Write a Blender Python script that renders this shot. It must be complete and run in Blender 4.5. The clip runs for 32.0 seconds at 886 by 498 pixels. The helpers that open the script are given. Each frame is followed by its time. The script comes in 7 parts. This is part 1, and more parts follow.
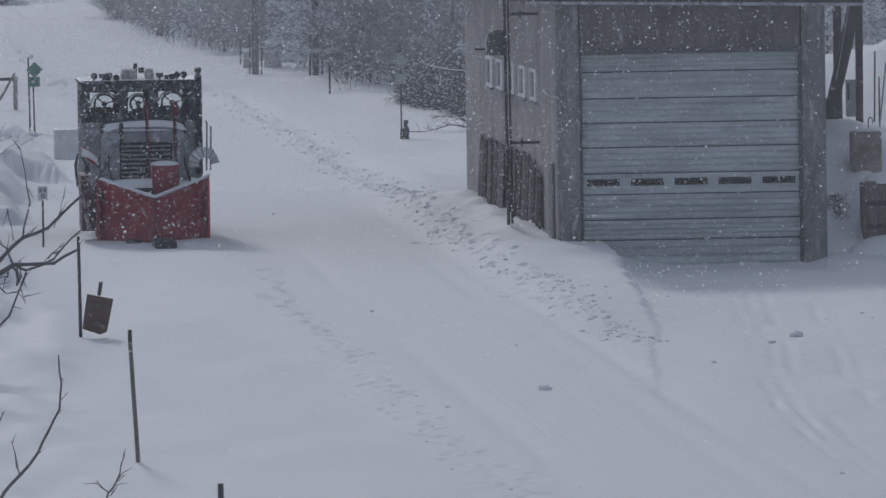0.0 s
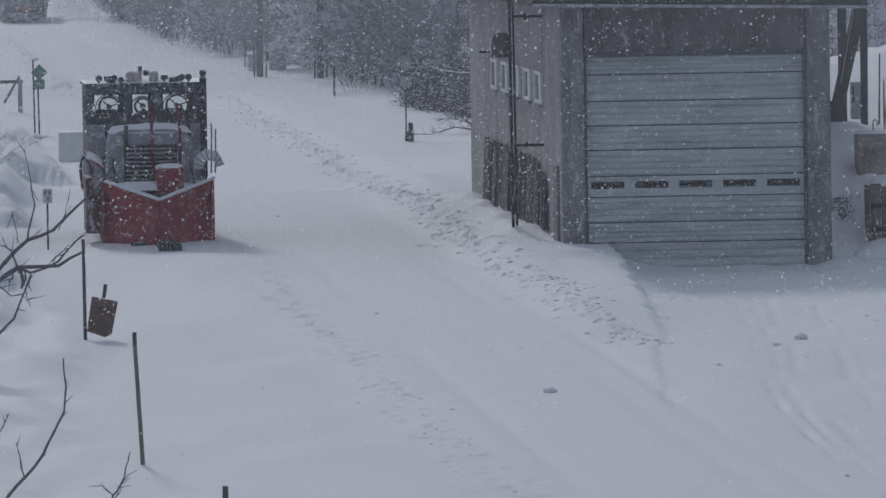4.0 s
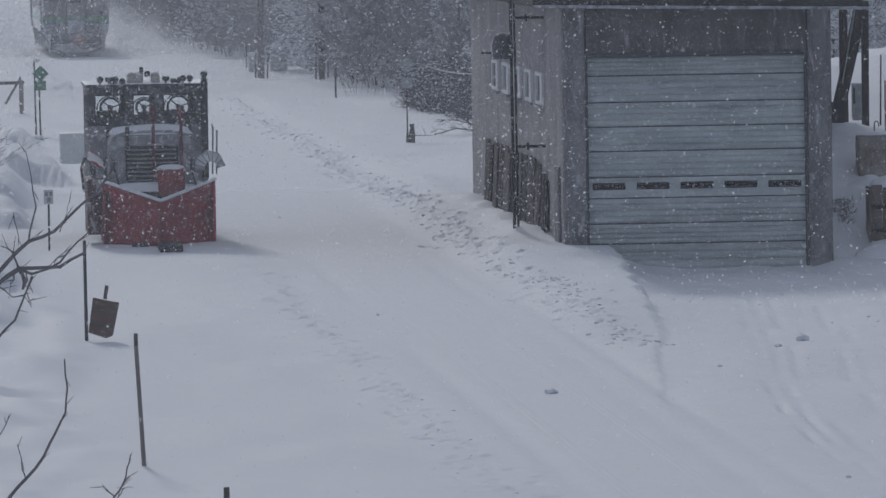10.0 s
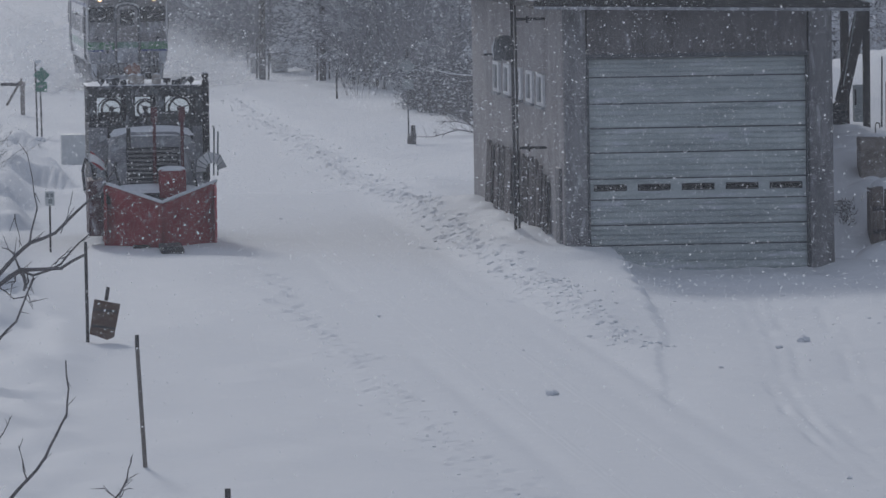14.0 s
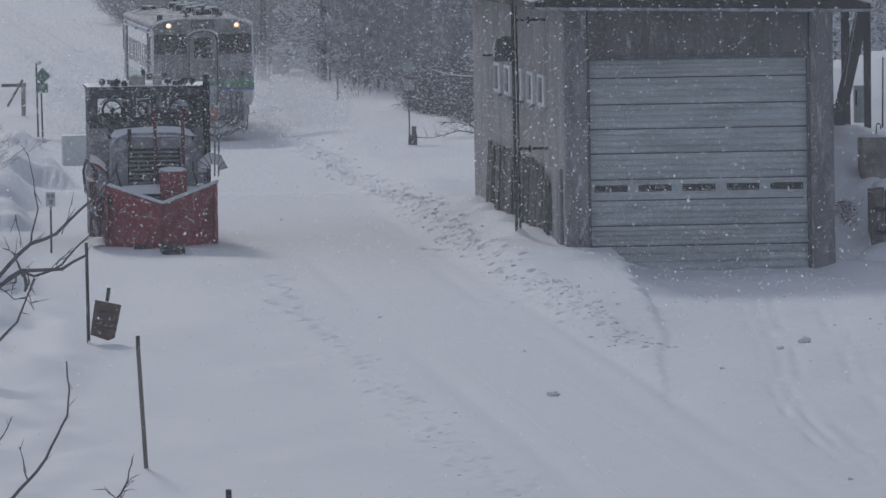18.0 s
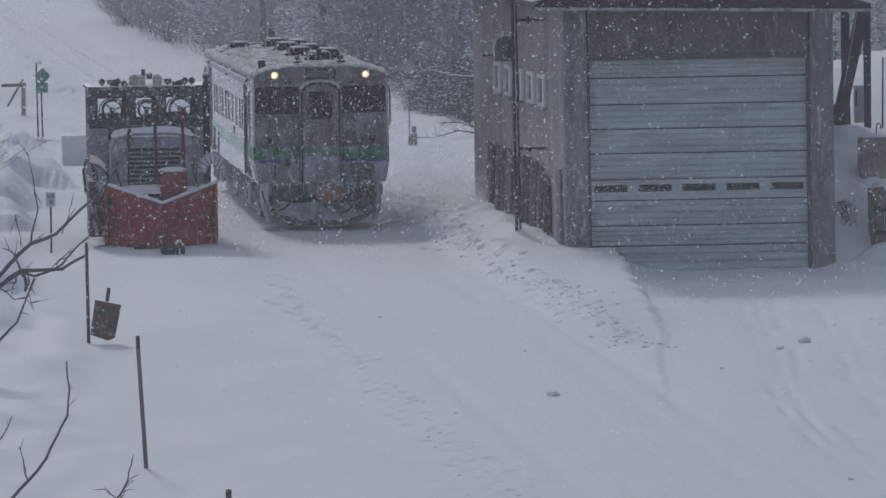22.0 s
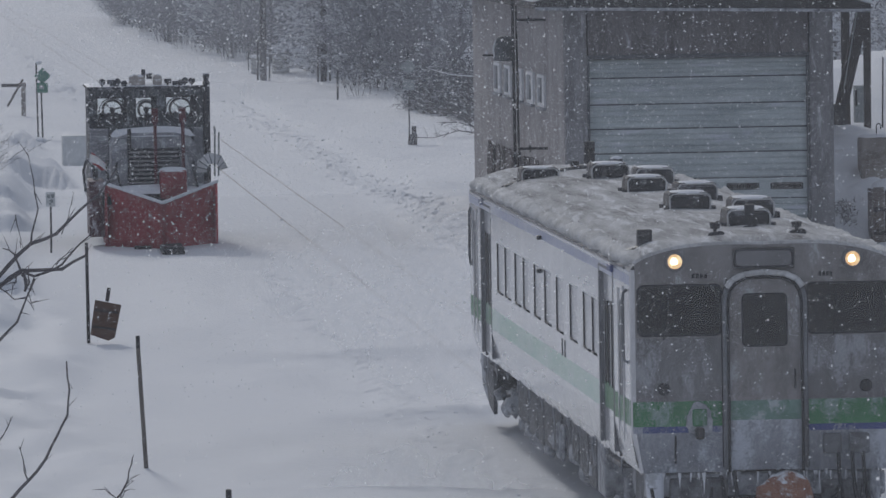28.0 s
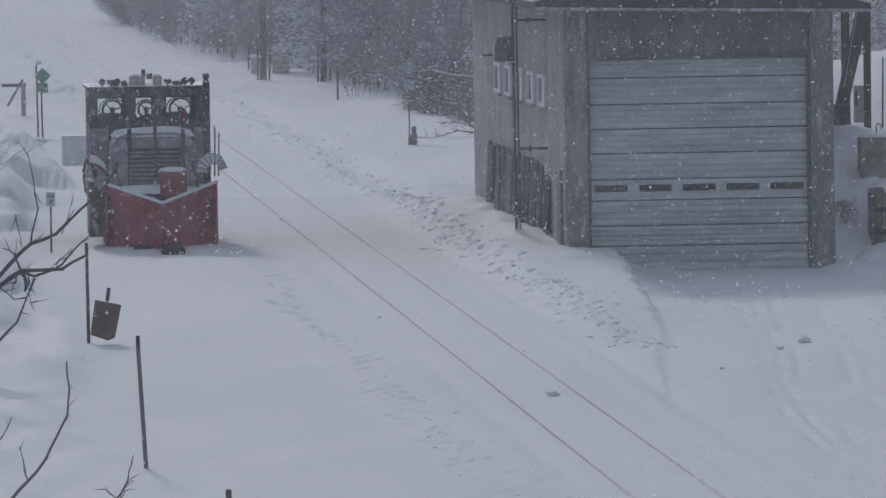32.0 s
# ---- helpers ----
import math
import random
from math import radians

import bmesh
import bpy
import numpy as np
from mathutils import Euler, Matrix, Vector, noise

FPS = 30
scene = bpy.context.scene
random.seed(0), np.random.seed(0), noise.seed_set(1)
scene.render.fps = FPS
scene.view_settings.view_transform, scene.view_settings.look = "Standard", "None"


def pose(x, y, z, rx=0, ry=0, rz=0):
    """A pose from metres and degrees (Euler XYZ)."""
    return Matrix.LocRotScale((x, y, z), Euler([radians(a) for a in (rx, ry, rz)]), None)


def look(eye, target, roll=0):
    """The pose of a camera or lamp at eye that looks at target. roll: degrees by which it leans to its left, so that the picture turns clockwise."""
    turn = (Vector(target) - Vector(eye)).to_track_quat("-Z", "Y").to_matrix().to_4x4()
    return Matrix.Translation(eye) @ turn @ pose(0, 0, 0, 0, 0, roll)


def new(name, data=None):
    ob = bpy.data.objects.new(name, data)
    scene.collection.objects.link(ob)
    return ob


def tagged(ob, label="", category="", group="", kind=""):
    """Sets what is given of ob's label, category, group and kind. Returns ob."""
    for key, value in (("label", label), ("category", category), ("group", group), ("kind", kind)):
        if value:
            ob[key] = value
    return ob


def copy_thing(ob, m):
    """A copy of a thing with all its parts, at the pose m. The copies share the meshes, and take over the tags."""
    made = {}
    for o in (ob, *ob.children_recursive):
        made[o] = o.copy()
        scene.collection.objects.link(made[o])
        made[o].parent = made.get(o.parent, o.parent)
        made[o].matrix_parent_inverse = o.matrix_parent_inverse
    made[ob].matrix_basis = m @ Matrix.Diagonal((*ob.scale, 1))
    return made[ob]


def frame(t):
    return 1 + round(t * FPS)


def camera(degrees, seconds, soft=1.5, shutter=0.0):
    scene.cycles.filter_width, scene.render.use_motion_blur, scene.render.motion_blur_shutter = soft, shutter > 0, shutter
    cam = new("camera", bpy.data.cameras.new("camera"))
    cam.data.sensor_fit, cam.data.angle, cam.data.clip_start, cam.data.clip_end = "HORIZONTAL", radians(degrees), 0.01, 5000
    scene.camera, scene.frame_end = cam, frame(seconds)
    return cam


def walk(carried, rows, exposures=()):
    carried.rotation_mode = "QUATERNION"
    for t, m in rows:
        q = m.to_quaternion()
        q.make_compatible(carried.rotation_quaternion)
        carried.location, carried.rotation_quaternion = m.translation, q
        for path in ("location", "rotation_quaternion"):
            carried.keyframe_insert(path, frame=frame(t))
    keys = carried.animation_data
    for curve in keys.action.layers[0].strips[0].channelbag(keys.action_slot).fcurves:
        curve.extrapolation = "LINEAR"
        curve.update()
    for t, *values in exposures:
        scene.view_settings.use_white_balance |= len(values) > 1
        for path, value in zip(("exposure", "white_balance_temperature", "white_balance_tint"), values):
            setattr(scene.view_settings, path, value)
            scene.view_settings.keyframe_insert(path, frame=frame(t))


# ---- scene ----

# ================= camera and its way =================
LENS = 6.5327
EYE = (-9.6705, 0.0, 7.5133)
YAW, TILT, LEAN = 0.074387, 0.048416, -0.89
FOC = 13737.4


def aim(du, dv):
    """The camera's pose when it is nudged by small angles from its rest."""
    ya, ti = YAW + du / FOC, TILT + dv / FOC
    way = Vector((math.sin(ya) * math.cos(ti), math.cos(ya) * math.cos(ti), -math.sin(ti)))
    return look(EYE, Vector(EYE) + way * 100, LEAN)


cam = camera(LENS, 32.0, 1.5)
NUDGES = [(0.0, 14, 10.8), (0.5, 13.3, 10.6), (2.5, 13.0, 10.4), (2.8, 9.0, 9.6), (3.0, 8.2, 9.2), (3.5, 6.9, 7.4),
          (4.5, 5.0, 5.5), (5.5, 4.1, 4.3), (7.0, 3.6, 4.1), (13.0, 3.5, 4.0), (13.5, 1.9, 2.7), (14.0, 1.5, 1.5),
          (14.5, 0, 0), (15.5, 0, 0), (29.0, 0, 0), (32.0, 0, 0)]
walk(cam, [(t, aim(a, b)) for t, a, b in NUDGES],
     [(0, 0.0, 6500, 10), (25.5, 0.0, 6500, 10), (28, 0.0, 6610, 10), (31, 0.03, 6610, 10), (32, 0.01, 6530, 10)])

# ================= light =================
world = bpy.data.worlds.new("overcast_sky")
scene.world = world
world.use_nodes = True
wn, wl = world.node_tree.nodes, world.node_tree.links
for n in list(wn):
    wn.remove(n)
sky = wn.new("ShaderNodeTexSky")
sky.sky_type = 'NISHITA'
sky.sun_disc = False
sky.sun_elevation, sky.sun_rotation = radians(26), radians(-7)
sky.dust_density, sky.air_density, sky.ozone_density = 3.0, 1.0, 1.0
cloud = wn.new("ShaderNodeMixRGB")
cloud.inputs[0].default_value = 0.82
cloud.inputs[2].default_value = (4.0, 4.55, 5.8, 1)
bg = wn.new("ShaderNodeBackground")
bg.inputs[1].default_value = 0.061
wo = wn.new("ShaderNodeOutputWorld")
wl.new(sky.outputs[0], cloud.inputs[1])
wl.new(cloud.outputs[0], bg.inputs[0])
wl.new(bg.outputs[0], wo.inputs[0])
sun_data = bpy.data.lights.new("sun", 'SUN')
sun_data.energy, sun_data.angle, sun_data.color = 0.78, radians(7), (0.97, 0.98, 1.0)
sun = new("sun", sun_data)
sun.matrix_world = look((-13, 100, 50), (0, 0, 0))

# ================= materials =================


def mat(name, color, rough=0.6, metal=0.0, vary=0.25, scale=4.0, bump=0.2, snow=0.0, second=None, stretch=(1, 1, 1), emit=0.0, each=0.0, rime=0.0, rime_scale=3.0, rime_tone=(0.6, 0.62, 0.67)):
    """A procedural surface: two scales of variation, relief, settled snow (0 to 1) on what faces up, and wind-blown rime (0 to 1) in ragged blotches."""
    m = bpy.data.materials.new(name)
    m.use_nodes = True
    nt = m.node_tree
    b = nt.nodes["Principled BSDF"]
    N, L = nt.nodes.new, nt.links.new
    co = N("ShaderNodeTexCoord")
    mp = N("ShaderNodeMapping")
    mp.inputs[3].default_value = stretch
    L(co.outputs["Object"], mp.inputs[0])
    n1 = N("ShaderNodeTexNoise")
    n1.inputs["Scale"].default_value, n1.inputs["Detail"].default_value = scale, 6
    n2 = N("ShaderNodeTexNoise")
    n2.inputs["Scale"].default_value, n2.inputs["Detail"].default_value = scale * 9, 4
    L(mp.outputs[0], n1.inputs[0]), L(mp.outputs[0], n2.inputs[0])
    add = N("ShaderNodeMath")
    add.operation = 'MULTIPLY_ADD'
    L(n2.outputs[0], add.inputs[0])
    add.inputs[1].default_value = 0.5
    L(n1.outputs[0], add.inputs[2])
    ramp = N("ShaderNodeMapRange")
    L(add.outputs[0], ramp.inputs[0])
    ramp.inputs[1].default_value, ramp.inputs[2].default_value = 0.45, 1.05
    mix = N("ShaderNodeMixRGB")
    c = color
    mix.inputs[1].default_value = (*[v * (1 - vary) for v in c], 1)
    mix.inputs[2].default_value = (*(second or [min(1, v * (1 + vary)) for v in c]), 1)
    L(ramp.outputs[0], mix.inputs[0])
    out = mix.outputs[0]
    if each:
        info = N("ShaderNodeObjectInfo")
        hsv = N("ShaderNodeHueSaturation")
        mr = N("ShaderNodeMapRange")
        mr.inputs[3].default_value, mr.inputs[4].default_value = 1 - each, 1 + each
        L(info.outputs["Random"], mr.inputs[0]), L(mr.outputs[0], hsv.inputs["Value"]), L(out, hsv.inputs["Color"])
        out = hsv.outputs[0]
    if rime:
        n4, n5, a4, r4, m4 = N("ShaderNodeTexNoise"), N("ShaderNodeTexNoise"), N("ShaderNodeMath"), N("ShaderNodeMapRange"), N("ShaderNodeMixRGB")
        n4.inputs["Scale"].default_value, n4.inputs["Detail"].default_value, n4.inputs["Roughness"].default_value = rime_scale, 7, 0.62
        n5.inputs["Scale"].default_value, n5.inputs["Detail"].default_value = rime_scale * 14, 2
        L(mp.outputs[0], n4.inputs[0]), L(co.outputs["Object"], n5.inputs[0])
        a4.operation = 'MULTIPLY_ADD'
        a4.inputs[1].default_value = 0.28
        L(n5.outputs[0], a4.inputs[0]), L(n4.outputs[0], a4.inputs[2])
        r4.inputs[1].default_value, r4.inputs[2].default_value = 0.76 - rime * 0.3, 0.85 - rime * 0.3
        r4.inputs[4].default_value = 0.9
        L(a4.outputs[0], r4.inputs[0]), L(r4.outputs[0], m4.inputs[0]), L(out, m4.inputs[1])
        m4.inputs[2].default_value = (*rime_tone, 1)
        out = m4.outputs[0]
    if snow:
        geo = N("ShaderNodeNewGeometry")
        sep = N("ShaderNodeSeparateXYZ")
        L(geo.outputs["Normal"], sep.inputs[0])
        n3 = N("ShaderNodeTexNoise")
        n3.inputs["Scale"].default_value, n3.inputs["Detail"].default_value = 7, 5
        L(co.outputs["Object"], n3.inputs[0])
        s1 = N("ShaderNodeMath")
        s1.operation = 'MULTIPLY_ADD'
        L(sep.outputs[2], s1.inputs[0])
        s1.inputs[1].default_value = 0.55
        L(n3.outputs[0], s1.inputs[2])
        mr = N("ShaderNodeMapRange")
        L(s1.outputs[0], mr.inputs[0])
        mr.inputs[1].default_value, mr.inputs[2].default_value = 0.98 - snow * 0.5, 1.12 - snow * 0.5
        m2 = N("ShaderNodeMixRGB")
        L(mr.outputs[0], m2.inputs[0]), L(out, m2.inputs[1])
        m2.inputs[2].default_value = (0.8, 0.82, 0.86, 1)
        out = m2.outputs[0]
    L(out, b.inputs["Base Color"])
    b.inputs["Roughness"].default_value, b.inputs["Metallic"].default_value = rough, metal
    if bump:
        bp = N("ShaderNodeBump")
        bp.inputs["Strength"].default_value, bp.inputs["Distance"].default_value = bump, 0.02
        L(add.outputs[0], bp.inputs["Height"]), L(bp.outputs[0], b.inputs["Normal"])
    if emit:
        b.inputs["Emission Strength"].default_value = emit
        L(out, b.inputs["Emission Color"])
    return m


def glass_mat(name, tint, gloss=0.03):
    m = bpy.data.materials.new(name)
    m.use_nodes = True
    nt = m.node_tree
    for n in list(nt.nodes):
        nt.nodes.remove(n)
    N, L = nt.nodes.new, nt.links.new
    o, mx, tr, gl, fr = N("ShaderNodeOutputMaterial"), N("ShaderNodeMixShader"), N("ShaderNodeBsdfTransparent"), N("ShaderNodeBsdfGlossy"), N("ShaderNodeFresnel")
    fr.inputs[0].default_value = 1.5
    tr.inputs[0].default_value, gl.inputs["Roughness"].default_value = (*tint, 1), gloss
    L(fr.outputs[0], mx.inputs[0]), L(tr.outputs[0], mx.inputs[1]), L(gl.outputs[0], mx.inputs[2]), L(mx.outputs[0], o.inputs[0])
    return m


def snow_mat(name, tone=0.8, bump=0.35):
    m = mat(name, (tone * 0.965, tone * 0.985, tone * 1.02), 0.75, 0, 0.03, 0.8, 0)
    nt = m.node_tree
    b = nt.nodes["Principled BSDF"]
    N, L = nt.nodes.new, nt.links.new
    co = N("ShaderNodeTexCoord")
    n1, n2, ad, bp = N("ShaderNodeTexNoise"), N("ShaderNodeTexNoise"), N("ShaderNodeMath"), N("ShaderNodeBump")
    n1.inputs["Scale"].default_value, n1.inputs["Detail"].default_value = 2.2, 7
    n2.inputs["Scale"].default_value, n2.inputs["Detail"].default_value = 26, 3
    ad.operation = 'MULTIPLY_ADD'
    ad.inputs[1].default_value = 0.12
    L(co.outputs["Object"], n1.inputs[0]), L(co.outputs["Object"], n2.inputs[0])
    L(n2.outputs[0], ad.inputs[0]), L(n1.outputs[0], ad.inputs[2]), L(ad.outputs[0], bp.inputs["Height"])
    bp.inputs["Strength"].default_value, bp.inputs["Distance"].default_value = bump, 0.06
    L(bp.outputs[0], b.inputs["Normal"])
    return m


SNOW = snow_mat("wind_packed_snow", 0.8, 0.55)
SNOW2 = snow_mat("loose_snow", 0.82, 0.5)
FLAKE = bpy.data.materials.new("snowflake_ice")
FLAKE.use_nodes = True
_nt = FLAKE.node_tree
_nt.nodes.remove(_nt.nodes["Principled BSDF"])
_d, _t, _m = _nt.nodes.new("ShaderNodeBsdfDiffuse"), _nt.nodes.new("ShaderNodeBsdfTranslucent"), _nt.nodes.new("ShaderNodeMixShader")
_m.inputs[0].default_value = 0.6
_d.inputs[0].default_value = _t.inputs[0].default_value = (0.96, 0.97, 0.98, 1)
_nt.links.new(_d.outputs[0], _m.inputs[1]), _nt.links.new(_t.outputs[0], _m.inputs[2])
_nt.links.new(_m.outputs[0], _nt.nodes["Material Output"].inputs[0])
RAIL = mat("rail_steel", (0.42, 0.37, 0.335), 0.9, 0.0, 0.3, 1.5, 0.2, second=(0.64, 0.61, 0.59))
CONC = mat("weathered_concrete", (0.38, 0.35, 0.34), 0.85, 0, 0.3, 1.1, 0.35, second=(0.47, 0.445, 0.44), stretch=(1, 1, 0.5), rime=0.1, rime_scale=4, rime_tone=(0.55, 0.54, 0.54))
CONC_D = mat("dark_stained_cladding", (0.085, 0.078, 0.075), 0.75, 0, 0.35, 1.5, 0.45, second=(0.205, 0.19, 0.188), stretch=(1.6, 1, 0.35), rime=0.1, rime_scale=5, rime_tone=(0.36, 0.36, 0.38))
TRIM = mat("grey_steel_trim", (0.2, 0.195, 0.2), 0.6, 0.2, 0.25, 2, 0.2)
SHUTTER = mat("galvanised_shutter", (0.39, 0.445, 0.45), 0.55, 0.05, 0.25, 2.2, 0.3, second=(0.6, 0.65, 0.64), stretch=(0.35, 1, 2.5), each=0.07, rime=0.16, rime_scale=3.5)
SHUT_D = mat("shutter_seam", (0.1, 0.105, 0.11), 0.7, 0.1, 0.2, 3, 0.1)
DARKGLASS = glass_mat("dim_glass", (0.3, 0.31, 0.29))
GLASS = glass_mat("clear_glass", (0.92, 0.95, 0.95))
WHITEFRAME = mat("white_painted_frame", (0.8, 0.81, 0.82), 0.5, 0, 0.12, 6, 0.1)
DARK = mat("black_paint", (0.022, 0.022, 0.025), 0.55, 0.1, 0.4, 5, 0.25)
CABD = mat("rime_streaked_black", (0.022, 0.024, 0.025), 0.6, 0, 0.4, 3.5, 0.3, second=(0.12, 0.128, 0.135), stretch=(1, 1, 0.5), rime=0.2, rime_scale=4.5, rime_tone=(0.34, 0.36, 0.39))
DARKSN = mat("black_paint_snowed", (0.05, 0.05, 0.054), 0.6, 0.1, 0.4, 5, 0.25, snow=0.5, rime=0.25, rime_scale=6, rime_tone=(0.36, 0.37, 0.4))
IRON = mat("dark_iron", (0.05, 0.048, 0.048), 0.6, 0.4, 0.35, 6, 0.3)
RUST = mat("rusty_iron", (0.12, 0.07, 0.05), 0.8, 0.2, 0.4, 8, 0.4)
WOODD = mat("dark_wet_wood", (0.05, 0.043, 0.041), 0.8, 0, 0.35, 5, 0.5, stretch=(3, 3, 0.4), each=0.15)
WOODG = mat("grey_weathered_wood", (0.16, 0.14, 0.125), 0.85, 0, 0.3, 5, 0.5, stretch=(3, 3, 0.4), each=0.15)
WOODB = mat("brown_old_timber", (0.12, 0.095, 0.08), 0.85, 0, 0.35, 5, 0.5, second=(0.24, 0.2, 0.18), stretch=(3, 3, 0.4), each=0.2)
WOODM = mat("grey_brown_boards", (0.085, 0.073, 0.07), 0.85, 0, 0.35, 5, 0.5, second=(0.19, 0.17, 0.165), stretch=(3, 3, 0.4), each=0.25)
PIER = mat("stained_pier_render", (0.168, 0.166, 0.174), 0.8, 0, 0.35, 1.6, 0.5, second=(0.305, 0.297, 0.303), stretch=(1.5, 1.5, 0.45), rime=0.14, rime_scale=5, rime_tone=(0.46, 0.46, 0.48))
THICKET = mat("dark_thicket_twigs", (0.03, 0.03, 0.034), 0.9, 0, 0.35, 3.5, 0, second=(0.2, 0.2, 0.22))
UNLIT = mat("unlit_lamp_lens", (0.42, 0.43, 0.45), 0.3, 0.2, 0.2, 20, 0.2)
CABINETG = mat("pale_grey_cabinet_paint", (0.42, 0.42, 0.4), 0.6, 0.1, 0.2, 4, 0.1, second=(0.52, 0.52, 0.5))
VENT = mat("rime_edged_black", (0.02, 0.02, 0.022), 0.55, 0.1, 0.4, 5, 0.3, rime=0.22, rime_scale=5, rime_tone=(0.3, 0.31, 0.33))
TANK = mat("stained_concrete", (0.22, 0.185, 0.16), 0.85, 0, 0.3, 3, 0.4, second=(0.42, 0.38, 0.35))
RED = mat("worn_red_paint", (0.47, 0.028, 0.045), 0.5, 0.0, 0.3, 2.2, 0.2, second=(0.6, 0.085, 0.1), rime=0.1, rime_scale=5, rime_tone=(0.55, 0.3, 0.32))
REDD = mat("old_dark_red_paint", (0.26, 0.035, 0.042), 0.6, 0, 0.4, 4, 0.2)
DEEPRED = mat("dark_wine_red_paint", (0.1, 0.019, 0.026), 0.6, 0, 0.4, 4, 0.2)
WINGD = mat("blackish_red_paint", (0.035, 0.014, 0.016), 0.7, 0, 0.4, 4, 0.3, second=(0.13, 0.05, 0.055), stretch=(1, 1, 0.5), rime=0.3, rime_scale=4, rime_tone=(0.42, 0.4, 0.43))
GREY = mat("dull_grey_paint", (0.27, 0.275, 0.295), 0.55, 0.1, 0.35, 3, 0.25, snow=0.25, rime=0.28, rime_scale=3.5, rime_tone=(0.52, 0.54, 0.58))
BEIGE = mat("beige_lamp_housing", (0.46, 0.42, 0.38), 0.6, 0, 0.2, 8, 0.1, snow=0.45)
LENSGREY = mat("frosted_lamp_glass", (0.42, 0.44, 0.46), 0.3, 0, 0.15, 8, 0.1)
GREEN = mat("green_sign_enamel", (0.02, 0.17, 0.105), 0.5, 0, 0.2, 4, 0.1)
SIGNW = mat("white_sign_enamel", (0.62, 0.64, 0.64), 0.5, 0, 0.12, 4, 0.1)
SIGNG = mat("grey_sign_back", (0.3, 0.33, 0.33), 0.6, 0.3, 0.2, 6, 0.1)
BARK = mat("dark_bark", (0.085, 0.078, 0.079), 0.9, 0, 0.35, 9, 0.6, snow=0.45)
TWIG = mat("frosted_twigs", (0.035, 0.032, 0.035), 0.9, 0, 0.35, 3.5, 0, second=(0.36, 0.36, 0.39))
TWIG2 = mat("pale_frosted_twigs", (0.2, 0.193, 0.2), 0.9, 0, 0.35, 1.2, 0, second=(0.44, 0.44, 0.47))
BRANCH = mat("bare_branch_bark", (0.11, 0.1, 0.105), 0.85, 0, 0.3, 20, 0.4)
# the railcar
T_WHITE = mat("railcar_white_paint", (0.6, 0.59, 0.595), 0.1, 0, 0.12, 2.0, 0, second=(0.76, 0.755, 0.76), stretch=(1, 1, 0.4))
# the front's mottled grey is much darker than the sides' white
T_FRONT = mat("mottled_grey_front", (0.13, 0.122, 0.117), 0.5, 0, 0.3, 2.0, 0.25, second=(0.29, 0.285, 0.29), stretch=(1, 1, 0.45), rime=0.3, rime_scale=2.6, rime_tone=(0.37, 0.375, 0.395))
T_CROWN = mat("brown_grimed_crown", (0.175, 0.158, 0.15), 0.6, 0, 0.3, 4, 0.25, second=(0.35, 0.33, 0.32), stretch=(1, 1, 0.5), rime=0.14, rime_scale=4, rime_tone=(0.48, 0.49, 0.51))
T_GREEN = mat("railcar_green_stripe", (0.012, 0.165, 0.035), 0.45, 0, 0.3, 5, 0.2, second=(0.06, 0.26, 0.1), stretch=(1, 1, 0.5), rime=0.3, rime_scale=3, rime_tone=(0.26, 0.35, 0.32))
T_GREENP = mat("frosted_green_stripe", (0.34, 0.68, 0.46), 0.25, 0, 0.2, 0.6, 0, second=(0.62, 0.75, 0.69), stretch=(1, 0.6, 1))
T_DGREEN = mat("frost_streaked_green", (0.05, 0.2, 0.11), 0.6, 0, 0.3, 3, 0.2, second=(0.24, 0.36, 0.31), rime=0.3, rime_scale=5, rime_tone=(0.45, 0.49, 0.51))
T_CRUSTB = mat("snow_blown_panel", (0.2, 0.205, 0.225), 0.8, 0, 0.25, 3.0, 0.5, second=(0.46, 0.48, 0.52), stretch=(1, 1, 0.5), rime=0.4, rime_scale=2.6, rime_tone=(0.56, 0.59, 0.64))
T_BLUE = mat("railcar_blue_line", (0.04, 0.065, 0.22), 0.5, 0, 0.25, 2, 0.1, rime=0.45, rime_scale=3.0, rime_tone=(0.36, 0.38, 0.43))
T_BLUEP = mat("frosted_blue_line", (0.34, 0.4, 0.64), 0.4, 0, 0.2, 1.0, 0, second=(0.68, 0.69, 0.74), stretch=(1, 0.4, 1))
T_ROOF = mat("snow_crusted_roof", (0.15, 0.144, 0.138), 0.9, 0, 0.35, 5, 0, second=(0.7, 0.7, 0.7), stretch=(1, 0.1, 1), rime=0.26, rime_scale=7, rime_tone=(0.74, 0.745, 0.755))
T_CRUST = mat("old_snow_crust", (0.44, 0.43, 0.412), 0.85, 0, 0.3, 4, 0.45, second=(0.8, 0.797, 0.79), stretch=(1, 0.5, 1))
T_FROST = mat("snow_plastered_steel", (0.1, 0.1, 0.105), 0.8, 0, 0.5, 7, 0.8, second=(0.66, 0.68, 0.72))
T_PILOT = mat("caked_snow_on_black", (0.5, 0.51, 0.535), 0.85, 0, 0.5, 3.2, 0.9, second=(0.84, 0.86, 0.9), rime=0.5, rime_scale=3, rime_tone=(0.8, 0.82, 0.87))
T_UNDER = mat("snow_flecked_underframe", (0.018, 0.018, 0.02), 0.8, 0, 0.5, 9, 0.8, second=(0.26, 0.265, 0.28))
T_ORANGE = mat("orange_coupler_cover", (0.28, 0.085, 0.042), 0.75, 0, 0.3, 7, 0.9, second=(0.44, 0.23, 0.15), snow=0.2, rime=0.2, rime_scale=6, rime_tone=(0.55, 0.5, 0.47))
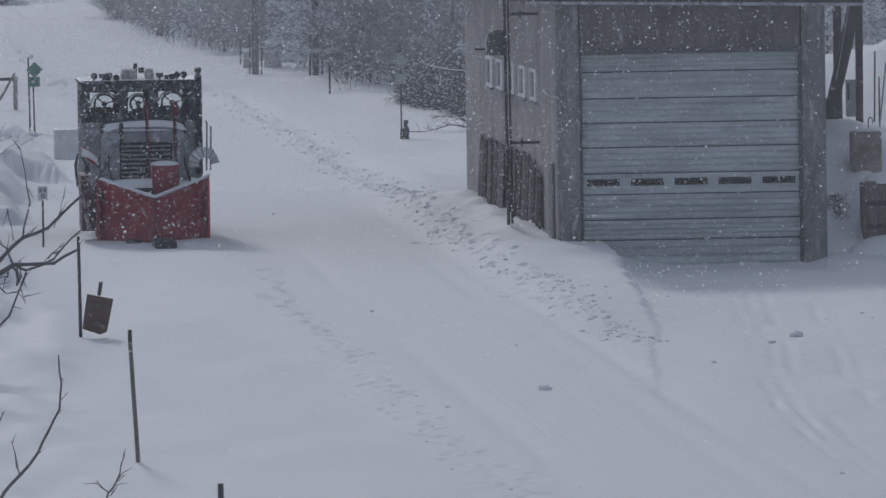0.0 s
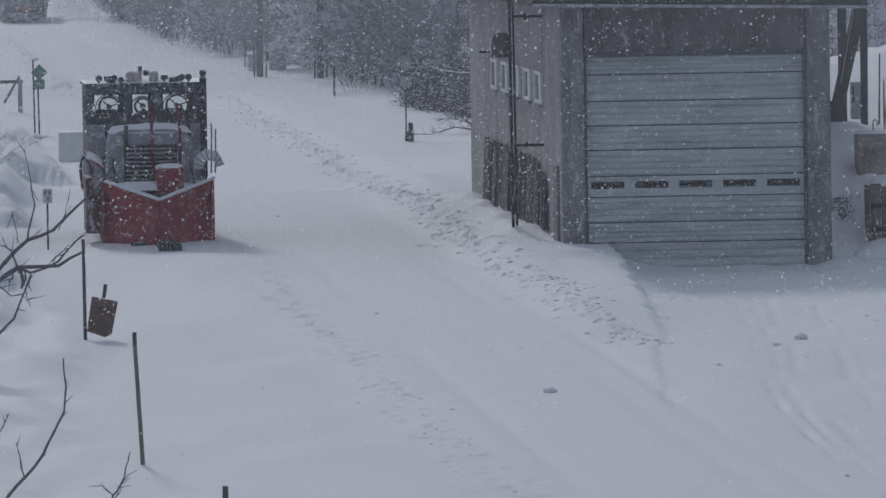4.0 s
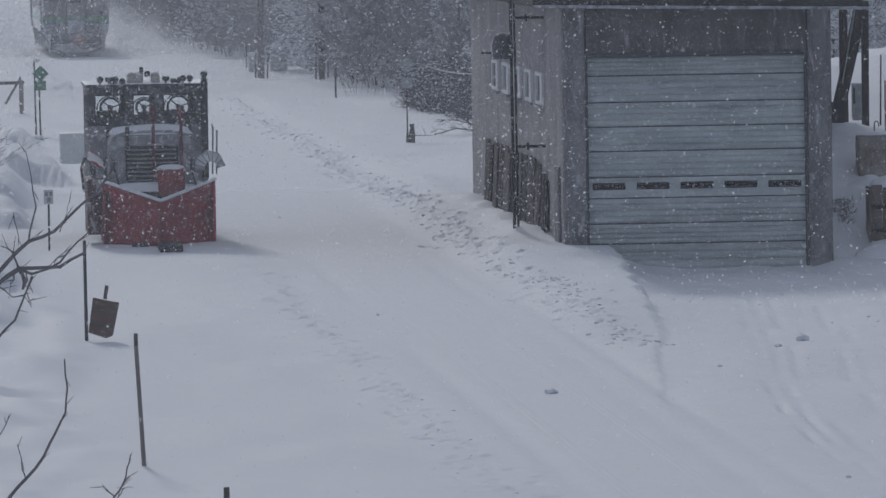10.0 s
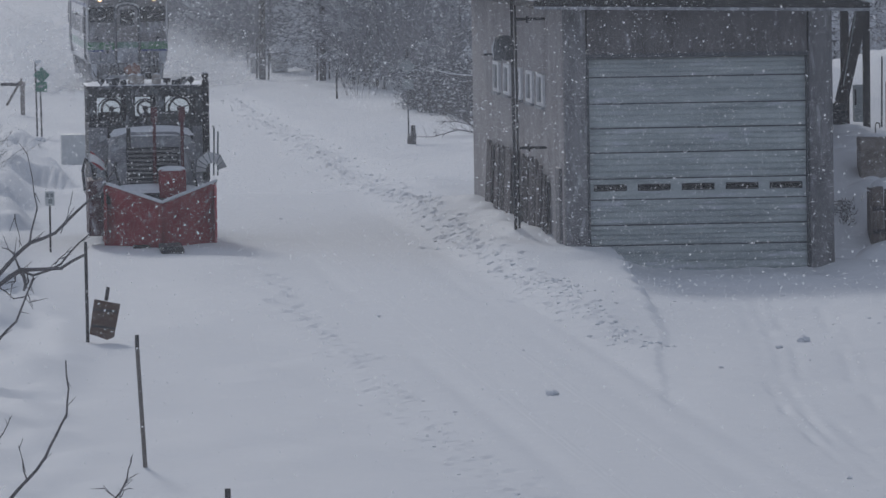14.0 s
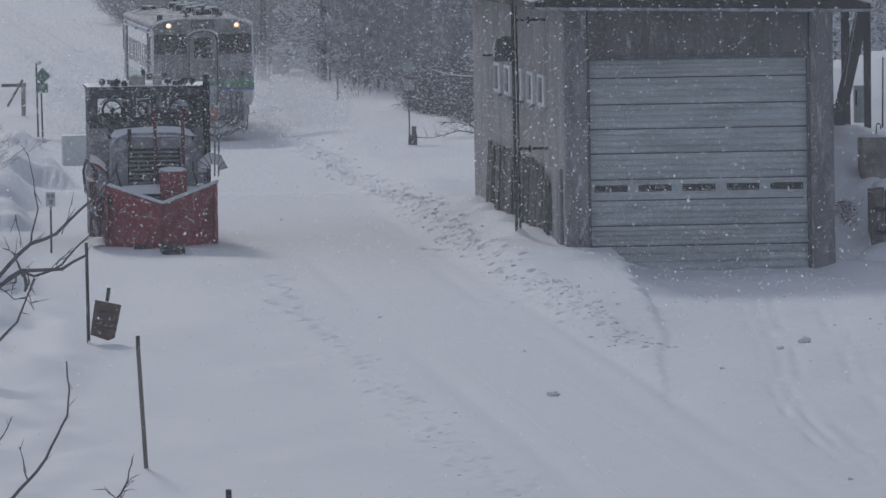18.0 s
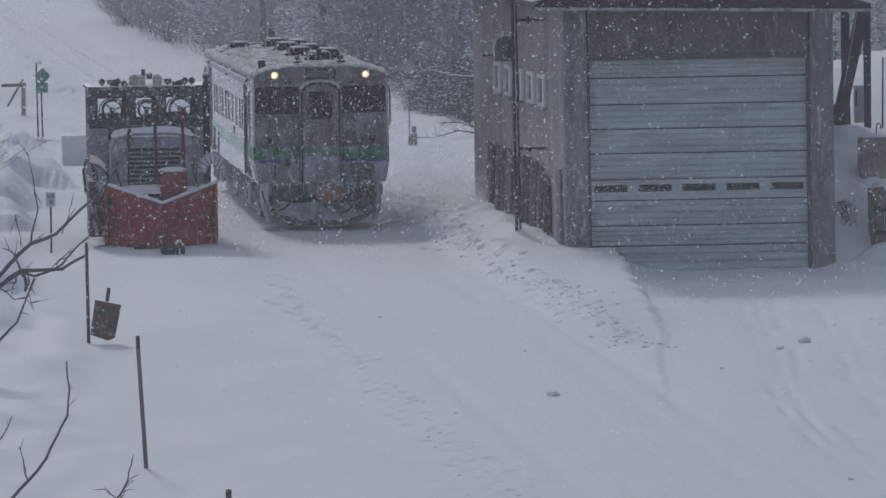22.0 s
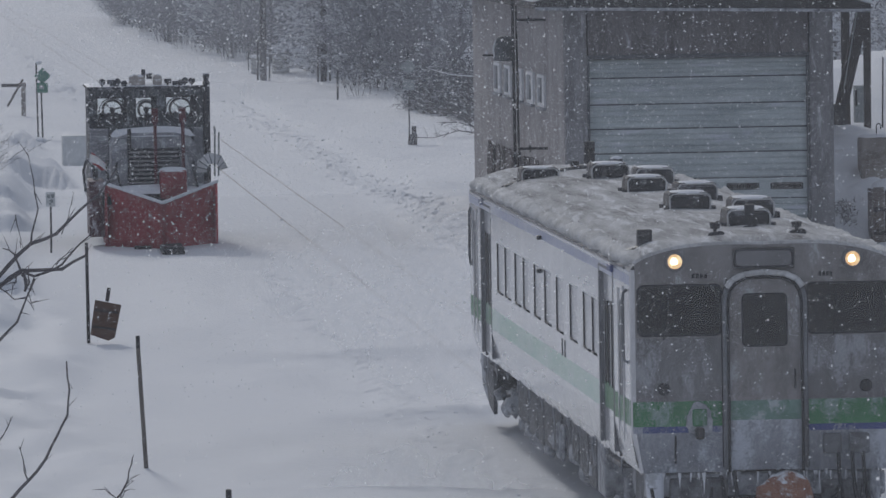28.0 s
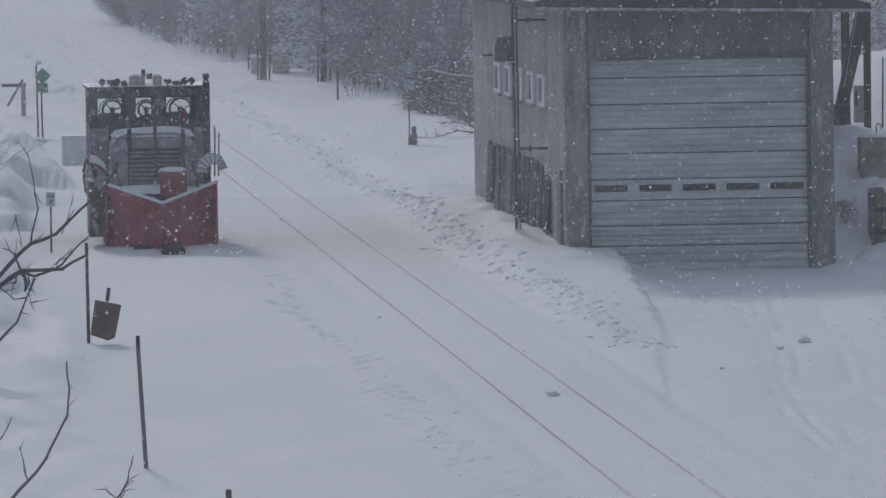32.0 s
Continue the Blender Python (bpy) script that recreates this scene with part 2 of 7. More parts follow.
T_PILLAR = mat("frost_streaked_black", (0.022, 0.022, 0.024), 0.7, 0, 0.3, 5, 0.3, second=(0.3, 0.31, 0.33), stretch=(1, 1, 0.18))
T_RUBBER = mat("black_rubber", (0.02, 0.02, 0.022), 0.7, 0, 0.3, 10, 0.1)
T_INSIDE = mat("dim_cab_lining", (0.03, 0.032, 0.03), 0.8, 0, 0.25, 2, 0.1)
# side panes: the reflected snow and sky are put into the base colour
PALE_PANE = mat("pale_reflection_pane", (0.46, 0.46, 0.47), 0.2, 0, 0.15, 3, 0.05, second=(0.66, 0.66, 0.67))
HEADLIGHT = mat("headlight_bulb", (1.0, 0.82, 0.58), 0.3, 0, 0.02, 5, 0, emit=2.4)
CHROME = mat("lamp_lens", (0.72, 0.34, 0.11), 0.3, 0.2, 0.3, 9, 0.5, second=(1.0, 0.78, 0.46), emit=0.85)

# ================= mesh helpers =================


def part(name, bm, material, parent=None, label="", smooth=False):
    me = bpy.data.meshes.new(name)
    if smooth:
        for f in bm.faces:
            f.smooth = True
    bm.to_mesh(me)
    bm.free()
    for m in (material if isinstance(material, (list, tuple)) else (material,)):
        me.materials.append(m)
    ob = new(name, me)
    if parent is not None:
        ob.parent = parent
    if label:
        ob["label"] = label
    return ob


def thing(name, x, y, z, label, category, group="", kind="", rz=0):
    ob = new(name)
    ob.matrix_basis = pose(x, y, z, 0, 0, rz)
    return tagged(ob, label, category, group, kind)


def bx(bm, x0, x1, y0, y1, z0, z1, bev=0.0, m=None, mi=0):
    """A box, bevelled if asked."""
    vs = [bm.verts.new((x, y, z)) for x in (x0, x1) for y in (y0, y1) for z in (z0, z1)]
    fs = [(0, 1, 3, 2), (4, 6, 7, 5), (0, 4, 5, 1), (2, 3, 7, 6), (0, 2, 6, 4), (1, 5, 7, 3)]
    faces = [bm.faces.new([vs[i] for i in f]) for f in fs]
    for f in faces:
        f.material_index = mi
    if m is not None:
        for v in vs:
            v.co = m @ v.co
    if bev:
        es = list({e for f in faces for e in f.edges})
        bmesh.ops.bevel(bm, geom=es, offset=bev, segments=2, profile=0.5, affect='EDGES')
    return vs


def rod(bm, a, b, r0, r1=None, n=8, cap=True, mi=0):
    """A tapered round bar from a to b."""
    a, b = Vector(a), Vector(b)
    r1 = r0 if r1 is None else r1
    q = (b - a).to_track_quat('Z', 'Y').to_matrix()
    ra, rb = [], []
    for i in range(n):
        d = q @ Vector((math.cos(i * math.tau / n), math.sin(i * math.tau / n), 0))
        ra.append(bm.verts.new(a + d * r0))
        rb.append(bm.verts.new(b + d * r1))
    for i in range(n):
        f = bm.faces.new((ra[i], ra[(i + 1) % n], rb[(i + 1) % n], rb[i]))
        f.material_index = mi
    if cap:
        bm.faces.new(ra[::-1]).material_index = mi
        bm.faces.new(rb).material_index = mi


def tube(bm, pts, r, n=6):
    for i in range(len(pts) - 1):
        rod(bm, pts[i], pts[i + 1], r if not isinstance(r, (list, tuple)) else r[i], None if not isinstance(r, (list, tuple)) else r[i + 1], n)


def ring(bm, c, axis, r, t, n=20, k=6):
    """A torus round the axis."""
    q = Vector(axis).to_track_quat('Z', 'Y').to_matrix()
    rows = []
    for i in range(n):
        a = i * math.tau / n
        d = Vector((math.cos(a), math.sin(a), 0))
        rows.append([bm.verts.new(Vector(c) + q @ (d * (r + t * math.cos(j * math.tau / k)) + Vector((0, 0, t * math.sin(j * math.tau / k))))) for j in range(k)])
    for i in range(n):
        for j in range(k):
            bm.faces.new((rows[i][j], rows[(i + 1) % n][j], rows[(i + 1) % n][(j + 1) % k], rows[i][(j + 1) % k]))


def ball(bm, c, r, sub=2, squash=(1, 1, 1), rough=0.0, seed=0):
    m = Matrix.Translation(c) @ Matrix.Diagonal((*squash, 1))
    out = bmesh.ops.create_icosphere(bm, subdivisions=sub, radius=r, matrix=m)
    if rough:
        for v in out["verts"]:
            d = v.co - Vector(c)
            v.co = Vector(c) + d * (1 + rough * noise.noise(d * (2.2 / max(r, 0.05)) + Vector((seed, seed * 2.3, 0))))
    return out


def mound(name, x0, x1, y0, y1, base, peak, parent, label="", material=None, seed=0, nx=18, ny=14, power=1.5):
    """A drifted heap of snow over a rectangle, with a rounded uneven top."""
    bm = bmesh.new()
    g = []
    for j in range(ny + 1):
        row = []
        for i in range(nx + 1):
            u, v = i / nx * 2 - 1, j / ny * 2 - 1
            k = max(0.0, 1 - (abs(u) ** 2.4 + abs(v) ** 2.4)) ** (1 / power)
            x, y = x0 + (x1 - x0) * i / nx, y0 + (y1 - y0) * j / ny
            w = 0.22 * noise.noise(Vector((x * 1.3 + seed, y * 1.3, seed)))
            row.append(bm.verts.new((x, y, base + (peak - base) * k * (1 + w))))
        g.append(row)
    for j in range(ny):
        for i in range(nx):
            bm.faces.new((g[j][i], g[j][i + 1], g[j + 1][i + 1], g[j + 1][i]))
    return part(name, bm, material or SNOW2, parent, label, True)


# ================= ground =================


def hash2(i, j, s):
    v = np.sin(i * 127.1 + j * 311.7 + s * 74.7) * 43758.5453
    return v - np.floor(v)


def vnoise(x, y, s=0):
    i, j = np.floor(x), np.floor(y)
    u, v = x - i, y - j
    u, v = u * u * (3 - 2 * u), v * v * (3 - 2 * v)
    return ((hash2(i, j, s) * (1 - u) + hash2(i + 1, j, s) * u) * (1 - v) + (hash2(i, j + 1, s) * (1 - u) + hash2(i + 1, j + 1, s) * u) * v) * 2 - 1


def sstep(a, b, x):
    t = np.clip((x - a) / (b - a), 0, 1)
    return t * t * (3 - 2 * t)


def track_dx(y):
    return -0.002 * np.maximum(0, y - 225)


def track_dz(y):
    return -0.0032 * np.maximum(0, y - 225)


LEDGE_Y = [96, 102.8, 109.7, 117.5, 126.4, 133.3, 145, 147.6]
LEDGE_X = [0.7, 1.1, 1.59, 2.35, 3.27, 3.75, 4.5, 4.6]


def ground_z(x, y):
    """Height of the snow at x, y (arrays)."""
    x, y = np.asarray(x, float), np.asarray(y, float)
    z = track_dz(y) + 0.0 * x
    drift = vnoise(x * 0.35, y * 0.12, 1) * 0.09 + vnoise(x * 0.8, y * 0.3, 2) * 0.04 + vnoise(x * 1.1 + y * 0.4, y * 0.9, 22) * 0.018
    off = sstep(1.3, 3.0, np.abs(x))
    z = z + drift * (0.06 + 0.94 * off)
    z = z + vnoise(x * 3.1, y * 1.3, 3) * 0.006 * (0.3 + 0.7 * off)
    # bank beside the shed road, with a cut edge
    lx = np.interp(y, LEDGE_Y, LEDGE_X)
    near = sstep(121, 147, y) * (1 - sstep(171, 176, y))
    rise = sstep(1.5, 3.1, x) * 0.29 * near * (1 - sstep(3.85, 4.1, x) * (y > 147.8))
    cut = 1 - sstep(0, 0.12, x - lx + 0.08 * vnoise(y * 1.2, x * 0 + 3.0, 5))
    road = (y < 148) | (x > 9.0)
    z = z + np.where(road, rise * cut - 0.04 * (1 - cut) * sstep(98, 120, y) * (1 - sstep(13, 18, x)), rise)
    # the field beyond the shed
    z = z + 0.22 * sstep(2.2, 3.6, x) * sstep(171, 176, y) * (1 - 0.6 * sstep(230, 300, y))
    # drift in front of the shed's side
    z = z + (0.2 + 0.1 * vnoise(y * 0.9, x * 2, 23)) * np.exp(-((x - 3.45) / 0.45) ** 2) * sstep(150, 152, y) * (1 - sstep(168, 172, y))
    # footpath ridge along the line
    z = z + 0.06 * np.exp(-((x - 2.45) / 0.45) ** 2) * sstep(120, 128, y)
    # trodden path: clods and pits
    clod = sstep(0.1, 0.45, vnoise(x * 6.4, y * 2.3, 7)) - 0.8 * sstep(0.15, 0.5, vnoise(x * 5.3 + 9, y * 2.0, 17))
    way = 2.4 + 0.22 * vnoise(y * 0.11, x * 0, 8)
    patch = np.clip(0.75 + 0.9 * vnoise(y * 0.16, x * 0.5 + 1, 18), 0.25, 1)
    tread = np.exp(-((x - way) / 0.3) ** 4) * sstep(121, 126, y) * patch
    z = z + (0.014 + 0.016 * sstep(134, 150, y)) * tread * clod
    clod2 = sstep(0.3, 0.6, vnoise(x * 5.0, y * 1.9, 10))
    tread2 = np.exp(-((x + 2.1 - 0.2 * vnoise(y * 0.13, x * 0, 9)) / 0.25) ** 4) * sstep(96, 99, y) * (1 - sstep(140, 146, y)) * np.clip(0.3 + vnoise(y * 0.2, x * 0 + 2, 19), 0, 1)
    z = z - 0.02 * tread2 * clod2
    # broken crust on the far left of the line
    tread3 = np.exp(-((x + 2.2) / 0.5) ** 2) * sstep(262, 275, y) * (1 - sstep(380, 400, y))
    z = z + 0.12 * tread3 * (sstep(0.0, 0.4, vnoise(x * 3.4, y * 0.9, 11)) - 0.5 * sstep(0.1, 0.5, vnoise(x * 3.0, y * 0.7, 20)))
    # mounds on the left
    lm = sstep(5.6, 8.5, -x)
    z = z + lm * (0.22 + 0.22 * vnoise(x * 0.5, y * 0.16, 12) + 0.12 * vnoise(x * 1.5, y * 0.4, 13) + 0.05 * vnoise(x * 3.2, y * 1.0, 14))
    z = z + 0.45 * np.exp(-((x + 6.6) / 0.9) ** 2 - ((y - 190) / 12) ** 2) + 0.3 * np.exp(-((x + 5.9) / 1.0) ** 2 - ((y - 212) / 7) ** 2)
    z = z + 0.1 * np.exp(-((x + 6.2) / 0.35) ** 2 - ((y - 130) / 3) ** 2) - lm * 0.22 * (1 - sstep(126, 134, y))
    for xa, xb, yf, h in ((-6.4, -4.4, 189, 0.5), (-8.5, -5.9, 166, 0.42), (-9, -6.5, 140, 0.3), (-5.9, -4.6, 214, 0.35), (-9.5, -6.3, 113, 0.07), (-9.5, -6.9, 129, 0.14), (-7.0, -6.0, 121, 0.1), (-9.2, -7.2, 151, 0.4), (-7.6, -5.6, 177, 0.3)):
        win = sstep(xa, xa + 0.5, x) * (1 - sstep(xb - 0.6, xb, x))
        edge = yf + 2.5 * vnoise(x * 1.1, y * 0, 31)
        z = z + h * win * sstep(-0.2, 0.5, y - edge) * (1 - sstep(5, 20, y - yf)) * (1 + 0.3 * vnoise(x * 1.3, y * 0.5, 32))
    # tyre ruts on the shed road
    lane = np.interp(y, [92, 96, 100, 105.7, 113, 121, 134, 141], [2.7, 2.8, 2.98, 3.18, 3.72, 4.6, 5.77, 6.4])
    for rx, k in ((-0.25, 0.055), (0.0, 0.06), (0.28, 0.05), (1.05, 0.05), (1.32, 0.035), (2.2, 0.03), (2.5, 0.03)):
        cx = lane + rx + 0.025 * vnoise(y * 0.25, x * 0 + rx * 9, 41)
        z = z - 0.8 * k * np.exp(-((x - cx) / 0.055) ** 2) * sstep(92, 102, y) * (1 - sstep(132, 141, y)) * np.clip(0.55 + 0.9 * vnoise(x * 0.8 + rx * 7, y * 0.6, 15), 0, 1)
    # hollow cleared before the shed door
    lip = 0.05 * vnoise(x * 1.3, y * 0.6, 51) + 0.03 * vnoise(x * 3.7, y * 1.5, 52)
    z = z - (0.19 + lip) * sstep(136.5, 147.2, y) * (1 - sstep(148.6, 149.5, y)) * sstep(0.1, 0.9, x - lx) * (1 - sstep(8.3, 9.2, x))
    # wind ripples on the open snow beside the line
    z = z + 0.012 * sstep(0.25, 0.6, vnoise(x * 1.1, y * 0.55, 61)) * sstep(0.1, 0.5, vnoise(x * 0.5, y * 0.13, 62)) * sstep(1.6, 2.6, -x) * (1 - sstep(140, 160, y))
    # faint ruts over the rails
    for rx in (-0.5335, 0.5335):
        z = z - 0.004 * np.exp(-((x - rx) / 0.12) ** 2)
    for rx in (-1.05, 1.12, 1.75):
        z = z - 0.028 * np.exp(-((x - rx - 0.1 * vnoise(y * 0.05, x * 0 + rx, 53)) / 0.16) ** 2) * sstep(84, 96, y) * (1 - sstep(150, 190, y)) * np.clip(0.6 + 0.8 * vnoise(x * 0 + rx, y * 0.07, 54), 0, 1)
    # snow heaped before the plough
    z = z + 0.07 * np.exp(-((x + 3.8) / 1.3) ** 4 - ((y - 156.6) / 1.4) ** 2)
    # far country rolls gently
    far = sstep(40, 300, np.abs(x))
    z = z + far * (2 + 2 * vnoise(x * 0.006, y * 0.006, 16)) * 1.2
    return z


def lines(*spans):
    out = []
    for a, b, d in spans:
        out += list(np.arange(a, b - 1e-6, d))
    return out + [spans[-1][1]]


def make_ground():
    xs = lines((-3000, -300, 450), (-300, -40, 40), (-40, -12, 3.5), (-12, -5, 0.2), (-5, -2.7, 0.16), (-2.7, -1.5, 0.08), (-1.5, -0.66, 0.12),
               (-0.66, -0.5655, 0.04725), (-0.5655, -0.5015, 0.032), (-0.5015, 0.5015, 0.1003), (0.5015, 0.5655, 0.032), (0.5655, 0.66, 0.04725), (0.66, 1.5, 0.12),
               (1.5, 3.2, 0.05), (3.2, 9.0, 0.09), (9.0, 12, 0.16), (12, 40, 2.2), (40, 300, 40), (300, 3000, 450))
    xs = sorted(xs + [s0 * 0.5335 + o for s0 in (-1, 1) for o in (-0.0345, -0.033, 0.033, 0.0345)])
    ys = lines((-1500, -100, 350), (-100, 60, 20), (60, 88, 2), (88, 120, 0.16), (120, 180, 0.115), (180, 230, 0.18), (230, 300, 0.35), (300, 430, 0.9), (430, 560, 5), (560, 1000, 60), (1000, 4000, 500))
    X, Y = np.meshgrid(np.array(xs), np.array(ys))
    Z = ground_z(X, Y)
    xa, ya = np.array(xs), np.array(ys)
    rnd = np.random.default_rng(77)
    pits = []
    y = 122.0
    while y < 300:
        c = 2.4 + 0.22 * float(vnoise(np.array(y * 0.11), np.array(0.0), 8))
        for _ in range(2):
            pits.append((c + rnd.normal(0, 0.24), y + rnd.uniform(-0.5, 0.5), rnd.uniform(0.045, 0.085), rnd.uniform(0.08, 0.17), rnd.uniform(0.05, 0.13) * (0.55 if y < 138 else 1.1)))
        y += 0.55 if 123 < y < 138 or 150 < y < 215 else 0.95
    y = 90.0
    while y < 146:
        c = -2.1 + 0.2 * float(vnoise(np.array(y * 0.13), np.array(0.0), 9))
        pits.append((c + rnd.normal(0, 0.2), y, rnd.uniform(0.04, 0.07), rnd.uniform(0.1, 0.2), rnd.uniform(0.025, 0.08)))
        y += rnd.uniform(0.1, 0.75)
    for px, py, sx, sy, dp in pits:
        i0, i1 = np.searchsorted(xa, (px - 3 * sx, px + 3 * sx))
        j0, j1 = np.searchsorted(ya, (py - 3 * sy, py + 3 * sy))
        u, v = (X[j0:j1, i0:i1] - px) / sx, (Y[j0:j1, i0:i1] - py) / sy
        r2 = u * u + v * v
        Z[j0:j1, i0:i1] += dp * (-np.exp(-r2 * r2) + 0.35 * np.exp(-((np.sqrt(r2) - 1.5) / 0.4) ** 2))
    groove = (np.abs(np.abs(X) - 0.5335) < 0.015) & (Y > 60) & (Y < 520)
    Z = np.where(groove, Z - 0.12, Z)
    X = X + track_dx(Y) * (1 - sstep(20, 40, np.abs(X))) * (1 - sstep(600, 900, Y))
    ny, nx = X.shape
    me = bpy.data.meshes.new("ground")
    idx = np.arange(nx * ny).reshape(ny, nx)
    quads = np.stack([idx[:-1, :-1], idx[:-1, 1:], idx[1:, 1:], idx[1:, :-1]], -1).reshape(-1, 4)
    me.vertices.add(nx * ny)
    me.vertices.foreach_set("co", np.stack([X, Y, Z], -1).ravel())
    me.loops.add(quads.size)
    me.loops.foreach_set("vertex_index", quads.ravel())
    me.polygons.add(len(quads))
    me.polygons.foreach_set("loop_start", np.arange(0, quads.size, 4))
    me.update(calc_edges=True)
    me.polygons.foreach_set("use_smooth", np.ones(len(quads), bool))
    me.materials.append(SNOW)
    ob = new("ground", me)
    return tagged(ob, "deep wind-packed snow field with footprints and drifts", "snow ground", kind="structure")


def gz(x, y):
    return float(ground_z(np.array([x]), np.array([y]))[0])


make_ground()


def snow_clods():
    """Broken clods of crust thrown up along the trodden path and on the bank's shoulder."""
    rnd = np.random.default_rng(12)
    ico = bmesh.new()
    bmesh.ops.create_icosphere(ico, subdivisions=1, radius=1)
    base = np.array([v.co[:] for v in ico.verts])
    tri = np.array([[v.index for v in f.verts] for f in ico.faces])
    ico.free()
    spots = [(2.55 + rnd.normal(0, 0.26), y, 0.62) for y in rnd.uniform(120.5, 140, 120)]
    spots += [(2.4 + 0.22 * float(vnoise(np.array(y * 0.11), np.array(0.0), 8)) + rnd.normal(0, 0.24), y, 0.75) for y in rnd.uniform(140, 262, 300)]
    spots += [(-2.1 + rnd.normal(0, 0.25), y, 0.4) for y in rnd.uniform(90, 112, 24)]
    spots += [(rnd.uniform(4.4, 7.5), y, 0.5) for y in rnd.uniform(116, 140, 18)]
    vs, fs = [], []
    for x, y, k in spots:
        r = k * rnd.uniform(0.025, 0.075)
        co = base * rnd.uniform(0.65, 1.25, (len(base), 1)) * np.array([1.2, 2.2, 0.6]) * r
        fs += (tri + len(vs)).tolist()
        vs += (co + np.array([x, y, gz(x, y) + r * 0.12])).tolist()
    me = bpy.data.meshes.new("snow_clods")
    me.from_pydata(vs, [], fs)
    me.materials.append(SNOW)
    tagged(new("snow_clods", me), "broken clods of snow along the trodden path", "snow clods", kind="stuff")


snow_clods()


def rail_line(x, y0, y1):
    """One rail, following the slight bend and fall of the line."""
    bm = bmesh.new()
    rows = []
    for y in np.arange(y0, y1 + 1, 5.0):
        dx, dz = float(track_dx(y)), float(track_dz(y))
        prof = [(-0.062, -0.17), (-0.062, -0.155), (-0.012, -0.14), (-0.012, -0.075), (-0.022, -0.05), (-0.022, -0.02), (0.022, -0.02), (0.022, -0.05), (0.012, -0.075), (0.012, -0.14), (0.062, -0.155), (0.062, -0.17)]
        rows.append([bm.verts.new((x + dx + a, y, dz + b)) for a, b in prof])
    for a, b in zip(rows, rows[1:]):
        for i in range(12):
            bm.faces.new((a[i], b[i], b[(i + 1) % 12], a[(i + 1) % 12]))
    ob = part("rail", bm, RAIL)
    return tagged(ob, "narrow-gauge steel rail sunk in the snow", "rail", "rails", "structure")


rail_line(-0.5335, 20, 520)
rail_line(0.5335, 20, 520)

# ================= engine shed =================
SX0, SX1, SY0, SY1 = 3.75, 8.92, 148.0, 170.3
DX0, DX1, DZ1 = 4.2, 8.44, 3.93
ROOFZ = 4.86


